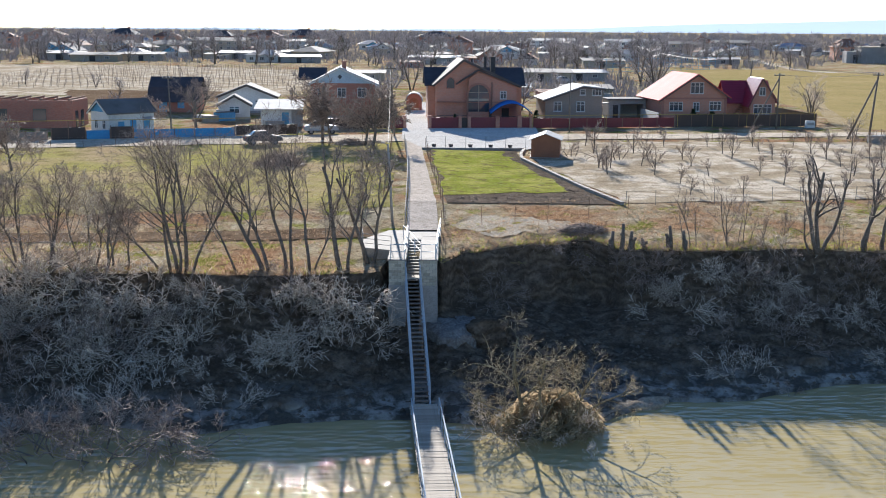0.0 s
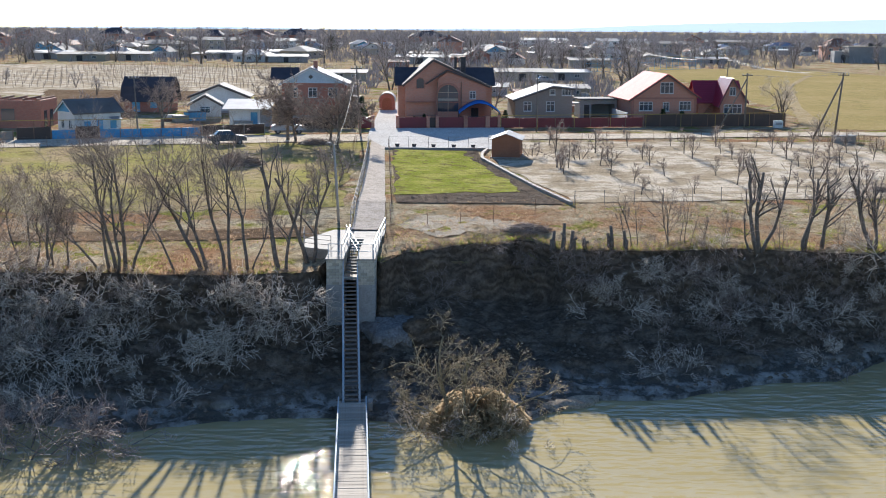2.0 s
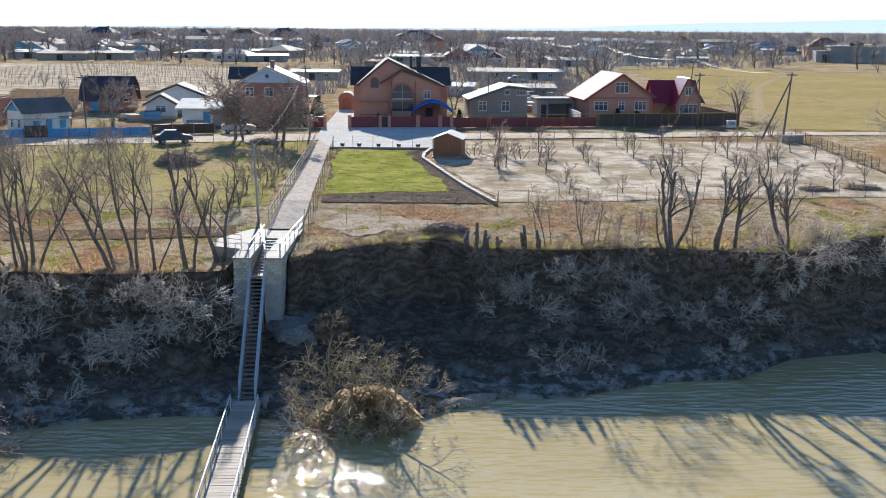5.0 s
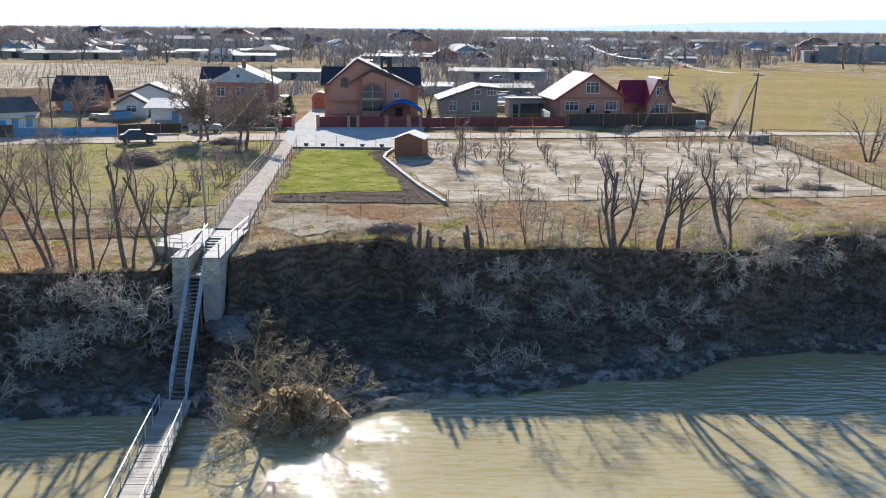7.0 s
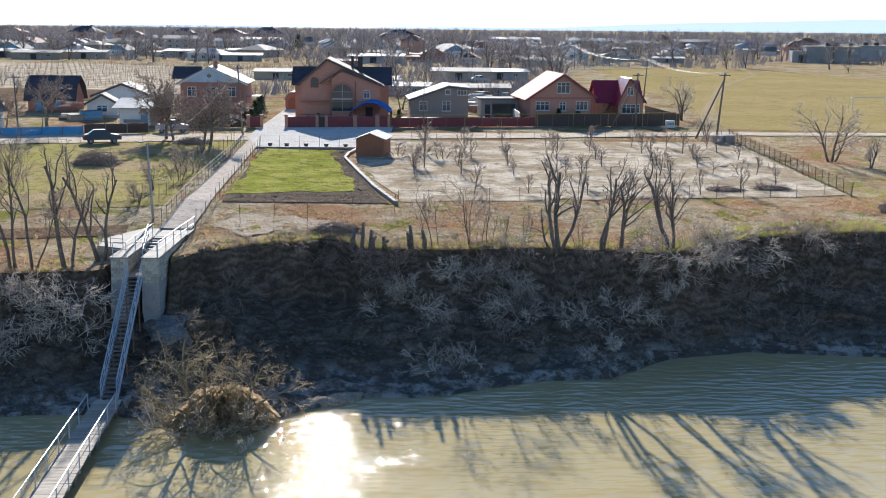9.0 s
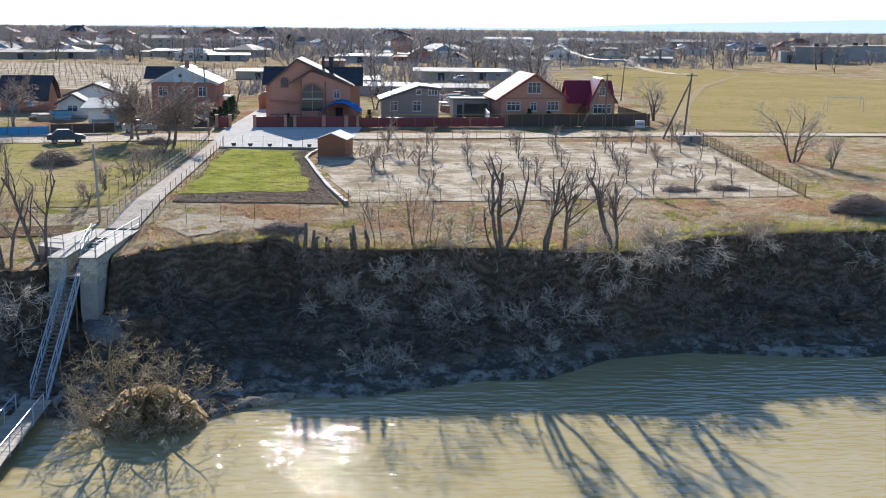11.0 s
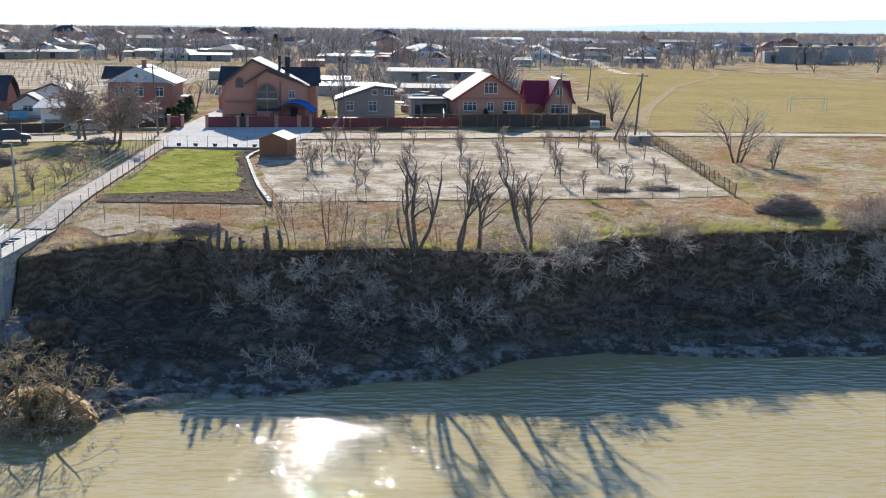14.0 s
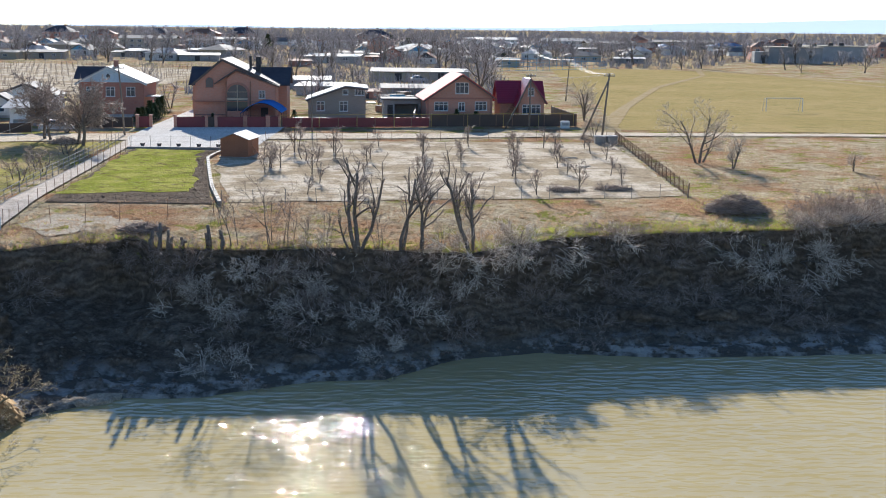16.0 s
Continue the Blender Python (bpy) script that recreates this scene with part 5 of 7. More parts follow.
def grow(rng, wood, twigs, p, d, length, rad, level, spec):
    """One branch and all that springs from it. spec: kids, angles, ratios, wander, rise by level."""
    n = spec.get("segs", (6, 5, 4, 2, 1))[min(level, 4)]
    pts, rads = [p], [rad]
    end = spec["tip"] if level < spec["levels"] else 0.4
    for i in range(n):
        w = spec["wander"]
        d = (d + Vector((rng.gauss(0, w), rng.gauss(0, w), rng.gauss(0, w) + spec["rise"][min(level, len(spec["rise"]) - 1)]))).normalized()
        p = p + d * (length / n)
        pts.append(p)
        rads.append(max(spec["thin"], rad * (1 - (1 - end) * (i + 1) / n)))
    (wood if level < spec.get("woody", 2) else twigs).tube(pts, rads, (7, 5, 3, 3, 3)[min(level, 4)], level < 2)
    if level >= spec["levels"]:
        return
    kids = spec["kids"][level]
    for j in range(kids):
        k = spec["first"][level] + (1 - spec["first"][level]) * (j + rng.random()) / kids
        i = min(n - 1, int(k * n))
        q = pts[i].lerp(pts[i + 1], k * n - i)
        e = (pts[i + 1] - pts[i]).normalized()
        grow(rng, wood, twigs, q, turn(e, spec["angle"][level] * rng.uniform(0.6, 1.35), rng), length * spec["ratio"][level] * rng.uniform(0.65, 1.25) * (1.15 - 0.45 * k),
             max(spec["thin"], rads[i] * spec["slim"] * rng.uniform(0.7, 1.0)), level + 1, spec)


TALL = dict(levels=4, kids=(8, 6, 5, 4), first=(0.3, 0.25, 0.2, 0.2), angle=(40, 42, 44, 46), ratio=(0.52, 0.55, 0.52, 0.5), wander=0.1, rise=(0.02, 0.06, 0.05, 0.03, 0), tip=0.4, slim=0.55, thin=0.0065)
LANKY = dict(TALL, kids=(7, 6, 5, 4), first=(0.4, 0.25, 0.2, 0.2), angle=(28, 36, 40, 42))
POLLARD = dict(levels=3, kids=(5, 5, 5), first=(0.3, 0.25, 0.2), angle=(36, 42, 45), ratio=(0.48, 0.45, 0.5), wander=0.14, rise=(0.05, 0.09, 0.05, 0.02), tip=0.5, slim=0.66, thin=0.009, girth=0.98)
SPREAD = dict(levels=4, kids=(6, 6, 6, 5), first=(0.3, 0.2, 0.15, 0.1), angle=(52, 42, 42, 45), ratio=(0.85, 0.6, 0.5, 0.48), wander=0.11, rise=(0.0, 0.03, 0.02, 0.0, 0), tip=0.4, slim=0.6, thin=0.009)
YOUNG = dict(levels=3, kids=(7, 6, 5), first=(0.25, 0.2, 0.15), angle=(42, 38, 40), ratio=(0.6, 0.5, 0.5), wander=0.08, rise=(0.02, 0.06, 0.04, 0), tip=0.4, slim=0.55, thin=0.008)
SHRUB = dict(levels=3, kids=(6, 5, 5), first=(0.25, 0.2, 0.15), angle=(44, 46, 48), ratio=(0.64, 0.6, 0.52), wander=0.12, rise=(-0.06, -0.05, -0.03, 0.0), tip=0.3, slim=0.6, thin=0.0095, girth=1.1, woody=1, segs=(5, 3, 2, 1, 1))


def tree_mesh(seed, stems, spec, moss=False, twig=None):
    """stems: (foot x, y, lean x, y, height, radius) of each; returns the two meshes."""
    rng = random.Random(seed)
    wood, twigs = Shape(), Shape()
    for fx, fy, lx, ly, hgt, rad in stems:
        d = Vector((lx, ly, hgt))
        grow(rng, wood, twigs, Vector((fx, fy, -0.25)), d.normalized(), d.length, rad * spec.get("girth", 0.85), 0, spec)
    return wood.raw("trunk", BARK_MOSS if moss else BARK), twigs.raw("crown", twig or TWIG)


def plant(name, meshes, x, y, label, category="tree", z=None, rot=0.0, size=1.0, group="", tilt=(0, 0)):
    t = thing(name, Matrix.Translation((x, y, land(x, y) if z is None else z)) @ pose(0, 0, 0, tilt[0], tilt[1], rot) @ Matrix.Scale(size, 4), label, category, group)
    for part_name, me in zip(("trunk", "crown"), meshes):
        if len(me.polygons):
            ob = new(part_name, me)
            ob.parent = t
    return t


def edge_z(x, y):
    return land(x, y) - 0.15


ROW = "bare trees along the cliff top"
clump = tree_mesh(11, [(0, 0, -0.6, 0, 7.3, 0.16), (0.5, 0.2, 0.9, 0.2, 7.4, 0.17), (-0.5, 0.1, -2.2, 0, 6.5, 0.13), (0.2, -0.3, 0.2, -0.5, 7.0, 0.13), (-1.1, 0.2, -3.6, 0.3, 5.2, 0.1), (0.9, 0.1, 1.9, 0.4, 6.4, 0.12)], TALL)
plant("bare_tree", clump, -17.0, 78.9, "large bare tree with many spreading stems at the cliff edge", z=-1.5, group=ROW)
plant("bare_tree", tree_mesh(12, [(0, 0, -1.3, 0, 5.2, 0.1)], LANKY), -13.2, 78.8, "thin leaning bare tree at the cliff edge", z=-1.5, group=ROW)
plant("bare_tree", tree_mesh(13, [(0, 0, -3.0, 0.2, 7.2, 0.19), (0.3, 0.1, -0.9, 0, 7.0, 0.15)], TALL), -11.5, 79.2, "tall bare tree whose main stem leans far over", z=-1.5, group=ROW)
plant("bare_tree", tree_mesh(14, [(0, 0, -1.7, 0.2, 7.4, 0.15), (0.35, 0, 0.2, 0, 6.7, 0.14)], LANKY), -10.0, 79.0, "tall bare tree with two slim stems", z=-1.5, group=ROW)
plant("bare_tree", tree_mesh(15, [(0, 0, -0.7, 0, 7.4, 0.14), (0.2, 0.1, 1.2, 0, 4.6, 0.08)], LANKY), -8.5, 78.9, "slim upright bare tree", z=-1.5, group=ROW)
plant("bare_tree", tree_mesh(16, [(0, 0, -0.7, 0, 7.0, 0.18), (0.5, 0.1, 0.9, 0.1, 4.6, 0.12)], POLLARD), -6.6, 79.6, "lopped bare tree with a thick trunk", z=-1.5, group=ROW)
plant("bare_tree", tree_mesh(17, [(0, 0, -0.3, 0, 6.3, 0.16), (0.35, 0, 0.8, 0, 6.2, 0.13)], POLLARD), -4.9, 81.6, "lopped bare tree with two stems beside the stairs", z=-1.4, group=ROW)
plant("bare_tree", tree_mesh(18, [(0, 0, -0.4, 0, 4.8, 0.1), (0.4, 0, 1.2, 0, 4.6, 0.09), (-0.4, 0, -1.4, 0, 4.5, 0.09)], TALL, twig=TWIG_PALE), -23.0, 80.0, "pale bushy bare tree at the cliff edge", z=-1.5, group=ROW)
plant("bare_tree", tree_mesh(19, [(0, 0, 0.5, 0, 6.2, 0.12), (-0.5, 0.2, -1.5, 0, 5.6, 0.1)], TALL), -27.5, 80.5, "bushy bare tree at the cliff edge", z=-1.5, group=ROW)
plant("bare_tree", tree_mesh(20, [(0, 0, 0.2, 0, 4.0, 0.09)], TALL), -20.4, 79.5, "small bare tree at the cliff edge", z=-1.5, group=ROW)

for i, (x, y, lean, hgt) in enumerate(((-21.6, 79.2, 0.7, 5.2), (-25.4, 79.6, -0.4, 5.6), (-29.5, 79.4, 0.5, 6.0))):
    plant("bare_tree", tree_mesh(120 + i, [(0, 0, lean, 0, hgt, 0.12), (0.3, 0.2, lean - 1.1, 0.2, hgt * 0.85, 0.09), (-0.2, 0.1, lean + 1.2, 0.1, hgt * 0.8, 0.08)], TALL), x, y, "bushy bare tree with thin grey stems at the cliff edge", z=-1.45, group=ROW)

LOP = "lopped trees along the cliff top"
plant("lopped_tree", tree_mesh(31, [(0, 0, -2.0, 0, 5.6, 0.17), (0.15, 0.1, -0.2, 0.2, 5.9, 0.19), (0.3, 0, 1.3, 0, 5.4, 0.15), (-0.5, 0.1, -1.1, 0, 2.6, 0.09)], POLLARD), 26.6, 87.0, "lopped bare tree with four thick stems", z=-1.35, group=LOP)
plant("lopped_tree", tree_mesh(32, [(0, 0, -0.5, 0, 5.6, 0.16), (0.15, 0, 0.8, 0, 5.2, 0.12)], POLLARD), 29.8, 86.9, "slim lopped bare tree with a forked crown", z=-1.4, group=LOP)
plant("lopped_tree", tree_mesh(33, [(0, 0, 1.4, 0, 5.6, 0.15), (0, 0.1, -0.3, 0, 4.4, 0.11)], POLLARD), 31.3, 87.4, "slim lopped bare tree that leans", z=-1.4, group=LOP)
plant("lopped_tree", tree_mesh(34, [(0, 0, -0.3, 0, 5.9, 0.18), (0.25, 0, 0.8, 0, 4.8, 0.13), (0.1, 0.1, 1.6, 0.2, 3.6, 0.1)], dict(POLLARD, kids=(8, 6, 4))), 34.7, 86.9, "lopped bare tree with twiggy side shoots", z=-1.45, group=LOP)
thin = [tree_mesh(35 + i, [(0, 0, 0.3, 0, 3.4, 0.05), (0.4, 0.1, -0.2, 0, 2.9, 0.04), (-0.3, 0, -0.6, 0.1, 2.6, 0.04)], dict(YOUNG, kids=(5, 4, 3))) for i in range(3)]
for i, (x, y, s) in enumerate(((17.6, 87.0, 1.15), (20.4, 87.6, 1.2), (21.6, 87.9, 1.0), (24.4, 87.8, 0.8), (32.6, 87.2, 0.6), (28.2, 87.2, 0.7), (23.0, 88.0, 0.7))):
    plant("sapling", thin[i % 3], x, y, "thin bare sapling in dry grass at the cliff edge", "tree", edge_z(x, y), i * 73, s, "saplings along the cliff top")


def stump(x, y, hgt, rad, seed, label):
    rng = random.Random(seed)
    sh = Shape()
    for i in range(2):
        a = rng.uniform(0, 6.28)
        sh.tube([(0.2 * i, 0, -0.3), (0.2 * i + 0.1 * math.cos(a), 0.1, hgt * 0.5), (0.35 * i * math.cos(a) + 0.1, 0.15 * math.sin(a), hgt * (1 - 0.35 * i))], [rad * 1.3, rad, rad * 0.85], 8)
    s = thing("tree_stump", pose(x, y, edge_z(x, y), 0, 0, rng.uniform(0, 360)), label, "stump", "stumps along the cliff top")
    part("wood", sh, BARK, s, "", True)


for i, (x, y, hh) in enumerate(((12.1, 86.6, 1.2), (12.6, 86.3, 1.9), (13.2, 86.1, 1.4), (14.3, 86.6, 0.8), (16.2, 86.6, 1.7), (17.0, 86.4, 1.4))):
    stump(x, y, hh, 0.13, i, "dead sawn-off tree stump at the cliff edge")

road_tree = tree_mesh(41, [(0, 0, 0.15, 0, 2.3, 0.15)], dict(SPREAD, kids=(9, 7, 6, 6), thin=0.015, ratio=(1.05, 0.6, 0.5, 0.48), first=(0.45, 0.15, 0.15, 0.1), angle=(50, 40, 42, 45)))
plant("walnut_tree", road_tree, -7.9, 141.2, "broad bare tree with a crooked trunk by the road", size=1.8)
plant("walnut_tree", road_tree, -14.2, 147.5, "broad bare tree with a dense crown by the road", rot=130, size=1.85)
plant("walnut_tree", road_tree, -8.8, 142.3, "bare crooked tree in a pair by the road", rot=75, size=1.4)
plant("walnut_tree", road_tree, -13.2, 146.4, "bare crooked tree in a pair by the road", rot=210, size=1.4)
plant("walnut_tree", tree_mesh(42, [(0, 0, -0.3, 0, 3.0, 0.2)], SPREAD), -30.5, 154.6, "broad bare fruit tree behind the blue fence", size=1.5)
plant("walnut_tree", road_tree, -37.5, 160, "broad bare fruit tree in a yard", rot=60, size=1.0)
plant("walnut_tree", road_tree, -41, 118, "broad bare tree in the meadow", rot=220, size=1.25)
plant("walnut_tree", road_tree, -50, 110, "broad bare tree in the meadow", rot=20, size=1.2)
field_tree = tree_mesh(43, [(0, 0, -2.0, 0, 3.6, 0.14), (0.2, 0, 0.3, 0.2, 4.2, 0.15), (0.4, 0.1, 2.4, 0, 3.2, 0.12)], dict(TALL, kids=(7, 6, 5, 4), angle=(46, 42, 42, 42), first=(0.2, 0.2, 0.2, 0.2), rise=(0, 0.03, 0.02, 0, 0)), twig=TWIG_PALE)
plant("field_tree", field_tree, 60.9, 134.3, "pale bare tree with several stems in dry grass", size=1.3)
plant("field_tree", tree_mesh(44, [(0, 0, 1.2, 0, 2.6, 0.13), (0, 0, -0.2, 0, 1.6, 0.1)], TALL, twig=TWIG_PALE), 63.6, 128.9, "small crooked bare tree in dry grass", size=1.05)
plant("field_tree", field_tree, 54.8, 186, "bare tree beside the dark fence", rot=80, size=1.25)
plant("field_tree", field_tree, 53.0, 160.5, "small bare tree at the foot of the utility pole", rot=200, size=0.6)
for i, (x, y, s) in enumerate(((88, 106, 0.9), (96, 128, 1.1), (120, 148, 1.1), (76, 128, 0.45))):
    plant("field_tree", field_tree, x, y, "bare tree in dry grass", rot=i * 77, size=s)

fruit = [tree_mesh(50 + i, [(0, 0, 0.1 * (i - 1), 0.1, 1.7, 0.06)], YOUNG) for i in range(3)]
rng = random.Random(8)
k = 0
for row in range(7):
    for col in range(8):
        x, y = 16 + col * 4.9 + rng.uniform(-0.8, 0.8), 106 + row * 6.2 + 0.1 * col * 4.9 + rng.uniform(-0.8, 0.8)
        if x > 53 or y > 149 or rng.random() < 0.22:
            continue
        k += 1
        plant("young_fruit_tree", fruit[k % 3], x, y, "young bare fruit tree in the orchard soil", "tree", None, rng.uniform(0, 360), rng.uniform(0.8, 1.5) * (1.35 if y > 128 and x < 27 else 1), "orchard trees")
dense = tree_mesh(54, [(0, 0, 0, 0, 1.6, 0.06), (0.4, 0.3, 0.5, 0, 1.5, 0.05), (-0.4, 0, -0.6, 0.2, 1.4, 0.05)], SHRUB)
for x, y, s in ((15.6, 124, 1.3), (18.6, 131, 1.1), (13.8, 133.5, 1.0), (46, 131.5, 0.5), (43, 109.5, 0.5), (47.5, 110.5, 0.55), (-6.6, 106, 1.3), (-5.6, 112, 1.2), (-5.4, 118, 1.1), (-7.5, 122, 1.2), (-33, 109.7, 1.0), (-48, 130, 1.2), (-44.5, 133, 0.9), (-6.2, 99, 1.0), (-7.4, 133, 1.1)):
    plant("bush", dense, x, y, "bare tangled bush in dry grass", "bush", None, x * 40, s, "bushes on the terrace")

# shrubs that hang on the cliff
shrubs = []
for i in range(5):
    rng = random.Random(60 + i)
    stems = []
    for j in range(7):
        a = rng.uniform(0, 2 * math.pi)
        stems.append((0.25 * math.cos(a), 0.2 * math.sin(a), 1.7 * math.cos(a), 1.1 * math.sin(a) - 0.9, rng.uniform(0.5, 1.5), 0.04))
    shrubs.append(tree_mesh(70 + i, stems, SHRUB, twig=TWIG_PALE))
dark_shrubs = []
for i in range(3):
    stems = [(0.3 * math.cos(a), 0.3 * math.sin(a), 1.5 * math.cos(a), 1.0 * math.sin(a) - 0.5, 1.4, 0.03) for a in (0.3 + i, 1.4 + i, 2.6 + i, 3.7 + i, 4.9 + i, 5.8 + i)]
    dark_shrubs.append(tree_mesh(80 + i, stems, dict(SHRUB, kids=(5, 4, 3))))


def cliff_shrub(x, s, size, kind, label, i):
    y, z = bank(x, s)
    plant("cliff_shrub", kind, x, y + 0.05, label, "shrub", z - 0.1, i * 67 % 360, size * 1.15, "shrubs on the river bank", (18, 0))


PALE = "pale dry shrub that hangs on the loam cliff"
for i, (x, s, size) in enumerate(((15.9, 1.02, 1.1), (19.3, 0.42, 0.95), (20.4, 0.55, 0.8), (16.8, 0.75, 0.8), (23.9, 1.15, 0.95), (23.3, 0.7, 0.9), (28.8, 1.1, 1.05), (30.6, 1.15, 1.0), (24.6, 0.2, 1.0), (36.0, 0.2, 1.3), (38.2, 0.1, 1.25), (40.2, 0.05, 1.1), (46, 0.22, 0.95), (42.5, 0.75, 0.6), (56.8, 0.6, 1.1), (58.6, 0.75, 1.1), (60.6, 0.5, 1.2), (62.5, 0.6, 1.2), (54.8, 0.05, 0.5), (18.5, 1.75, 0.8), (29.5, 1.7, 0.7), (34.5, 0.3, 0.9))):
    cliff_shrub(x, s, size, shrubs[i % 5], PALE, i)
for i, (x, s, size) in enumerate(((-9.6, 0.55, 1.35), (-7.6, 0.85, 1.5), (-6.0, 0.6, 1.2), (-8.6, 1.15, 1.3), (-5.2, 1.05, 1.1), (-10.4, 1.2, 1.1), (-15.4, 1.2, 1.1), (-14.4, 0.45, 0.9), (-13.5, 1.35, 0.7), (-18.6, 0.6, 1.5), (-20.5, 0.9, 1.6), (-22.5, 0.5, 1.7), (-19.5, 1.3, 1.2), (-24.5, 0.9, 1.7), (-23, 1.3, 1.3), (-26.5, 0.5, 1.8), (-27.5, 1.1, 1.6), (-29.5, 0.6, 1.7), (-21, 0.15, 1.2), (-25, 0.1, 1.3), (-17.4, 1.0, 1.2), (-12.0, 1.75, 0.8), (-17, 1.8, 1.0), (-20, 1.85, 1.0))):
    cliff_shrub(x, s, size, shrubs[(i * 2) % 5], "pale leafless shrub on the steep river bank", i + 30)
rng = random.Random(91)
for i in range(95):
    x = rng.uniform(-30, 64)
    s = rng.choice((rng.uniform(0.02, 0.5), rng.uniform(0.4, 1.4), rng.uniform(0.9, 1.7)))
    if -5.2 < x < 1.8 or (2 < x < 8 and s > 1.2):
        continue
    size = rng.uniform(0.45, 0.95) * (1.5 if x < -16 else 1)
    cliff_shrub(x, s, size, dark_shrubs[i % 3], "dark leafless scrub on the steep river bank", i + 60)
for i in range(26):
    x, y = 60.5 + rng.uniform(0, 11.5), 0
    y = rim(x) + rng.uniform(-0.5, 5.5) * (1 if x > 62 else 0.2)
    plant("thicket_shrub", (dark_shrubs + shrubs[:2])[i % 5], x, y, "leafless shrub in the thicket at the cliff corner", "shrub", land(x, y) - 0.1, i * 50, rng.uniform(0.6, 1.1), "thicket shrubs")
for i in range(40):
    x = rng.uniform(-30, 60)
    if -5.5 < x < 0.6:
        continue
    y = rim(x) + rng.uniform(0.1, 0.9)
    plant("edge_scrub", dark_shrubs[i % 3], x, y, "low bare scrub along the cliff edge", "shrub", land(x, y) - 0.35, i * 50, rng.uniform(0.3, 0.6), "scrub along the edge")

for i, (x, y, s) in enumerate(((-20.5, 63.6, 1.2), (-18.5, 64.6, 1.0), (-22.5, 63.0, 1.2), (21.0, 72.4, 0.6), (29.5, 75.2, 0.6))):
    plant("fallen_branch", dark_shrubs[i % 3], x, y, "bare fallen branches in the shallow water", "branches", RIVER_Z - 0.1, i * 61, s, "branches in the water", (40, 0))

for i, (x, y, s) in enumerate(((-15.2, 61.9, 1.5), (-17.2, 61.0, 1.7), (-13.4, 62.4, 1.2), (-19.4, 61.6, 1.7), (-21.6, 61.2, 1.6))):
    plant("drowned_shrub", dark_shrubs[i % 3], x, y, "dark leafless shrub that stands in the shallow water", "shrub", RIVER_Z - 0.2, i * 83, s, "shrubs in the shallows")

# the overgrown mound in the river
mound = Shape()
N, M = 52, 20
for j in range(M + 1):
    for i in range(N):
        a, k = 2 * math.pi * i / N, j / M
        r = (1 - k) ** 0.62
        q = Vector((2.9 * r * math.cos(a) + 0.35 * k, 2.3 * r * math.sin(a), 2.55 * k ** 0.8 - 0.5))
        q += Vector((math.cos(a), math.sin(a), 0.5)) * (0.45 * noise.fractal((q.x * 0.8, q.y * 0.8, q.z * 0.9 + 4), 0.8, 2, 5)) * (1 - k * 0.4)
        mound.v.append(tuple(q))
for j in range(M):
    for i in range(N):
        mound.f.append((j * N + i, j * N + (i + 1) % N, (j + 1) * N + (i + 1) % N, (j + 1) * N + i))
EARTH = patch_mat("root_earth", (0.27, 0.20, 0.12), (0.38, 0.29, 0.175), (0.12, 0.09, 0.055), 0.7, 2.0, 7, 0.15)
m_ob = tagged(new("earth_mound", mound.raw("earth_mound", EARTH)), "overgrown mound of earth and dry grass in the river", "mound")
m_ob.location = (5.9, 66.0, RIVER_Z)
rng = random.Random(15)
hay = Shape()
for i in range(5200):
    v = Vector(mound.v[rng.randrange(N * 3, len(mound.v))]) + Vector((rng.uniform(-0.25, 0.25), rng.uniform(-0.25, 0.25), -0.04))
    out = math.atan2(v.y, v.x) + rng.gauss(0, 0.7)
    length, c, s = rng.uniform(0.25, 0.65), math.cos(out), math.sin(out)
    n = len(hay.v)
    hay.v += [(v.x - s * 0.014, v.y + c * 0.014, v.z), (v.x + s * 0.014, v.y - c * 0.014, v.z), (v.x + c * length * 0.5, v.y + s * length * 0.5, v.z + length * 0.3), (v.x + c * length, v.y + s * length, v.z - length * 0.25)]
    hay.f.append((n, n + 1, n + 2, n + 3))
hay_ob = tagged(new("mound_grass", hay.raw("mound_grass", STRAW, False)), "matted dry grass that hangs over the river mound", "grass", kind="stuff")
hay_ob.location = m_ob.location
WILD = dict(TALL, kids=(6, 5, 4, 3), thin=0.0075, wander=0.14, angle=(58, 50, 48, 45), ratio=(0.6, 0.56, 0.52, 0.5), first=(0.2, 0.15, 0.15, 0.15), rise=(0.02, 0.0, 0.02, 0.0, 0))
for i, (x, y, z, st) in enumerate(((4.4, 64.9, -6.6, [(0, 0, -0.5, 0, 4.5, 0.15), (0.2, 0.1, -1.5, 0, 3.2, 0.1), (-0.2, 0, -2.4, -0.2, 1.8, 0.08)]),
                                   (5.4, 64.5, -6.8, [(0, 0, 0.2, -0.1, 3.7, 0.13), (0.1, 0, 1.0, -0.5, 2.8, 0.09)]),
                                   (7.2, 65.0, -6.6, [(0, 0, 0.7, 0.1, 3.1, 0.11), (0.2, 0, 1.7, 0, 2.6, 0.09), (0.1, -0.1, 0.2, -0.8, 1.8, 0.07)]))):
    plant("mound_tree", tree_mesh(100 + i, st, WILD, True, TWIG_MOSS), x, y, "bare mossy tree with wide twiggy branches on the river mound", "tree", z, 0, 1.0, "trees on the mound")
snags = []
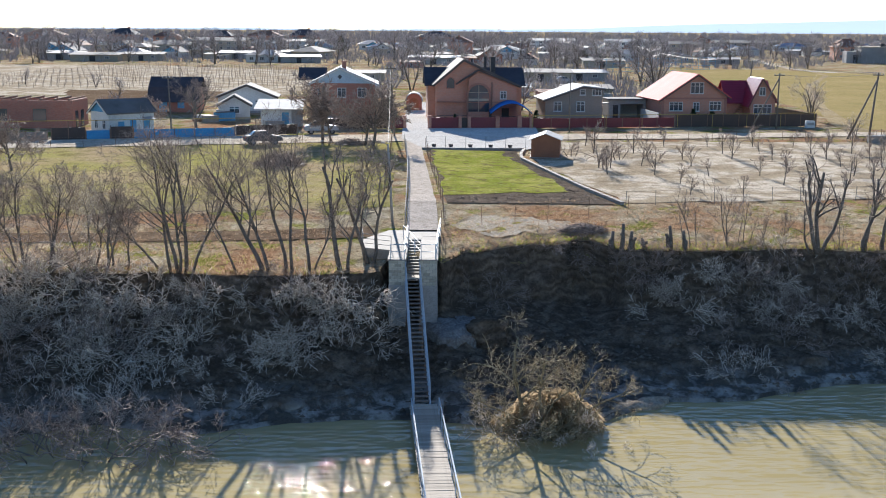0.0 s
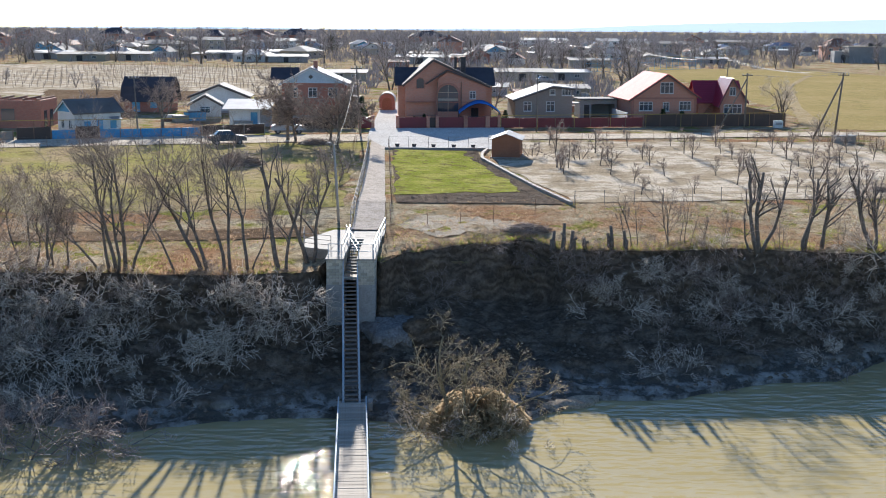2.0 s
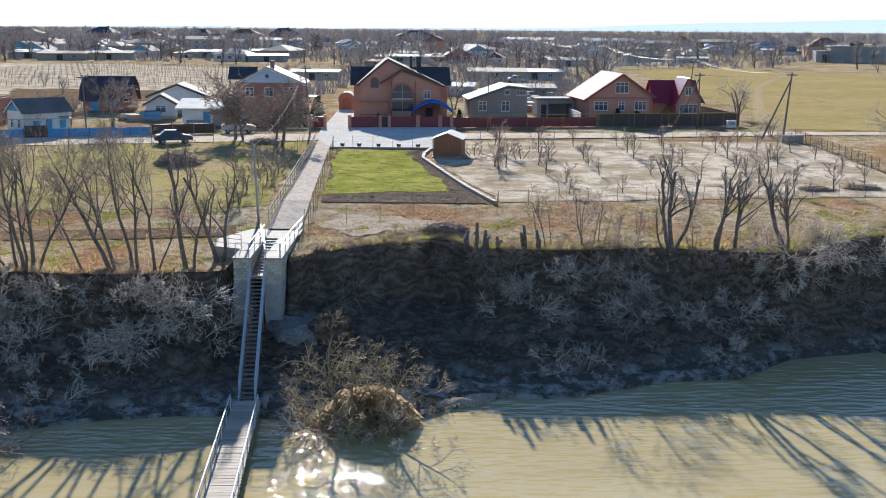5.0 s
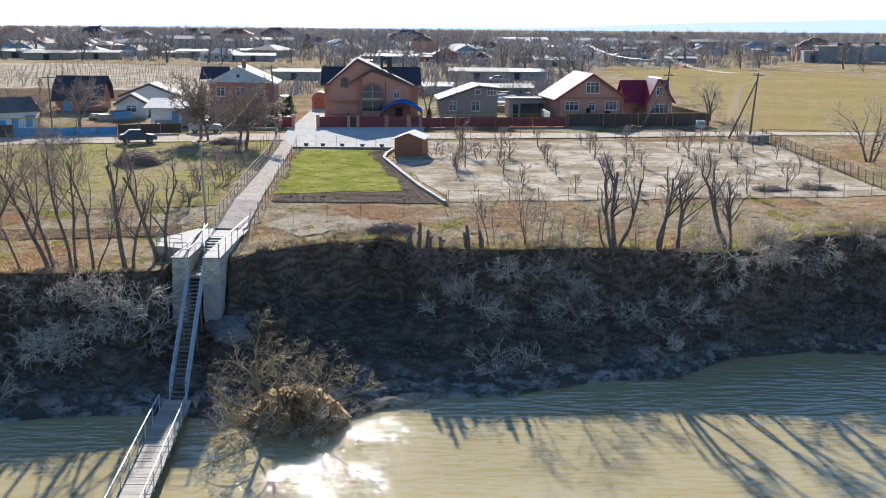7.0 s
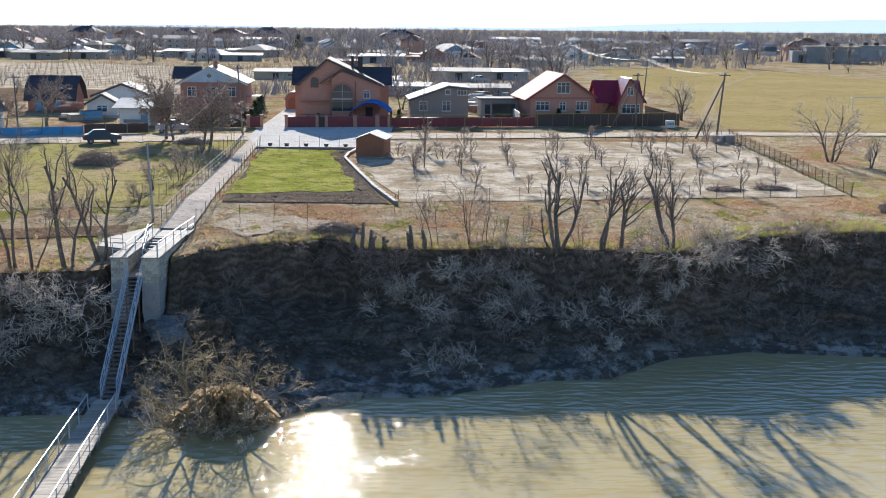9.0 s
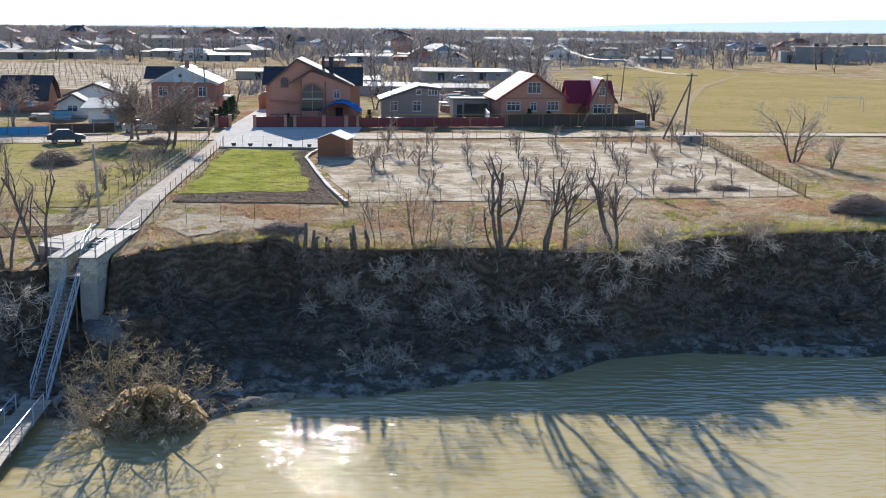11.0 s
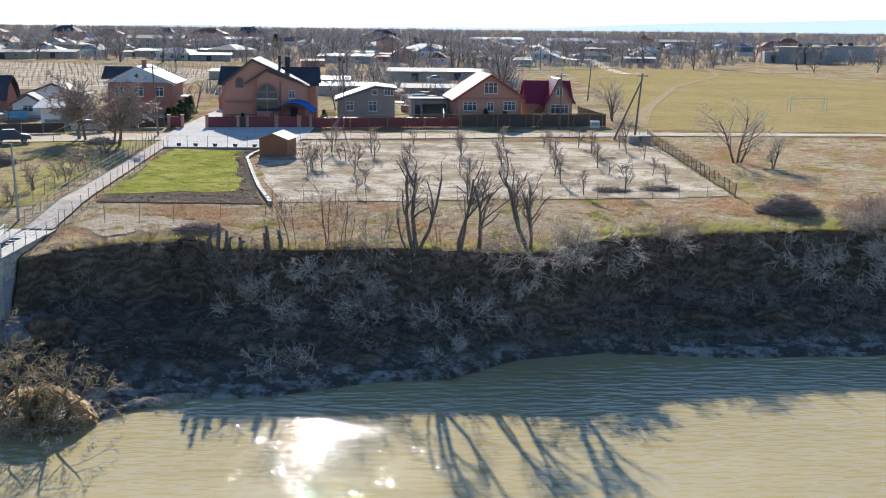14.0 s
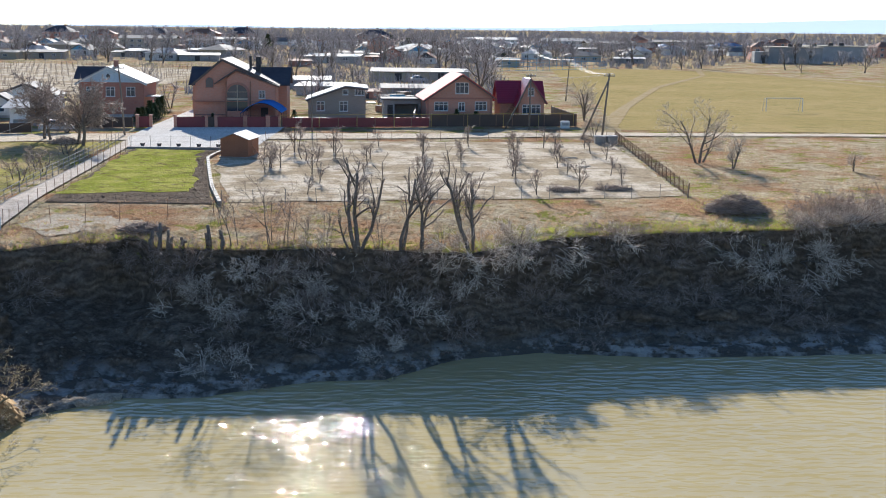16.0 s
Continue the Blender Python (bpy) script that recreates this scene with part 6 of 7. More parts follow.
for i in range(3):
    stems = [(0.2 * math.cos(a), 0.2 * math.sin(a), 1.5 * math.cos(a), 1.2 * math.sin(a) - 0.4, 0.7 + 0.5 * math.sin(a * 3 + i), 0.035) for a in (0.2 + i, 1.2 + i, 2.3 + i, 3.3 + i, 4.3 + i, 5.4 + i)]
    snags.append(tree_mesh(110 + i, stems, dict(SHRUB, kids=(6, 4, 4), thin=0.009), True, TWIG_MOSS if i else TWIG_PALE))
for i, (x, y, z, s) in enumerate(((3.1, 64.6, -7.3, 1.0), (4.2, 63.9, -7.3, 1.0), (5.5, 63.6, -7.3, 1.0), (6.8, 63.7, -7.3, 0.95), (7.9, 64.4, -7.3, 0.8), (3.4, 65.0, -6.7, 0.85))):
    plant("mound_shrub", snags[i % 3], x, y, "tangled leafless shrub on the flank of the river mound", "shrub", z, i * 61, s, "shrubs on the mound")
plant("fallen_branch", snags[0], 8.2, 61.8, "bare fallen branches in the shallow water", "branches", RIVER_Z - 0.3, 40, 0.8, "branches in the water", (30, 0))


def lump(x, y, z, sx, sy, sz, seed, label):
    """A slumped block of earth, rounded and furrowed."""
    sh = Shape()
    N, M = 26, 10
    for j in range(M + 1):
        for i in range(N):
            a, k = 2 * math.pi * i / N, j / M
            r = math.cos(k * math.pi / 2) ** 0.6
            q = Vector((sx * r * math.cos(a), sy * r * math.sin(a), sz * math.sin(k * math.pi / 2) - 0.4))
            q += Vector((math.cos(a), math.sin(a), 0.6)) * 0.3 * sz * noise.fractal((q.x * 1.1 + seed, q.y * 1.1, q.z * 1.1), 0.8, 2, 4)
            sh.v.append(tuple(q))
    for j in range(M):
        for i in range(N):
            sh.f.append((j * N + i, j * N + (i + 1) % N, (j + 1) * N + (i + 1) % N, (j + 1) * N + i))
    ob = tagged(new("earth_block", sh.raw("earth_block", GROUND)), label, "earth block")
    ob.location = (x, y, z)


for i, (x, y, s, sx, sy, sz) in enumerate(((3.2, 74.2, 1.3, 1.6, 1.4, 1.7), (1.6, 71.0, 1.6, 0.9, 0.8, 0.9), (12.2, 0, 1.85, 1.2, 0.6, 0.55), (17.5, 0, 1.8, 1.5, 0.8, 0.6), (23.5, 0, 1.7, 1.3, 0.9, 0.8), (33.0, 0, 1.6, 1.2, 0.8, 0.7), (37.0, 0, 1.5, 1.4, 0.8, 0.7), (41.5, 0, 1.4, 1.6, 0.8, 0.7), (47.0, 0, 1.4, 1.5, 0.9, 0.8), (53.0, 0, 1.4, 1.6, 0.9, 0.8), (-9.0, 0, 1.8, 1.2, 0.8, 0.6), (-15.0, 0, 1.8, 1.4, 0.9, 0.6))):
    by_, bz_ = bank(x, s)
    lump(x, by_, bz_, sx, sy, sz, i * 3.7, "slumped block of loam at the foot of the cliff")


SAND = patch_mat("pale_river_sand", (0.50, 0.42, 0.32), (0.40, 0.33, 0.25), (0.30, 0.25, 0.19), 0.6, 1.5, 7, 0.08)
SPILL = patch_mat("grey_concrete_spill", (0.33, 0.31, 0.29), (0.26, 0.245, 0.23), (0.19, 0.175, 0.16), 0.6, 1.6, 7, 0.1)


def shoal(name, x, y, z, sx, sy, sz, seed, rot, material, label, category):
    """A low ragged bank, steep towards the water and cut in small steps."""
    sh = Shape()
    N, M = 48, 12
    for j in range(M + 1):
        for i in range(N):
            a, k = 2 * math.pi * i / N, j / M
            r = (1 - k ** 3) ** 0.8 * (1 + 0.35 * noise.fractal((math.cos(a) * 1.4 + seed, math.sin(a) * 1.4, 1.0), 0.8, 2, 4))
            h = sz * (min(k * 3, 1) * 0.55 + 0.45 * k) + 0.25 * sz * noise.noise((r * math.cos(a) * sx * 1.3, r * math.sin(a) * sy * 1.3, seed))
            sh.v.append((sx * r * math.cos(a), sy * r * math.sin(a), h - 0.15))
    for j in range(M):
        for i in range(N):
            sh.f.append((j * N + i, j * N + (i + 1) % N, (j + 1) * N + (i + 1) % N, (j + 1) * N + i))
    ob = tagged(new(name, sh.raw(name, material)), label, category)
    ob.matrix_basis = pose(x, y, z, 0, 0, rot)


shoal("sand_spit", 11.4, 69.9, RIVER_Z, 2.3, 0.75, 0.55, 2.0, 22, SAND, "pale sand spit with a cut edge at the shore", "sand")
shoal("sand_spit", 9.2, 68.4, RIVER_Z, 1.3, 0.6, 0.4, 5.0, 40, SAND, "pale sand spit with a cut edge beside the mound", "sand")
shoal("rubble_slope", 0.9, 79.0, -5.9, 1.9, 2.6, 1.3, 7.0, 0, SPILL, "grey slope of spilled concrete and rubble beside the pier", "rubble")


def brush_heap(x, y, r, hgt, count, seed, label):
    rng = random.Random(seed)
    sh = Shape()
    for i in range(count):
        a, k = rng.uniform(0, 6.28), rng.random() ** 0.5
        px, py = r * k * math.cos(a), 0.7 * r * k * math.sin(a)
        z = rng.random() * hgt * (1 - k * k) + 0.04
        d = Vector((rng.gauss(0, 1), rng.gauss(0, 0.6), rng.gauss(0, 0.22))).normalized() * rng.uniform(0.5, 1.2)
        c = Vector((px, py, z))
        sh.tube([c - d * 0.6, c + Vector((0, 0, 0.06)), c + d * 0.6], [0.022, 0.018, 0.007], 3)
    ob = tagged(new("brushwood_heap", sh.raw("brushwood_heap", TWIG)), label, "brushwood heap", kind="stuff")
    ob.location = (x, y, land(x, y))


brush_heap(57.2, 100.6, 2.6, 1.5, 1300, 1, "rounded pile of cut brushwood in the grass")
brush_heap(-16.2, 123.5, 2.3, 1.6, 900, 2, "rounded dark pile of cut brushwood in the meadow")
brush_heap(-10.5, 143.2, 1.9, 0.7, 500, 3, "low heap of cut branches by the road")
brush_heap(10.4, 91.0, 1.7, 0.5, 500, 4, "dark heap of cut branches at the cliff edge")
brush_heap(44.0, 110.6, 1.6, 0.35, 260, 5, "low grey heap of prunings in the orchard")
brush_heap(48.6, 112.0, 1.6, 0.35, 260, 6, "low grey heap of prunings in the orchard")

# dry grass
def tufts(name, material, count, seed, where, size, label):
    rng = random.Random(seed)
    sh = Shape()
    made = 0
    while made < count:
        x, y = where(rng)
        if x is None:
            continue
        made += 1
        z = land(x, y) - 0.12
        hgt = size * rng.uniform(0.5, 1.3)
        for b in range(5):
            a = rng.uniform(0, 6.28)
            c, s = math.cos(a), math.sin(a)
            w, o = 0.035 * size, hgt * rng.uniform(0.1, 0.45)
            k = len(sh.v)
            sh.v += [(x - s * w, y + c * w, z), (x + s * w, y - c * w, z), (x + c * o + s * w * 0.4, y + s * o - c * w * 0.4, z + hgt * 0.8), (x + c * o * 1.5, y + s * o * 1.5, z + hgt)]
            sh.f += [(k, k + 1, k + 2, k + 3)]
    return tagged(new(name, sh.raw(name, material, False)), label, "grass", kind="stuff")


def strip(x0, x1, d0, d1):
    def pick(rng):
        x = rng.uniform(x0, x1)
        d = d0 + (d1 - d0) * rng.random() ** 1.3
        if -6.3 < x < 0.5 or noise.noise((x * 0.3, d * 0.4, 2)) < -0.3:
            return None, None
        return x, rim(x) + d
    return pick


def area(x0, x1, y0, y1, cut=-0.05):
    def pick(rng):
        x, y = rng.uniform(x0, x1), rng.uniform(y0, y1)
        if noise.noise((x * 0.12, y * 0.12, 5)) < cut:
            return None, None
        return x, y
    return pick


tufts("dry_grass", STRAW_RUST, 11000, 1, strip(-32, 70, -0.1, 13), 0.28, "tussocks of dry straw-coloured grass along the cliff top")
tufts("fresh_grass", STRAW_GREEN, 3600, 2, strip(34, 62, -0.1, 3.2), 0.22, "fresh green grass along the cliff edge")
tufts("fresh_grass", STRAW_GREEN, 1500, 13, area(54, 62, 96, 122, -0.25), 0.2, "fresh green grass beside the orchard fence")
tufts("fresh_grass", STRAW_GREEN, 1300, 14, strip(5, 34, 0.0, 2.2), 0.2, "fresh green grass along the cliff edge")
tufts("fresh_grass", STRAW_GREEN, 700, 3, strip(-30, 5, 0.0, 9), 0.25, "fresh green grass along the cliff edge")
tufts("dry_grass", STRAW_RUST, 7000, 4, area(57, 110, 100, 160, -0.3), 0.3, "tussocks of dry rust-coloured grass beside the field")
tufts("lawn_grass_blades", STRAW_GREEN, 5200, 5, area(-0.6, 8.0, 106, 136, -0.2), 0.16, "short fresh blades of the lawn")
tufts("dry_grass", STRAW, 2200, 6, area(-50, -6, 96, 138, 0.0), 0.25, "dry tussocks in the meadow")


def clods(name, count, seed, where, size, material, label):
    """Loose lumps of soil, each a small irregular eight-sided stone shape."""
    rng = random.Random(seed)
    sh = Shape()
    base = [(1, 0, 0), (0, 1, 0), (-1, 0, 0), (0, -1, 0), (0, 0, 0.9), (0, 0, -0.4)]
    tri = [(0, 1, 4), (1, 2, 4), (2, 3, 4), (3, 0, 4), (1, 0, 5), (2, 1, 5), (3, 2, 5), (0, 3, 5)]
    for i in range(count):
        x, y, z = where(rng)
        s = size * rng.uniform(0.4, 1.5)
        sh.add([(x + a * s * rng.uniform(0.7, 1.3), y + b * s * rng.uniform(0.7, 1.3), z + c * s * rng.uniform(0.6, 1.1)) for a, b, c in base], tri)
    return tagged(new(name, sh.raw(name, material, False)), label, "soil", kind="stuff")


def on_talus(rng):
    x = rng.uniform(-30, 62)
    y, z = bank(x, rng.uniform(1.0, 1.98))
    return x, y, z


clods("clods", 2600, 7, on_talus, 0.15, patch_mat("loam_clods", (0.17, 0.14, 0.11), (0.26, 0.215, 0.17), (0.12, 0.095, 0.075), 0.8, 2, 8), "fallen lumps of loam and stones on the river bank")


def on_tilled(rng):
    while True:
        x, y = rng.uniform(0.5, 13.5), rng.uniform(100, 137)
        right = 8.0 + (129.4 - y) * 0.2 if y < 129.4 else 8.0
        if x < right and (y < 104.3 or x > right - 2.4):
            return x, y, land(x, y) + 0.06


clods("clods", 800, 9, on_tilled, 0.065, TILLED, "dark clods of tilled soil round the lawn")

# evergreens by the drive
def conifer(seed, hgt, width):
    rng = random.Random(seed)
    wood, leaf = Shape(), Shape()
    wood.tube([(0, 0, -0.2), (0, 0, hgt * 0.95)], [0.09, 0.02], 6)
    for i in range(700):
        k = rng.random() ** 0.8
        a, r = rng.uniform(0, 6.28), width * (1 - k) * rng.uniform(0.55, 1.05) + 0.04
        c = Vector((r * math.cos(a), r * math.sin(a), hgt * (0.06 + 0.94 * k)))
        d = Vector((math.cos(a), math.sin(a), 0.5)) * rng.uniform(0.12, 0.28)
        s = Vector((-math.sin(a), math.cos(a), 0)) * 0.07
        n = len(leaf.v)
        leaf.v += [tuple(c - s), tuple(c + s), tuple(c + d + s * 0.3 + Vector((0, 0, 0.04))), tuple(c + d - s * 0.3)]
        leaf.f.append((n, n + 1, n + 2, n + 3))
    return wood.raw("trunk", BARK), leaf.raw("crown", EVERGREEN, False)


firs = [conifer(1, 2.4, 0.75), conifer(2, 1.8, 0.8)]
for i, (x, y, s) in enumerate(((-6.8, 166.5, 1.0), (-6.9, 169, 1.15), (-7.1, 172, 1.2), (-7.3, 175, 1.3), (-7.5, 178.5, 1.2), (-8.3, 170.5, 1.1), (-7.8, 183, 1.2), (0.2, 171.6, 0.5), (1.6, 171.5, 0.55), (4.3, 171.3, 0.5), (35.4, 177.2, 0.85), (38.2, 177.6, 0.95), (12.8, 172, 0.8))):
    plant("conifer", firs[i % 2], x, y, "dense dark evergreen conifer in a front garden", "conifer", None, i * 50, s, "garden conifers")


# ---- the village behind ----


def proto_gabled(wall, roof, gable, label):
    h = thing("village_house", pose(0, 0, 0), label, "house")
    part("wall", Shape().prism([(-4, 0), (4, 0), (4, 2.8), (0, 5.2), (-4, 2.8)], 0, 9, "xz"), wall, h)
    part("gable", Shape().prism([(-3.9, 2.85), (3.9, 2.85), (0, 5.15)], -0.08, -0.01, "xz"), gable, h)
    slab(h, (-4.5, 2.5), (0, 5.2), -0.5, 9.5, 0.16, roof), slab(h, (4.5, 2.5), (0, 5.2), -0.5, 9.5, 0.16, roof)
    for x in (-2.2, 2.2):
        window(h, x, 1.5, 1.2, 1.3, 0, 1, False, False)
    window(h, 0, 3.7, 0.8, 0.8, -0.08, 0, False, False)
    part("chimney", Shape().box(0.8, 1.3, 5, 5.5, 4.2, 5.9), BRICK_RED, h)
    return h


def proto_hip(wall, roof, label, hgt=3.0, top=2.2):
    h = thing("village_house", pose(0, 0, 0), label, "house")
    part("wall", Shape().box(-5, 5, 0, 8.5, 0, hgt), wall, h)
    sh = Shape().add([(-5.6, -0.6, hgt), (5.6, -0.6, hgt), (5.6, 9.1, hgt), (-5.6, 9.1, hgt), (-1.6, 4.25, hgt + top), (1.6, 4.25, hgt + top)], [(0, 1, 5, 4), (1, 2, 5), (2, 3, 4, 5), (3, 0, 4), (3, 2, 1, 0)])
    part("roof", sh, roof, h)
    rows = [1.6] if hgt < 4 else [1.6, 4.3]
    for z in rows:
        for x in (-3.2, 0, 3.2):
            window(h, x, z, 1.3, 1.4, 0, 1, False, False)
    part("chimney", Shape().box(1.4, 2.0, 4.6, 5.2, hgt + 1.2, hgt + top + 0.5), BRICK_RED, h)
    return h


def proto_low(wall, roof, label):
    h = thing("outbuilding", pose(0, 0, 0), label, "outbuilding")
    part("wall", Shape().box(-5, 5, 0, 5, 0, 2.4), wall, h)
    part("roof", Shape().prism([(-0.5, 2.3), (5.5, 3.0), (5.5, 3.12), (-0.5, 2.42)], -5.4, 5.4, "yz"), roof, h)
    part("door", Shape().box(-1, 0.2, -0.06, 0.01, 0, 2), BLACK_METAL, h)
    window(h, 2.6, 1.4, 1.0, 0.9, 0, 1, False, False)
    return h


def proto_long(wall, roof, label, hgt=5.8):
    h = thing("long_building", pose(0, 0, 0), label, "building")
    part("wall", Shape().box(-10, 10, 0, 9, 0, hgt), wall, h)
    part("roof", Shape().prism([(-0.5, hgt), (4.5, hgt + 1.7), (9.5, hgt), (4.5, hgt + 1.4)], -10.4, 10.4, "yz"), roof, h)
    for z in (1.6, 4.4):
        for i in range(7):
            window(h, -8.4 + i * 2.8, z, 1.3, 1.5, 0, 1, False, False)
    return h


def hall():
    h = thing("flat_roofed_hall", pose(0, 0, 0), "pale grey flat roofed hall beyond the field", "building")
    part("wall", Shape().box(-10, 10, 0, 12, 0, 6.2), RENDER_GREY, h)
    part("roof", Shape().box(-10.3, 10.3, -0.3, 12.3, 6.2, 6.6), RENDER_SAND, h)
    part("annex", Shape().box(-15, -10, 1, 9, 0, 4.6), RENDER_GREY, h)
    part("door", Shape().box(-12.6, -11, 0.9, 1.01, 0, 3.2), BLACK_METAL, h)
    for x in (-1.5, 2.0):
        part("vent", Shape().box(x - 0.8, x + 0.8, 3, 4.6, 6.6, 7.8, 0.05), BLACK_METAL, h)
    return h


protos = {
    "gable": [proto_gabled(LIMEWASH, ROOF_GREY, BLUE_PAINT, "whitewashed village house with a blue gable"), proto_gabled(LIMEWASH, ROOF_RUST, ROOF_DARK, "white village house with a dark gable"),
              proto_gabled(RENDER_SAND, ROOF_GREY, WHITE, "sand coloured village house with a white gable"), proto_gabled(BRICK_RED, ROOF_BROWN, BRICK_RED, "red brick village house with a brown roof")],
    "hip": [proto_hip(RENDER_SAND, ROOF_GREY, "village house with a grey hipped roof"), proto_hip(BRICK, ROOF_RUST, "two storey brick village house with a rusty hipped roof", 5.6, 2.6),
            proto_hip(LIMEWASH, ROOF_WHITE, "white village house with a pale hipped roof"), proto_hip(BRICK_RED, ROOF_DARK, "two storey village house with a dark hipped roof", 5.8, 3.2), proto_hip(PALE_BLUE, ROOF_BLUE, "village house with a blue hipped roof")],
    "low": [proto_low(RENDER_GREY, ROOF_WHITE, "low grey outbuilding with a pale sheet roof"), proto_low(RENDER_SAND, ROOF_GREY, "low outbuilding with a grey slate roof"), proto_low(BRICK_RED, ROOF_RUST, "low brick outbuilding with a rusty roof")],
    "long": [proto_long(RENDER_SAND, ROOF_GREY, "long two storey village building with a grey roof"), proto_long(LIMEWASH, ROOF_WHITE, "long white two storey village building"), proto_long(PALE_BLUE, ROOF_WHITE, "long pale blue two storey building")],
    "hall": [hall()],
}
BASE_W = {"gable": 8.0, "hip": 10.0, "low": 10.0, "long": 20.0, "hall": 20.0}
used = set()


def settle(kind, which, x, y, width, rot=0.0, tall=1.0):
    src = protos[kind][which % len(protos[kind])]
    s = width / BASE_W[kind]
    zs = min(max(s, 0.75), 1.0) * tall
    m = pose(x, y, land(x, y) - 0.05, 0, 0, rot) @ Matrix.Diagonal((s, min(max(s, 0.8), 1.4), zs, 1))
    if src.name in used:
        return copy_thing(src, m)
    used.add(src.name)
    src.matrix_basis = m
    return src


for i, (x, y, w) in enumerate(((-162, 519, 9.4), (-120, 478, 8.7), (-108, 499, 6.5), (-99, 512, 8.3), (-186, 625, 11), (-65, 650, 9), (-27, 560, 9), (17, 456, 8.3), (-148, 490, 8))):
    settle("gable", (0, 1, 0, 2, 1, 0, 2, 3, 0)[i], x, y, w, (-8, 10, -12, 6)[i % 4])
settle("gable", 3, 153, 689, 14, 70)
for i, (x, y, w) in enumerate(((-108, 452, 14.3), (-79, 483, 15.3), (-61, 516, 9.3), (24, 305, 9.7), (34.5, 315, 8.6), (-3, 433, 11.8), (-10, 396, 7.2), (54, 424, 9.6), (-122, 440, 11.6), (-140, 460, 10), (-50, 440, 9), (-20, 300, 8), (4, 262, 8), (11, 240, 7), (20, 232, 6.5), (27, 238, 7))):
    settle("low", (1, 0, 0, 1, 0, 0, 2, 1)[i % 8], x, y, w, (4, -5, 8, 0)[i % 4])
for i, (x, y, w) in enumerate(((-165, 750, 15), (-135, 760, 14), (-110, 770, 13), (-86, 780, 13), (-235, 740, 14), (-192, 750, 12), (-219, 690, 19), (-139, 640, 15), (-40, 700, 14), (24, 554, 13.8), (210, 760, 20), (4, 623, 13), (-5, 800, 16))):
    settle("hip", (1, 3, 1, 3, 1, 3, 0, 0, 2, 2, 4, 2, 3)[i], x, y, w, (5, -6, 0, 9)[i % 4], 1.1 if i < 6 else 1.0)
for i, (x, y, w) in enumerate(((-113, 640, 28), (112, 760, 30), (131, 700, 20), (-92, 670, 15), (-82, 720, 18), (190, 800, 34), (70, 850, 24))):
    settle("long", (0, 1, 0, 2, 1, 0, 1)[i], x, y, w, (3, -4, 6)[i % 3], 0.9)
settle("hall", 0, 176, 500, 21, -6)
settle("hall", 0, 205, 540, 24, -10)

rng = random.Random(77)
spots = []
tries = 0
while len(spots) < 150 and tries < 4000:
    tries += 1
    y = rng.uniform(430, 900)
    x = rng.uniform(-0.45 * y - 5, 0.50 * y + 30)
    if 50 < x and y < 470 or x > 0.33 * y and y < 560:
        continue
    if x < -18 and y < 440:
        continue
    if any(abs(x - a) < 14 and abs(y - b) < 16 for a, b in spots) or abs(x + 5) < 6 and y < 300:
        continue
    spots.append((x, y))
for i, (x, y) in enumerate(spots):
    kind = rng.choice(("gable", "gable", "hip", "hip", "low", "low"))
    settle(kind, rng.choice((0, 1, 2, 4, 0)), x, y, rng.uniform(0.7, 1.0) * BASE_W[kind], rng.choice((0, 0, 8, -10, 90, 80)) + rng.uniform(-5, 5))

# far bare trees, their twigs greyed as if by haze
far_trees = []
for i in range(5):
    spec = dict(levels=2, kids=(8, 7), first=(0.2, 0.15), angle=(38, 40), ratio=(0.62, 0.55), wander=0.1, rise=(0.02, 0.05, 0.03, 0), tip=0.35, slim=0.55, thin=0.035, segs=(4, 3, 1, 1, 1))
    far_trees.append(tree_mesh(200 + i, [(0, 0, rng.uniform(-0.5, 0.5), 0, 5.5, 0.2), (0.3, 0.2, rng.uniform(-1.5, 1.5), 0.4, 5.0, 0.16)], spec, twig=TWIG_HAZED))
spots = []
far_spots = []
for i in range(700):
    y = 225 + 720 * rng.random() ** 0.85
    x = rng.uniform(-0.45 * y - 5, 0.52 * y + 30)
    if 48 < x and y < 415 or (x > 0.30 * y and y < 480) or x < -18 and y < 415 or abs(x + 5) < 5 and y < 230:
        continue
    far_spots.append((y, x, rng.uniform(0, 360), rng.uniform(0.85, 1.65)))
far_spots.sort()
for i, (y, x, rot, s) in enumerate(far_spots[:240]):
    plant("village_tree", far_trees[i % 5], x, y, "bare winter tree among the village houses", "tree", None, rot, s, "village trees")
woods = Shape()
for i, (y, x, rot, s) in enumerate(far_spots[240:]):
    m = Matrix.Translation((x, y, land(x, y))) @ pose(0, 0, 0, 0, 0, rot) @ Matrix.Scale(s, 4)
    for me in far_trees[i % 5]:
        k = len(woods.v)
        woods.v.extend([tuple(m @ v.co) for v in me.vertices])
        woods.f.extend([tuple(k + j for j in p.vertices) for p in me.polygons])
tagged(new("far_woods", woods.raw("far_woods", TWIG_HAZED)), "bare winter trees in the far village", "woods", kind="stuff")
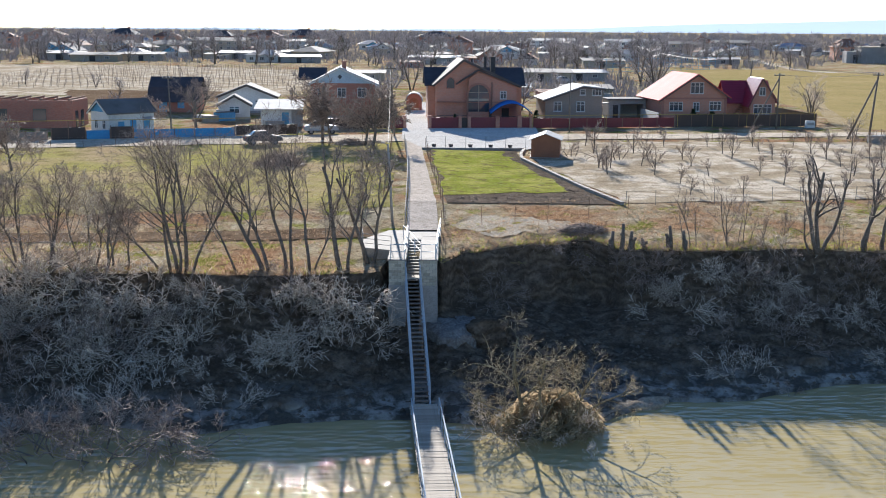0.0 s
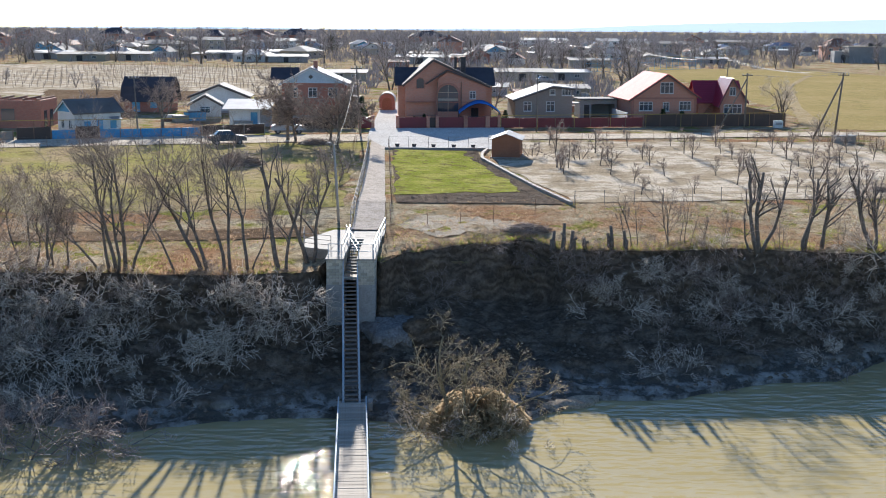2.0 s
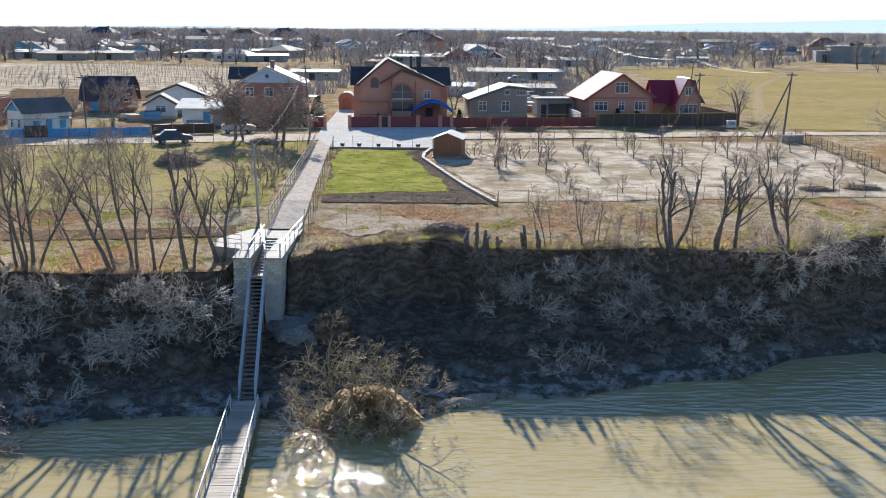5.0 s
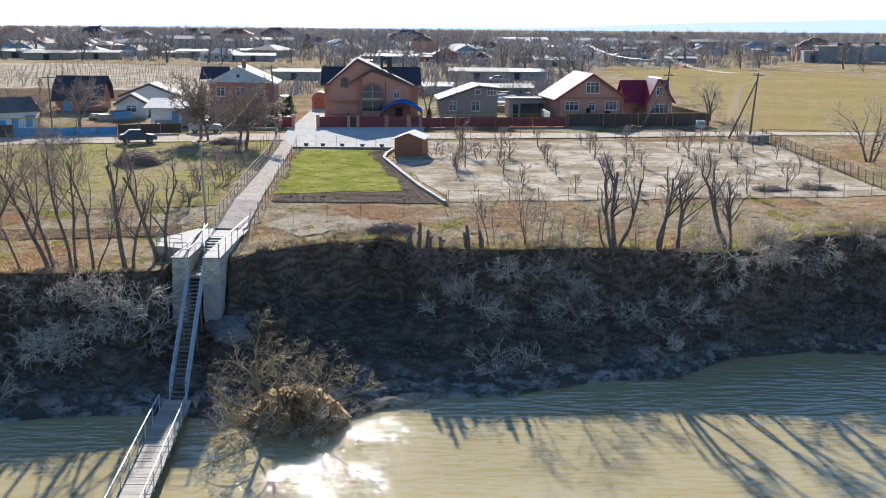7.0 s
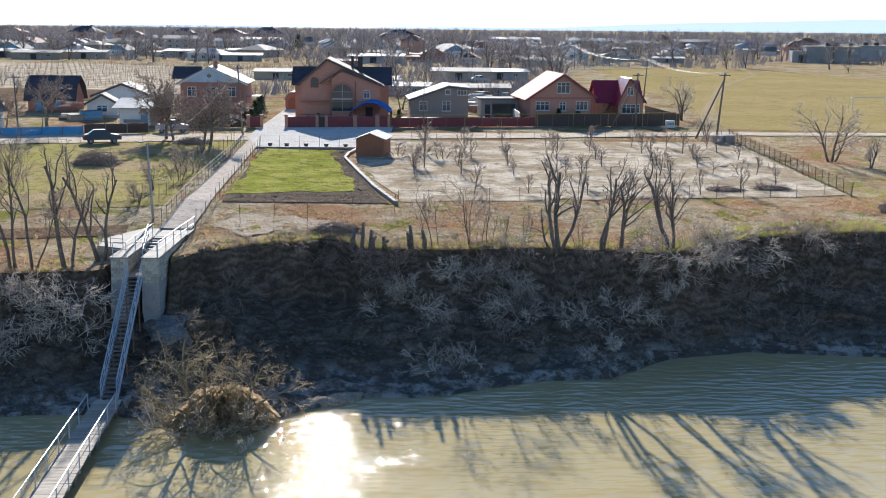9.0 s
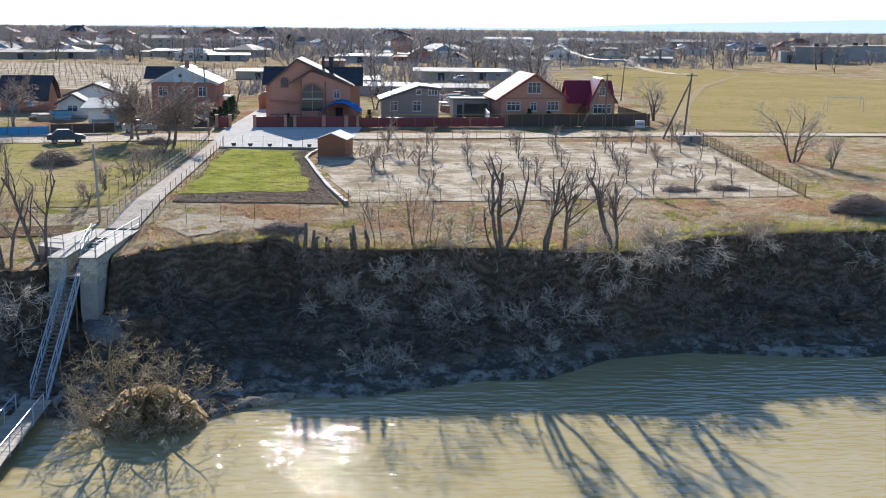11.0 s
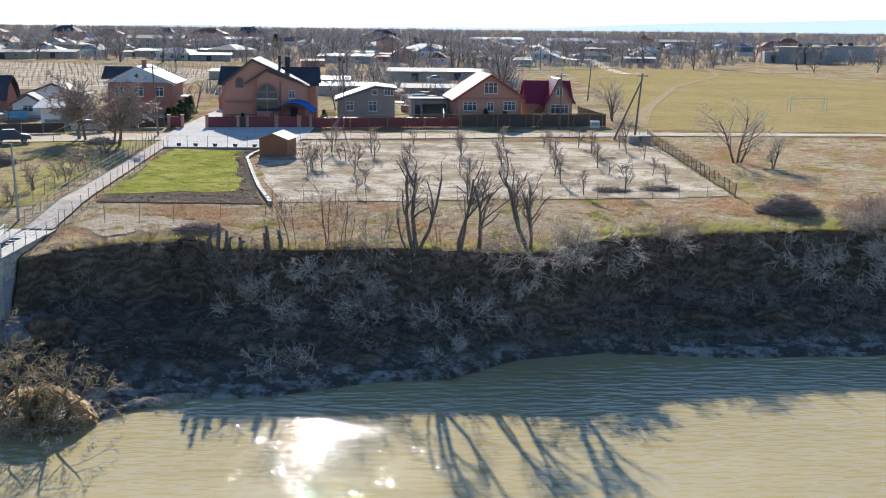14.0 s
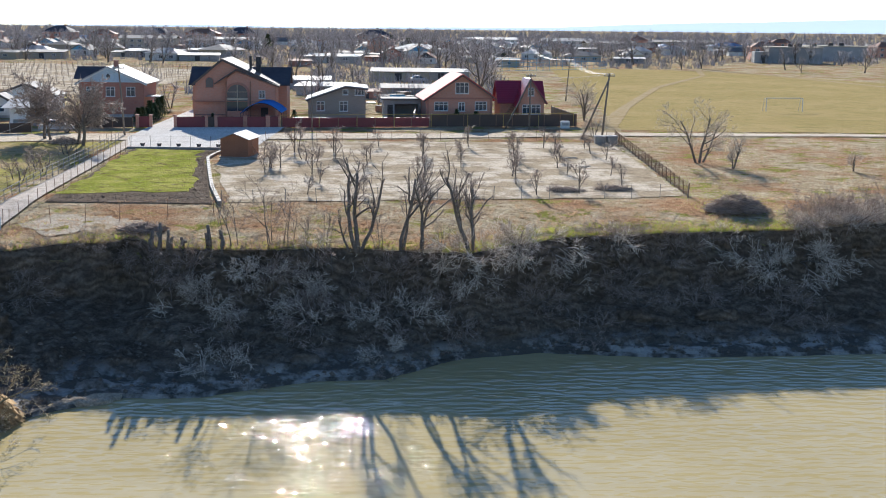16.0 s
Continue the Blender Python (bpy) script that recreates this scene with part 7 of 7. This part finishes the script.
for i, (x, y, s) in enumerate(((122.7, 425, 1.3), (100, 480, 1.2), (112, 470, 0.8), (150, 420, 1.0), (170, 400, 1.2), (196, 390, 1.3), (215, 410, 1.2), (185, 470, 1.0), (230, 380, 1.2), (148, 395, 0.8), (-14, 205, 0.8), (-17, 215, 0.9), (12.5, 200, 0.9), (20, 215, 0.8), (16, 250, 1.0), (23, 205, 0.6), (-60, 232, 0.5), (-72, 260, 0.5), (-90, 270, 0.5), (-46, 175, 0.6), (-24, 200, 0.5), (-12, 190, 0.6), (-10, 200, 0.7), (40, 206, 0.5), (36, 215, 0.6))):
    plant("bare_tree", far_trees[i % 5], x, y, "bare winter tree at the edge of the village", "tree", None, i * 40, s, "village trees")
for i, (x, y, s) in enumerate(((-52, 640, 3.2), (18, 690, 3.4), (8, 720, 3.0), (182, 520, 3.6), (188, 515, 3.0), (52, 470, 2.6), (-63, 640, 1.5), (58, 468, 2.0))):
    plant("conifer", firs[i % 2], x, y, "tall dark evergreen among the village houses", "conifer", None, i * 40, s, "village conifers")

# low scrub that fills the yards
def scrub(count, seed, where, size, name, label, material):
    rng = random.Random(seed)
    sh = Shape()
    for i in range(count):
        x, y = where(rng)
        z = land(x, y)
        for b in range(7):
            a, o = rng.uniform(0, 6.28), rng.uniform(0.3, 1.0) * size
            p = Vector((x + rng.uniform(-0.5, 0.5) * size, y + rng.uniform(-0.5, 0.5) * size, z))
            sh.tube([p, p + Vector((math.cos(a) * o * 0.6, math.sin(a) * o * 0.6, size * rng.uniform(0.6, 1.3)))], [0.05 * size, 0.015 * size], 3, False)
    return tagged(new(name, sh.raw(name, material)), label, "scrub", kind="stuff")


def village_floor(rng):
    while True:
        y = 235 + 700 * rng.random() ** 1.2
        x = rng.uniform(-0.45 * y, 0.52 * y + 30)
        if not (48 < x and y < 415 or (x > 0.30 * y and y < 480) or x < -18 and y < 430 or abs(x + 5) < 5):
            return x, y


scrub(3800, 21, village_floor, 2.2, "yard_scrub", "leafless scrub and hedges in the village yards", TWIG_HAZED)


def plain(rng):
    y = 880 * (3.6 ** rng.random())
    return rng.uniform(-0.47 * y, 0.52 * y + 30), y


# covers the strip below the horizon in the same haze-greyed colour
scrub(2600, 22, plain, 6.5, "far_scrub", "leafless woods and gardens on the far plain", TWIG_HAZED)

vines = Shape()
rng = random.Random(31)
for row in range(26):
    for i in range(34):
        x, y = -112 + row * 3.2 + i * 0.35 + rng.uniform(-0.3, 0.3), 255 + i * 4.2
        if y > 392 or x > -26 or x < -170 + 0.0 * y:
            continue
        z = land(x, y)
        vines.tube([(x, y, z), (x + rng.uniform(-0.2, 0.2), y + rng.uniform(-0.3, 0.3), z + 1.3)], [0.06, 0.03], 3, False)
        vines.tube([(x, y, z + 0.9), (x + 0.3, y + 2.0, z + 1.1)], [0.03, 0.02], 3, False)
tagged(new("vine_rows", vines.raw("vine_rows", TWIG)), "rows of bare pruned vines on pale soil", "vineyard", kind="stuff")

# court fence, yard clutter
court = thing("court_fence", pose(46, 372, land(46, 372), 0, 0, 42), "tall blue netting fence round a sports court", "fence")
for i in range(20):
    part("post", Shape().tube([(i * 3, 0, 0), (i * 3, 0, 4)], 0.06, 5), BLUE_PAINT, court)
for z in (0.2, 1.4, 2.6, 3.9):
    part("rail", Shape().tube([(0, 0, z), (57, 0, z)], 0.05, 4), BLUE_PAINT, court)
rng = random.Random(12)
for i in range(26):
    x, y = rng.uniform(-34, -17), rng.uniform(162, 205)
    if i > 15:
        x, y = rng.uniform(23, 31), rng.uniform(195, 235)
    b = thing("yard_box", pose(x, y, land(x, y), 0, 0, rng.uniform(0, 90)), "weathered crate among yard clutter", "crate", "yard clutter")
    w, d, hh = rng.uniform(0.4, 1.4), rng.uniform(0.4, 1.0), rng.uniform(0.4, 1.2)
    part("body", Shape().box(-w, w, -d, d, 0, hh, 0.03), (RUST, RENDER_GREY, WHITE, BLUE_PAINT, PLANK)[i % 5], b)
    part("lid", Shape().box(-w - 0.05, w + 0.05, -d - 0.05, d + 0.05, hh, hh + 0.06), (PLANK, ROOF_GREY, RUST)[i % 3], b)

# distant hills, a hazy backdrop
hill = Shape()
n = 80
for i in range(n + 1):
    k = i / n
    x = -2600 + 6400 * k
    top = 6 + 10 * max(0, math.sin((k - 0.35) * 5)) + 130 * max(0, k - 0.47) ** 0.8 + 7 * noise.noise((k * 9, 1, 0)) + 2.5 * noise.noise((k * 40, 4, 0))
    hill.v += [(x, 4300, -20), (x, 4300, max(2, top)), (x, 4450, -20)]
for i in range(n):
    a = i * 3
    hill.f += [(a, a + 3, a + 4, a + 1), (a + 1, a + 4, a + 5, a + 2)]
HAZE = bpy.data.materials.new("hazy_glowing_hills")
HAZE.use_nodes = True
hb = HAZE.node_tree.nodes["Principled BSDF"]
# haze is put in as a pale blue base and a glow
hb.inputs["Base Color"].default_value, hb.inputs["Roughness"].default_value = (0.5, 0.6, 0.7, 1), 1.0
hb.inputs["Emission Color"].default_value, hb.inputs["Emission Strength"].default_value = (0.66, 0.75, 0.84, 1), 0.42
tagged(new("backdrop", hill.raw("backdrop", HAZE)), "hills on the horizon, pale blue with painted haze", "hills", kind="structure")
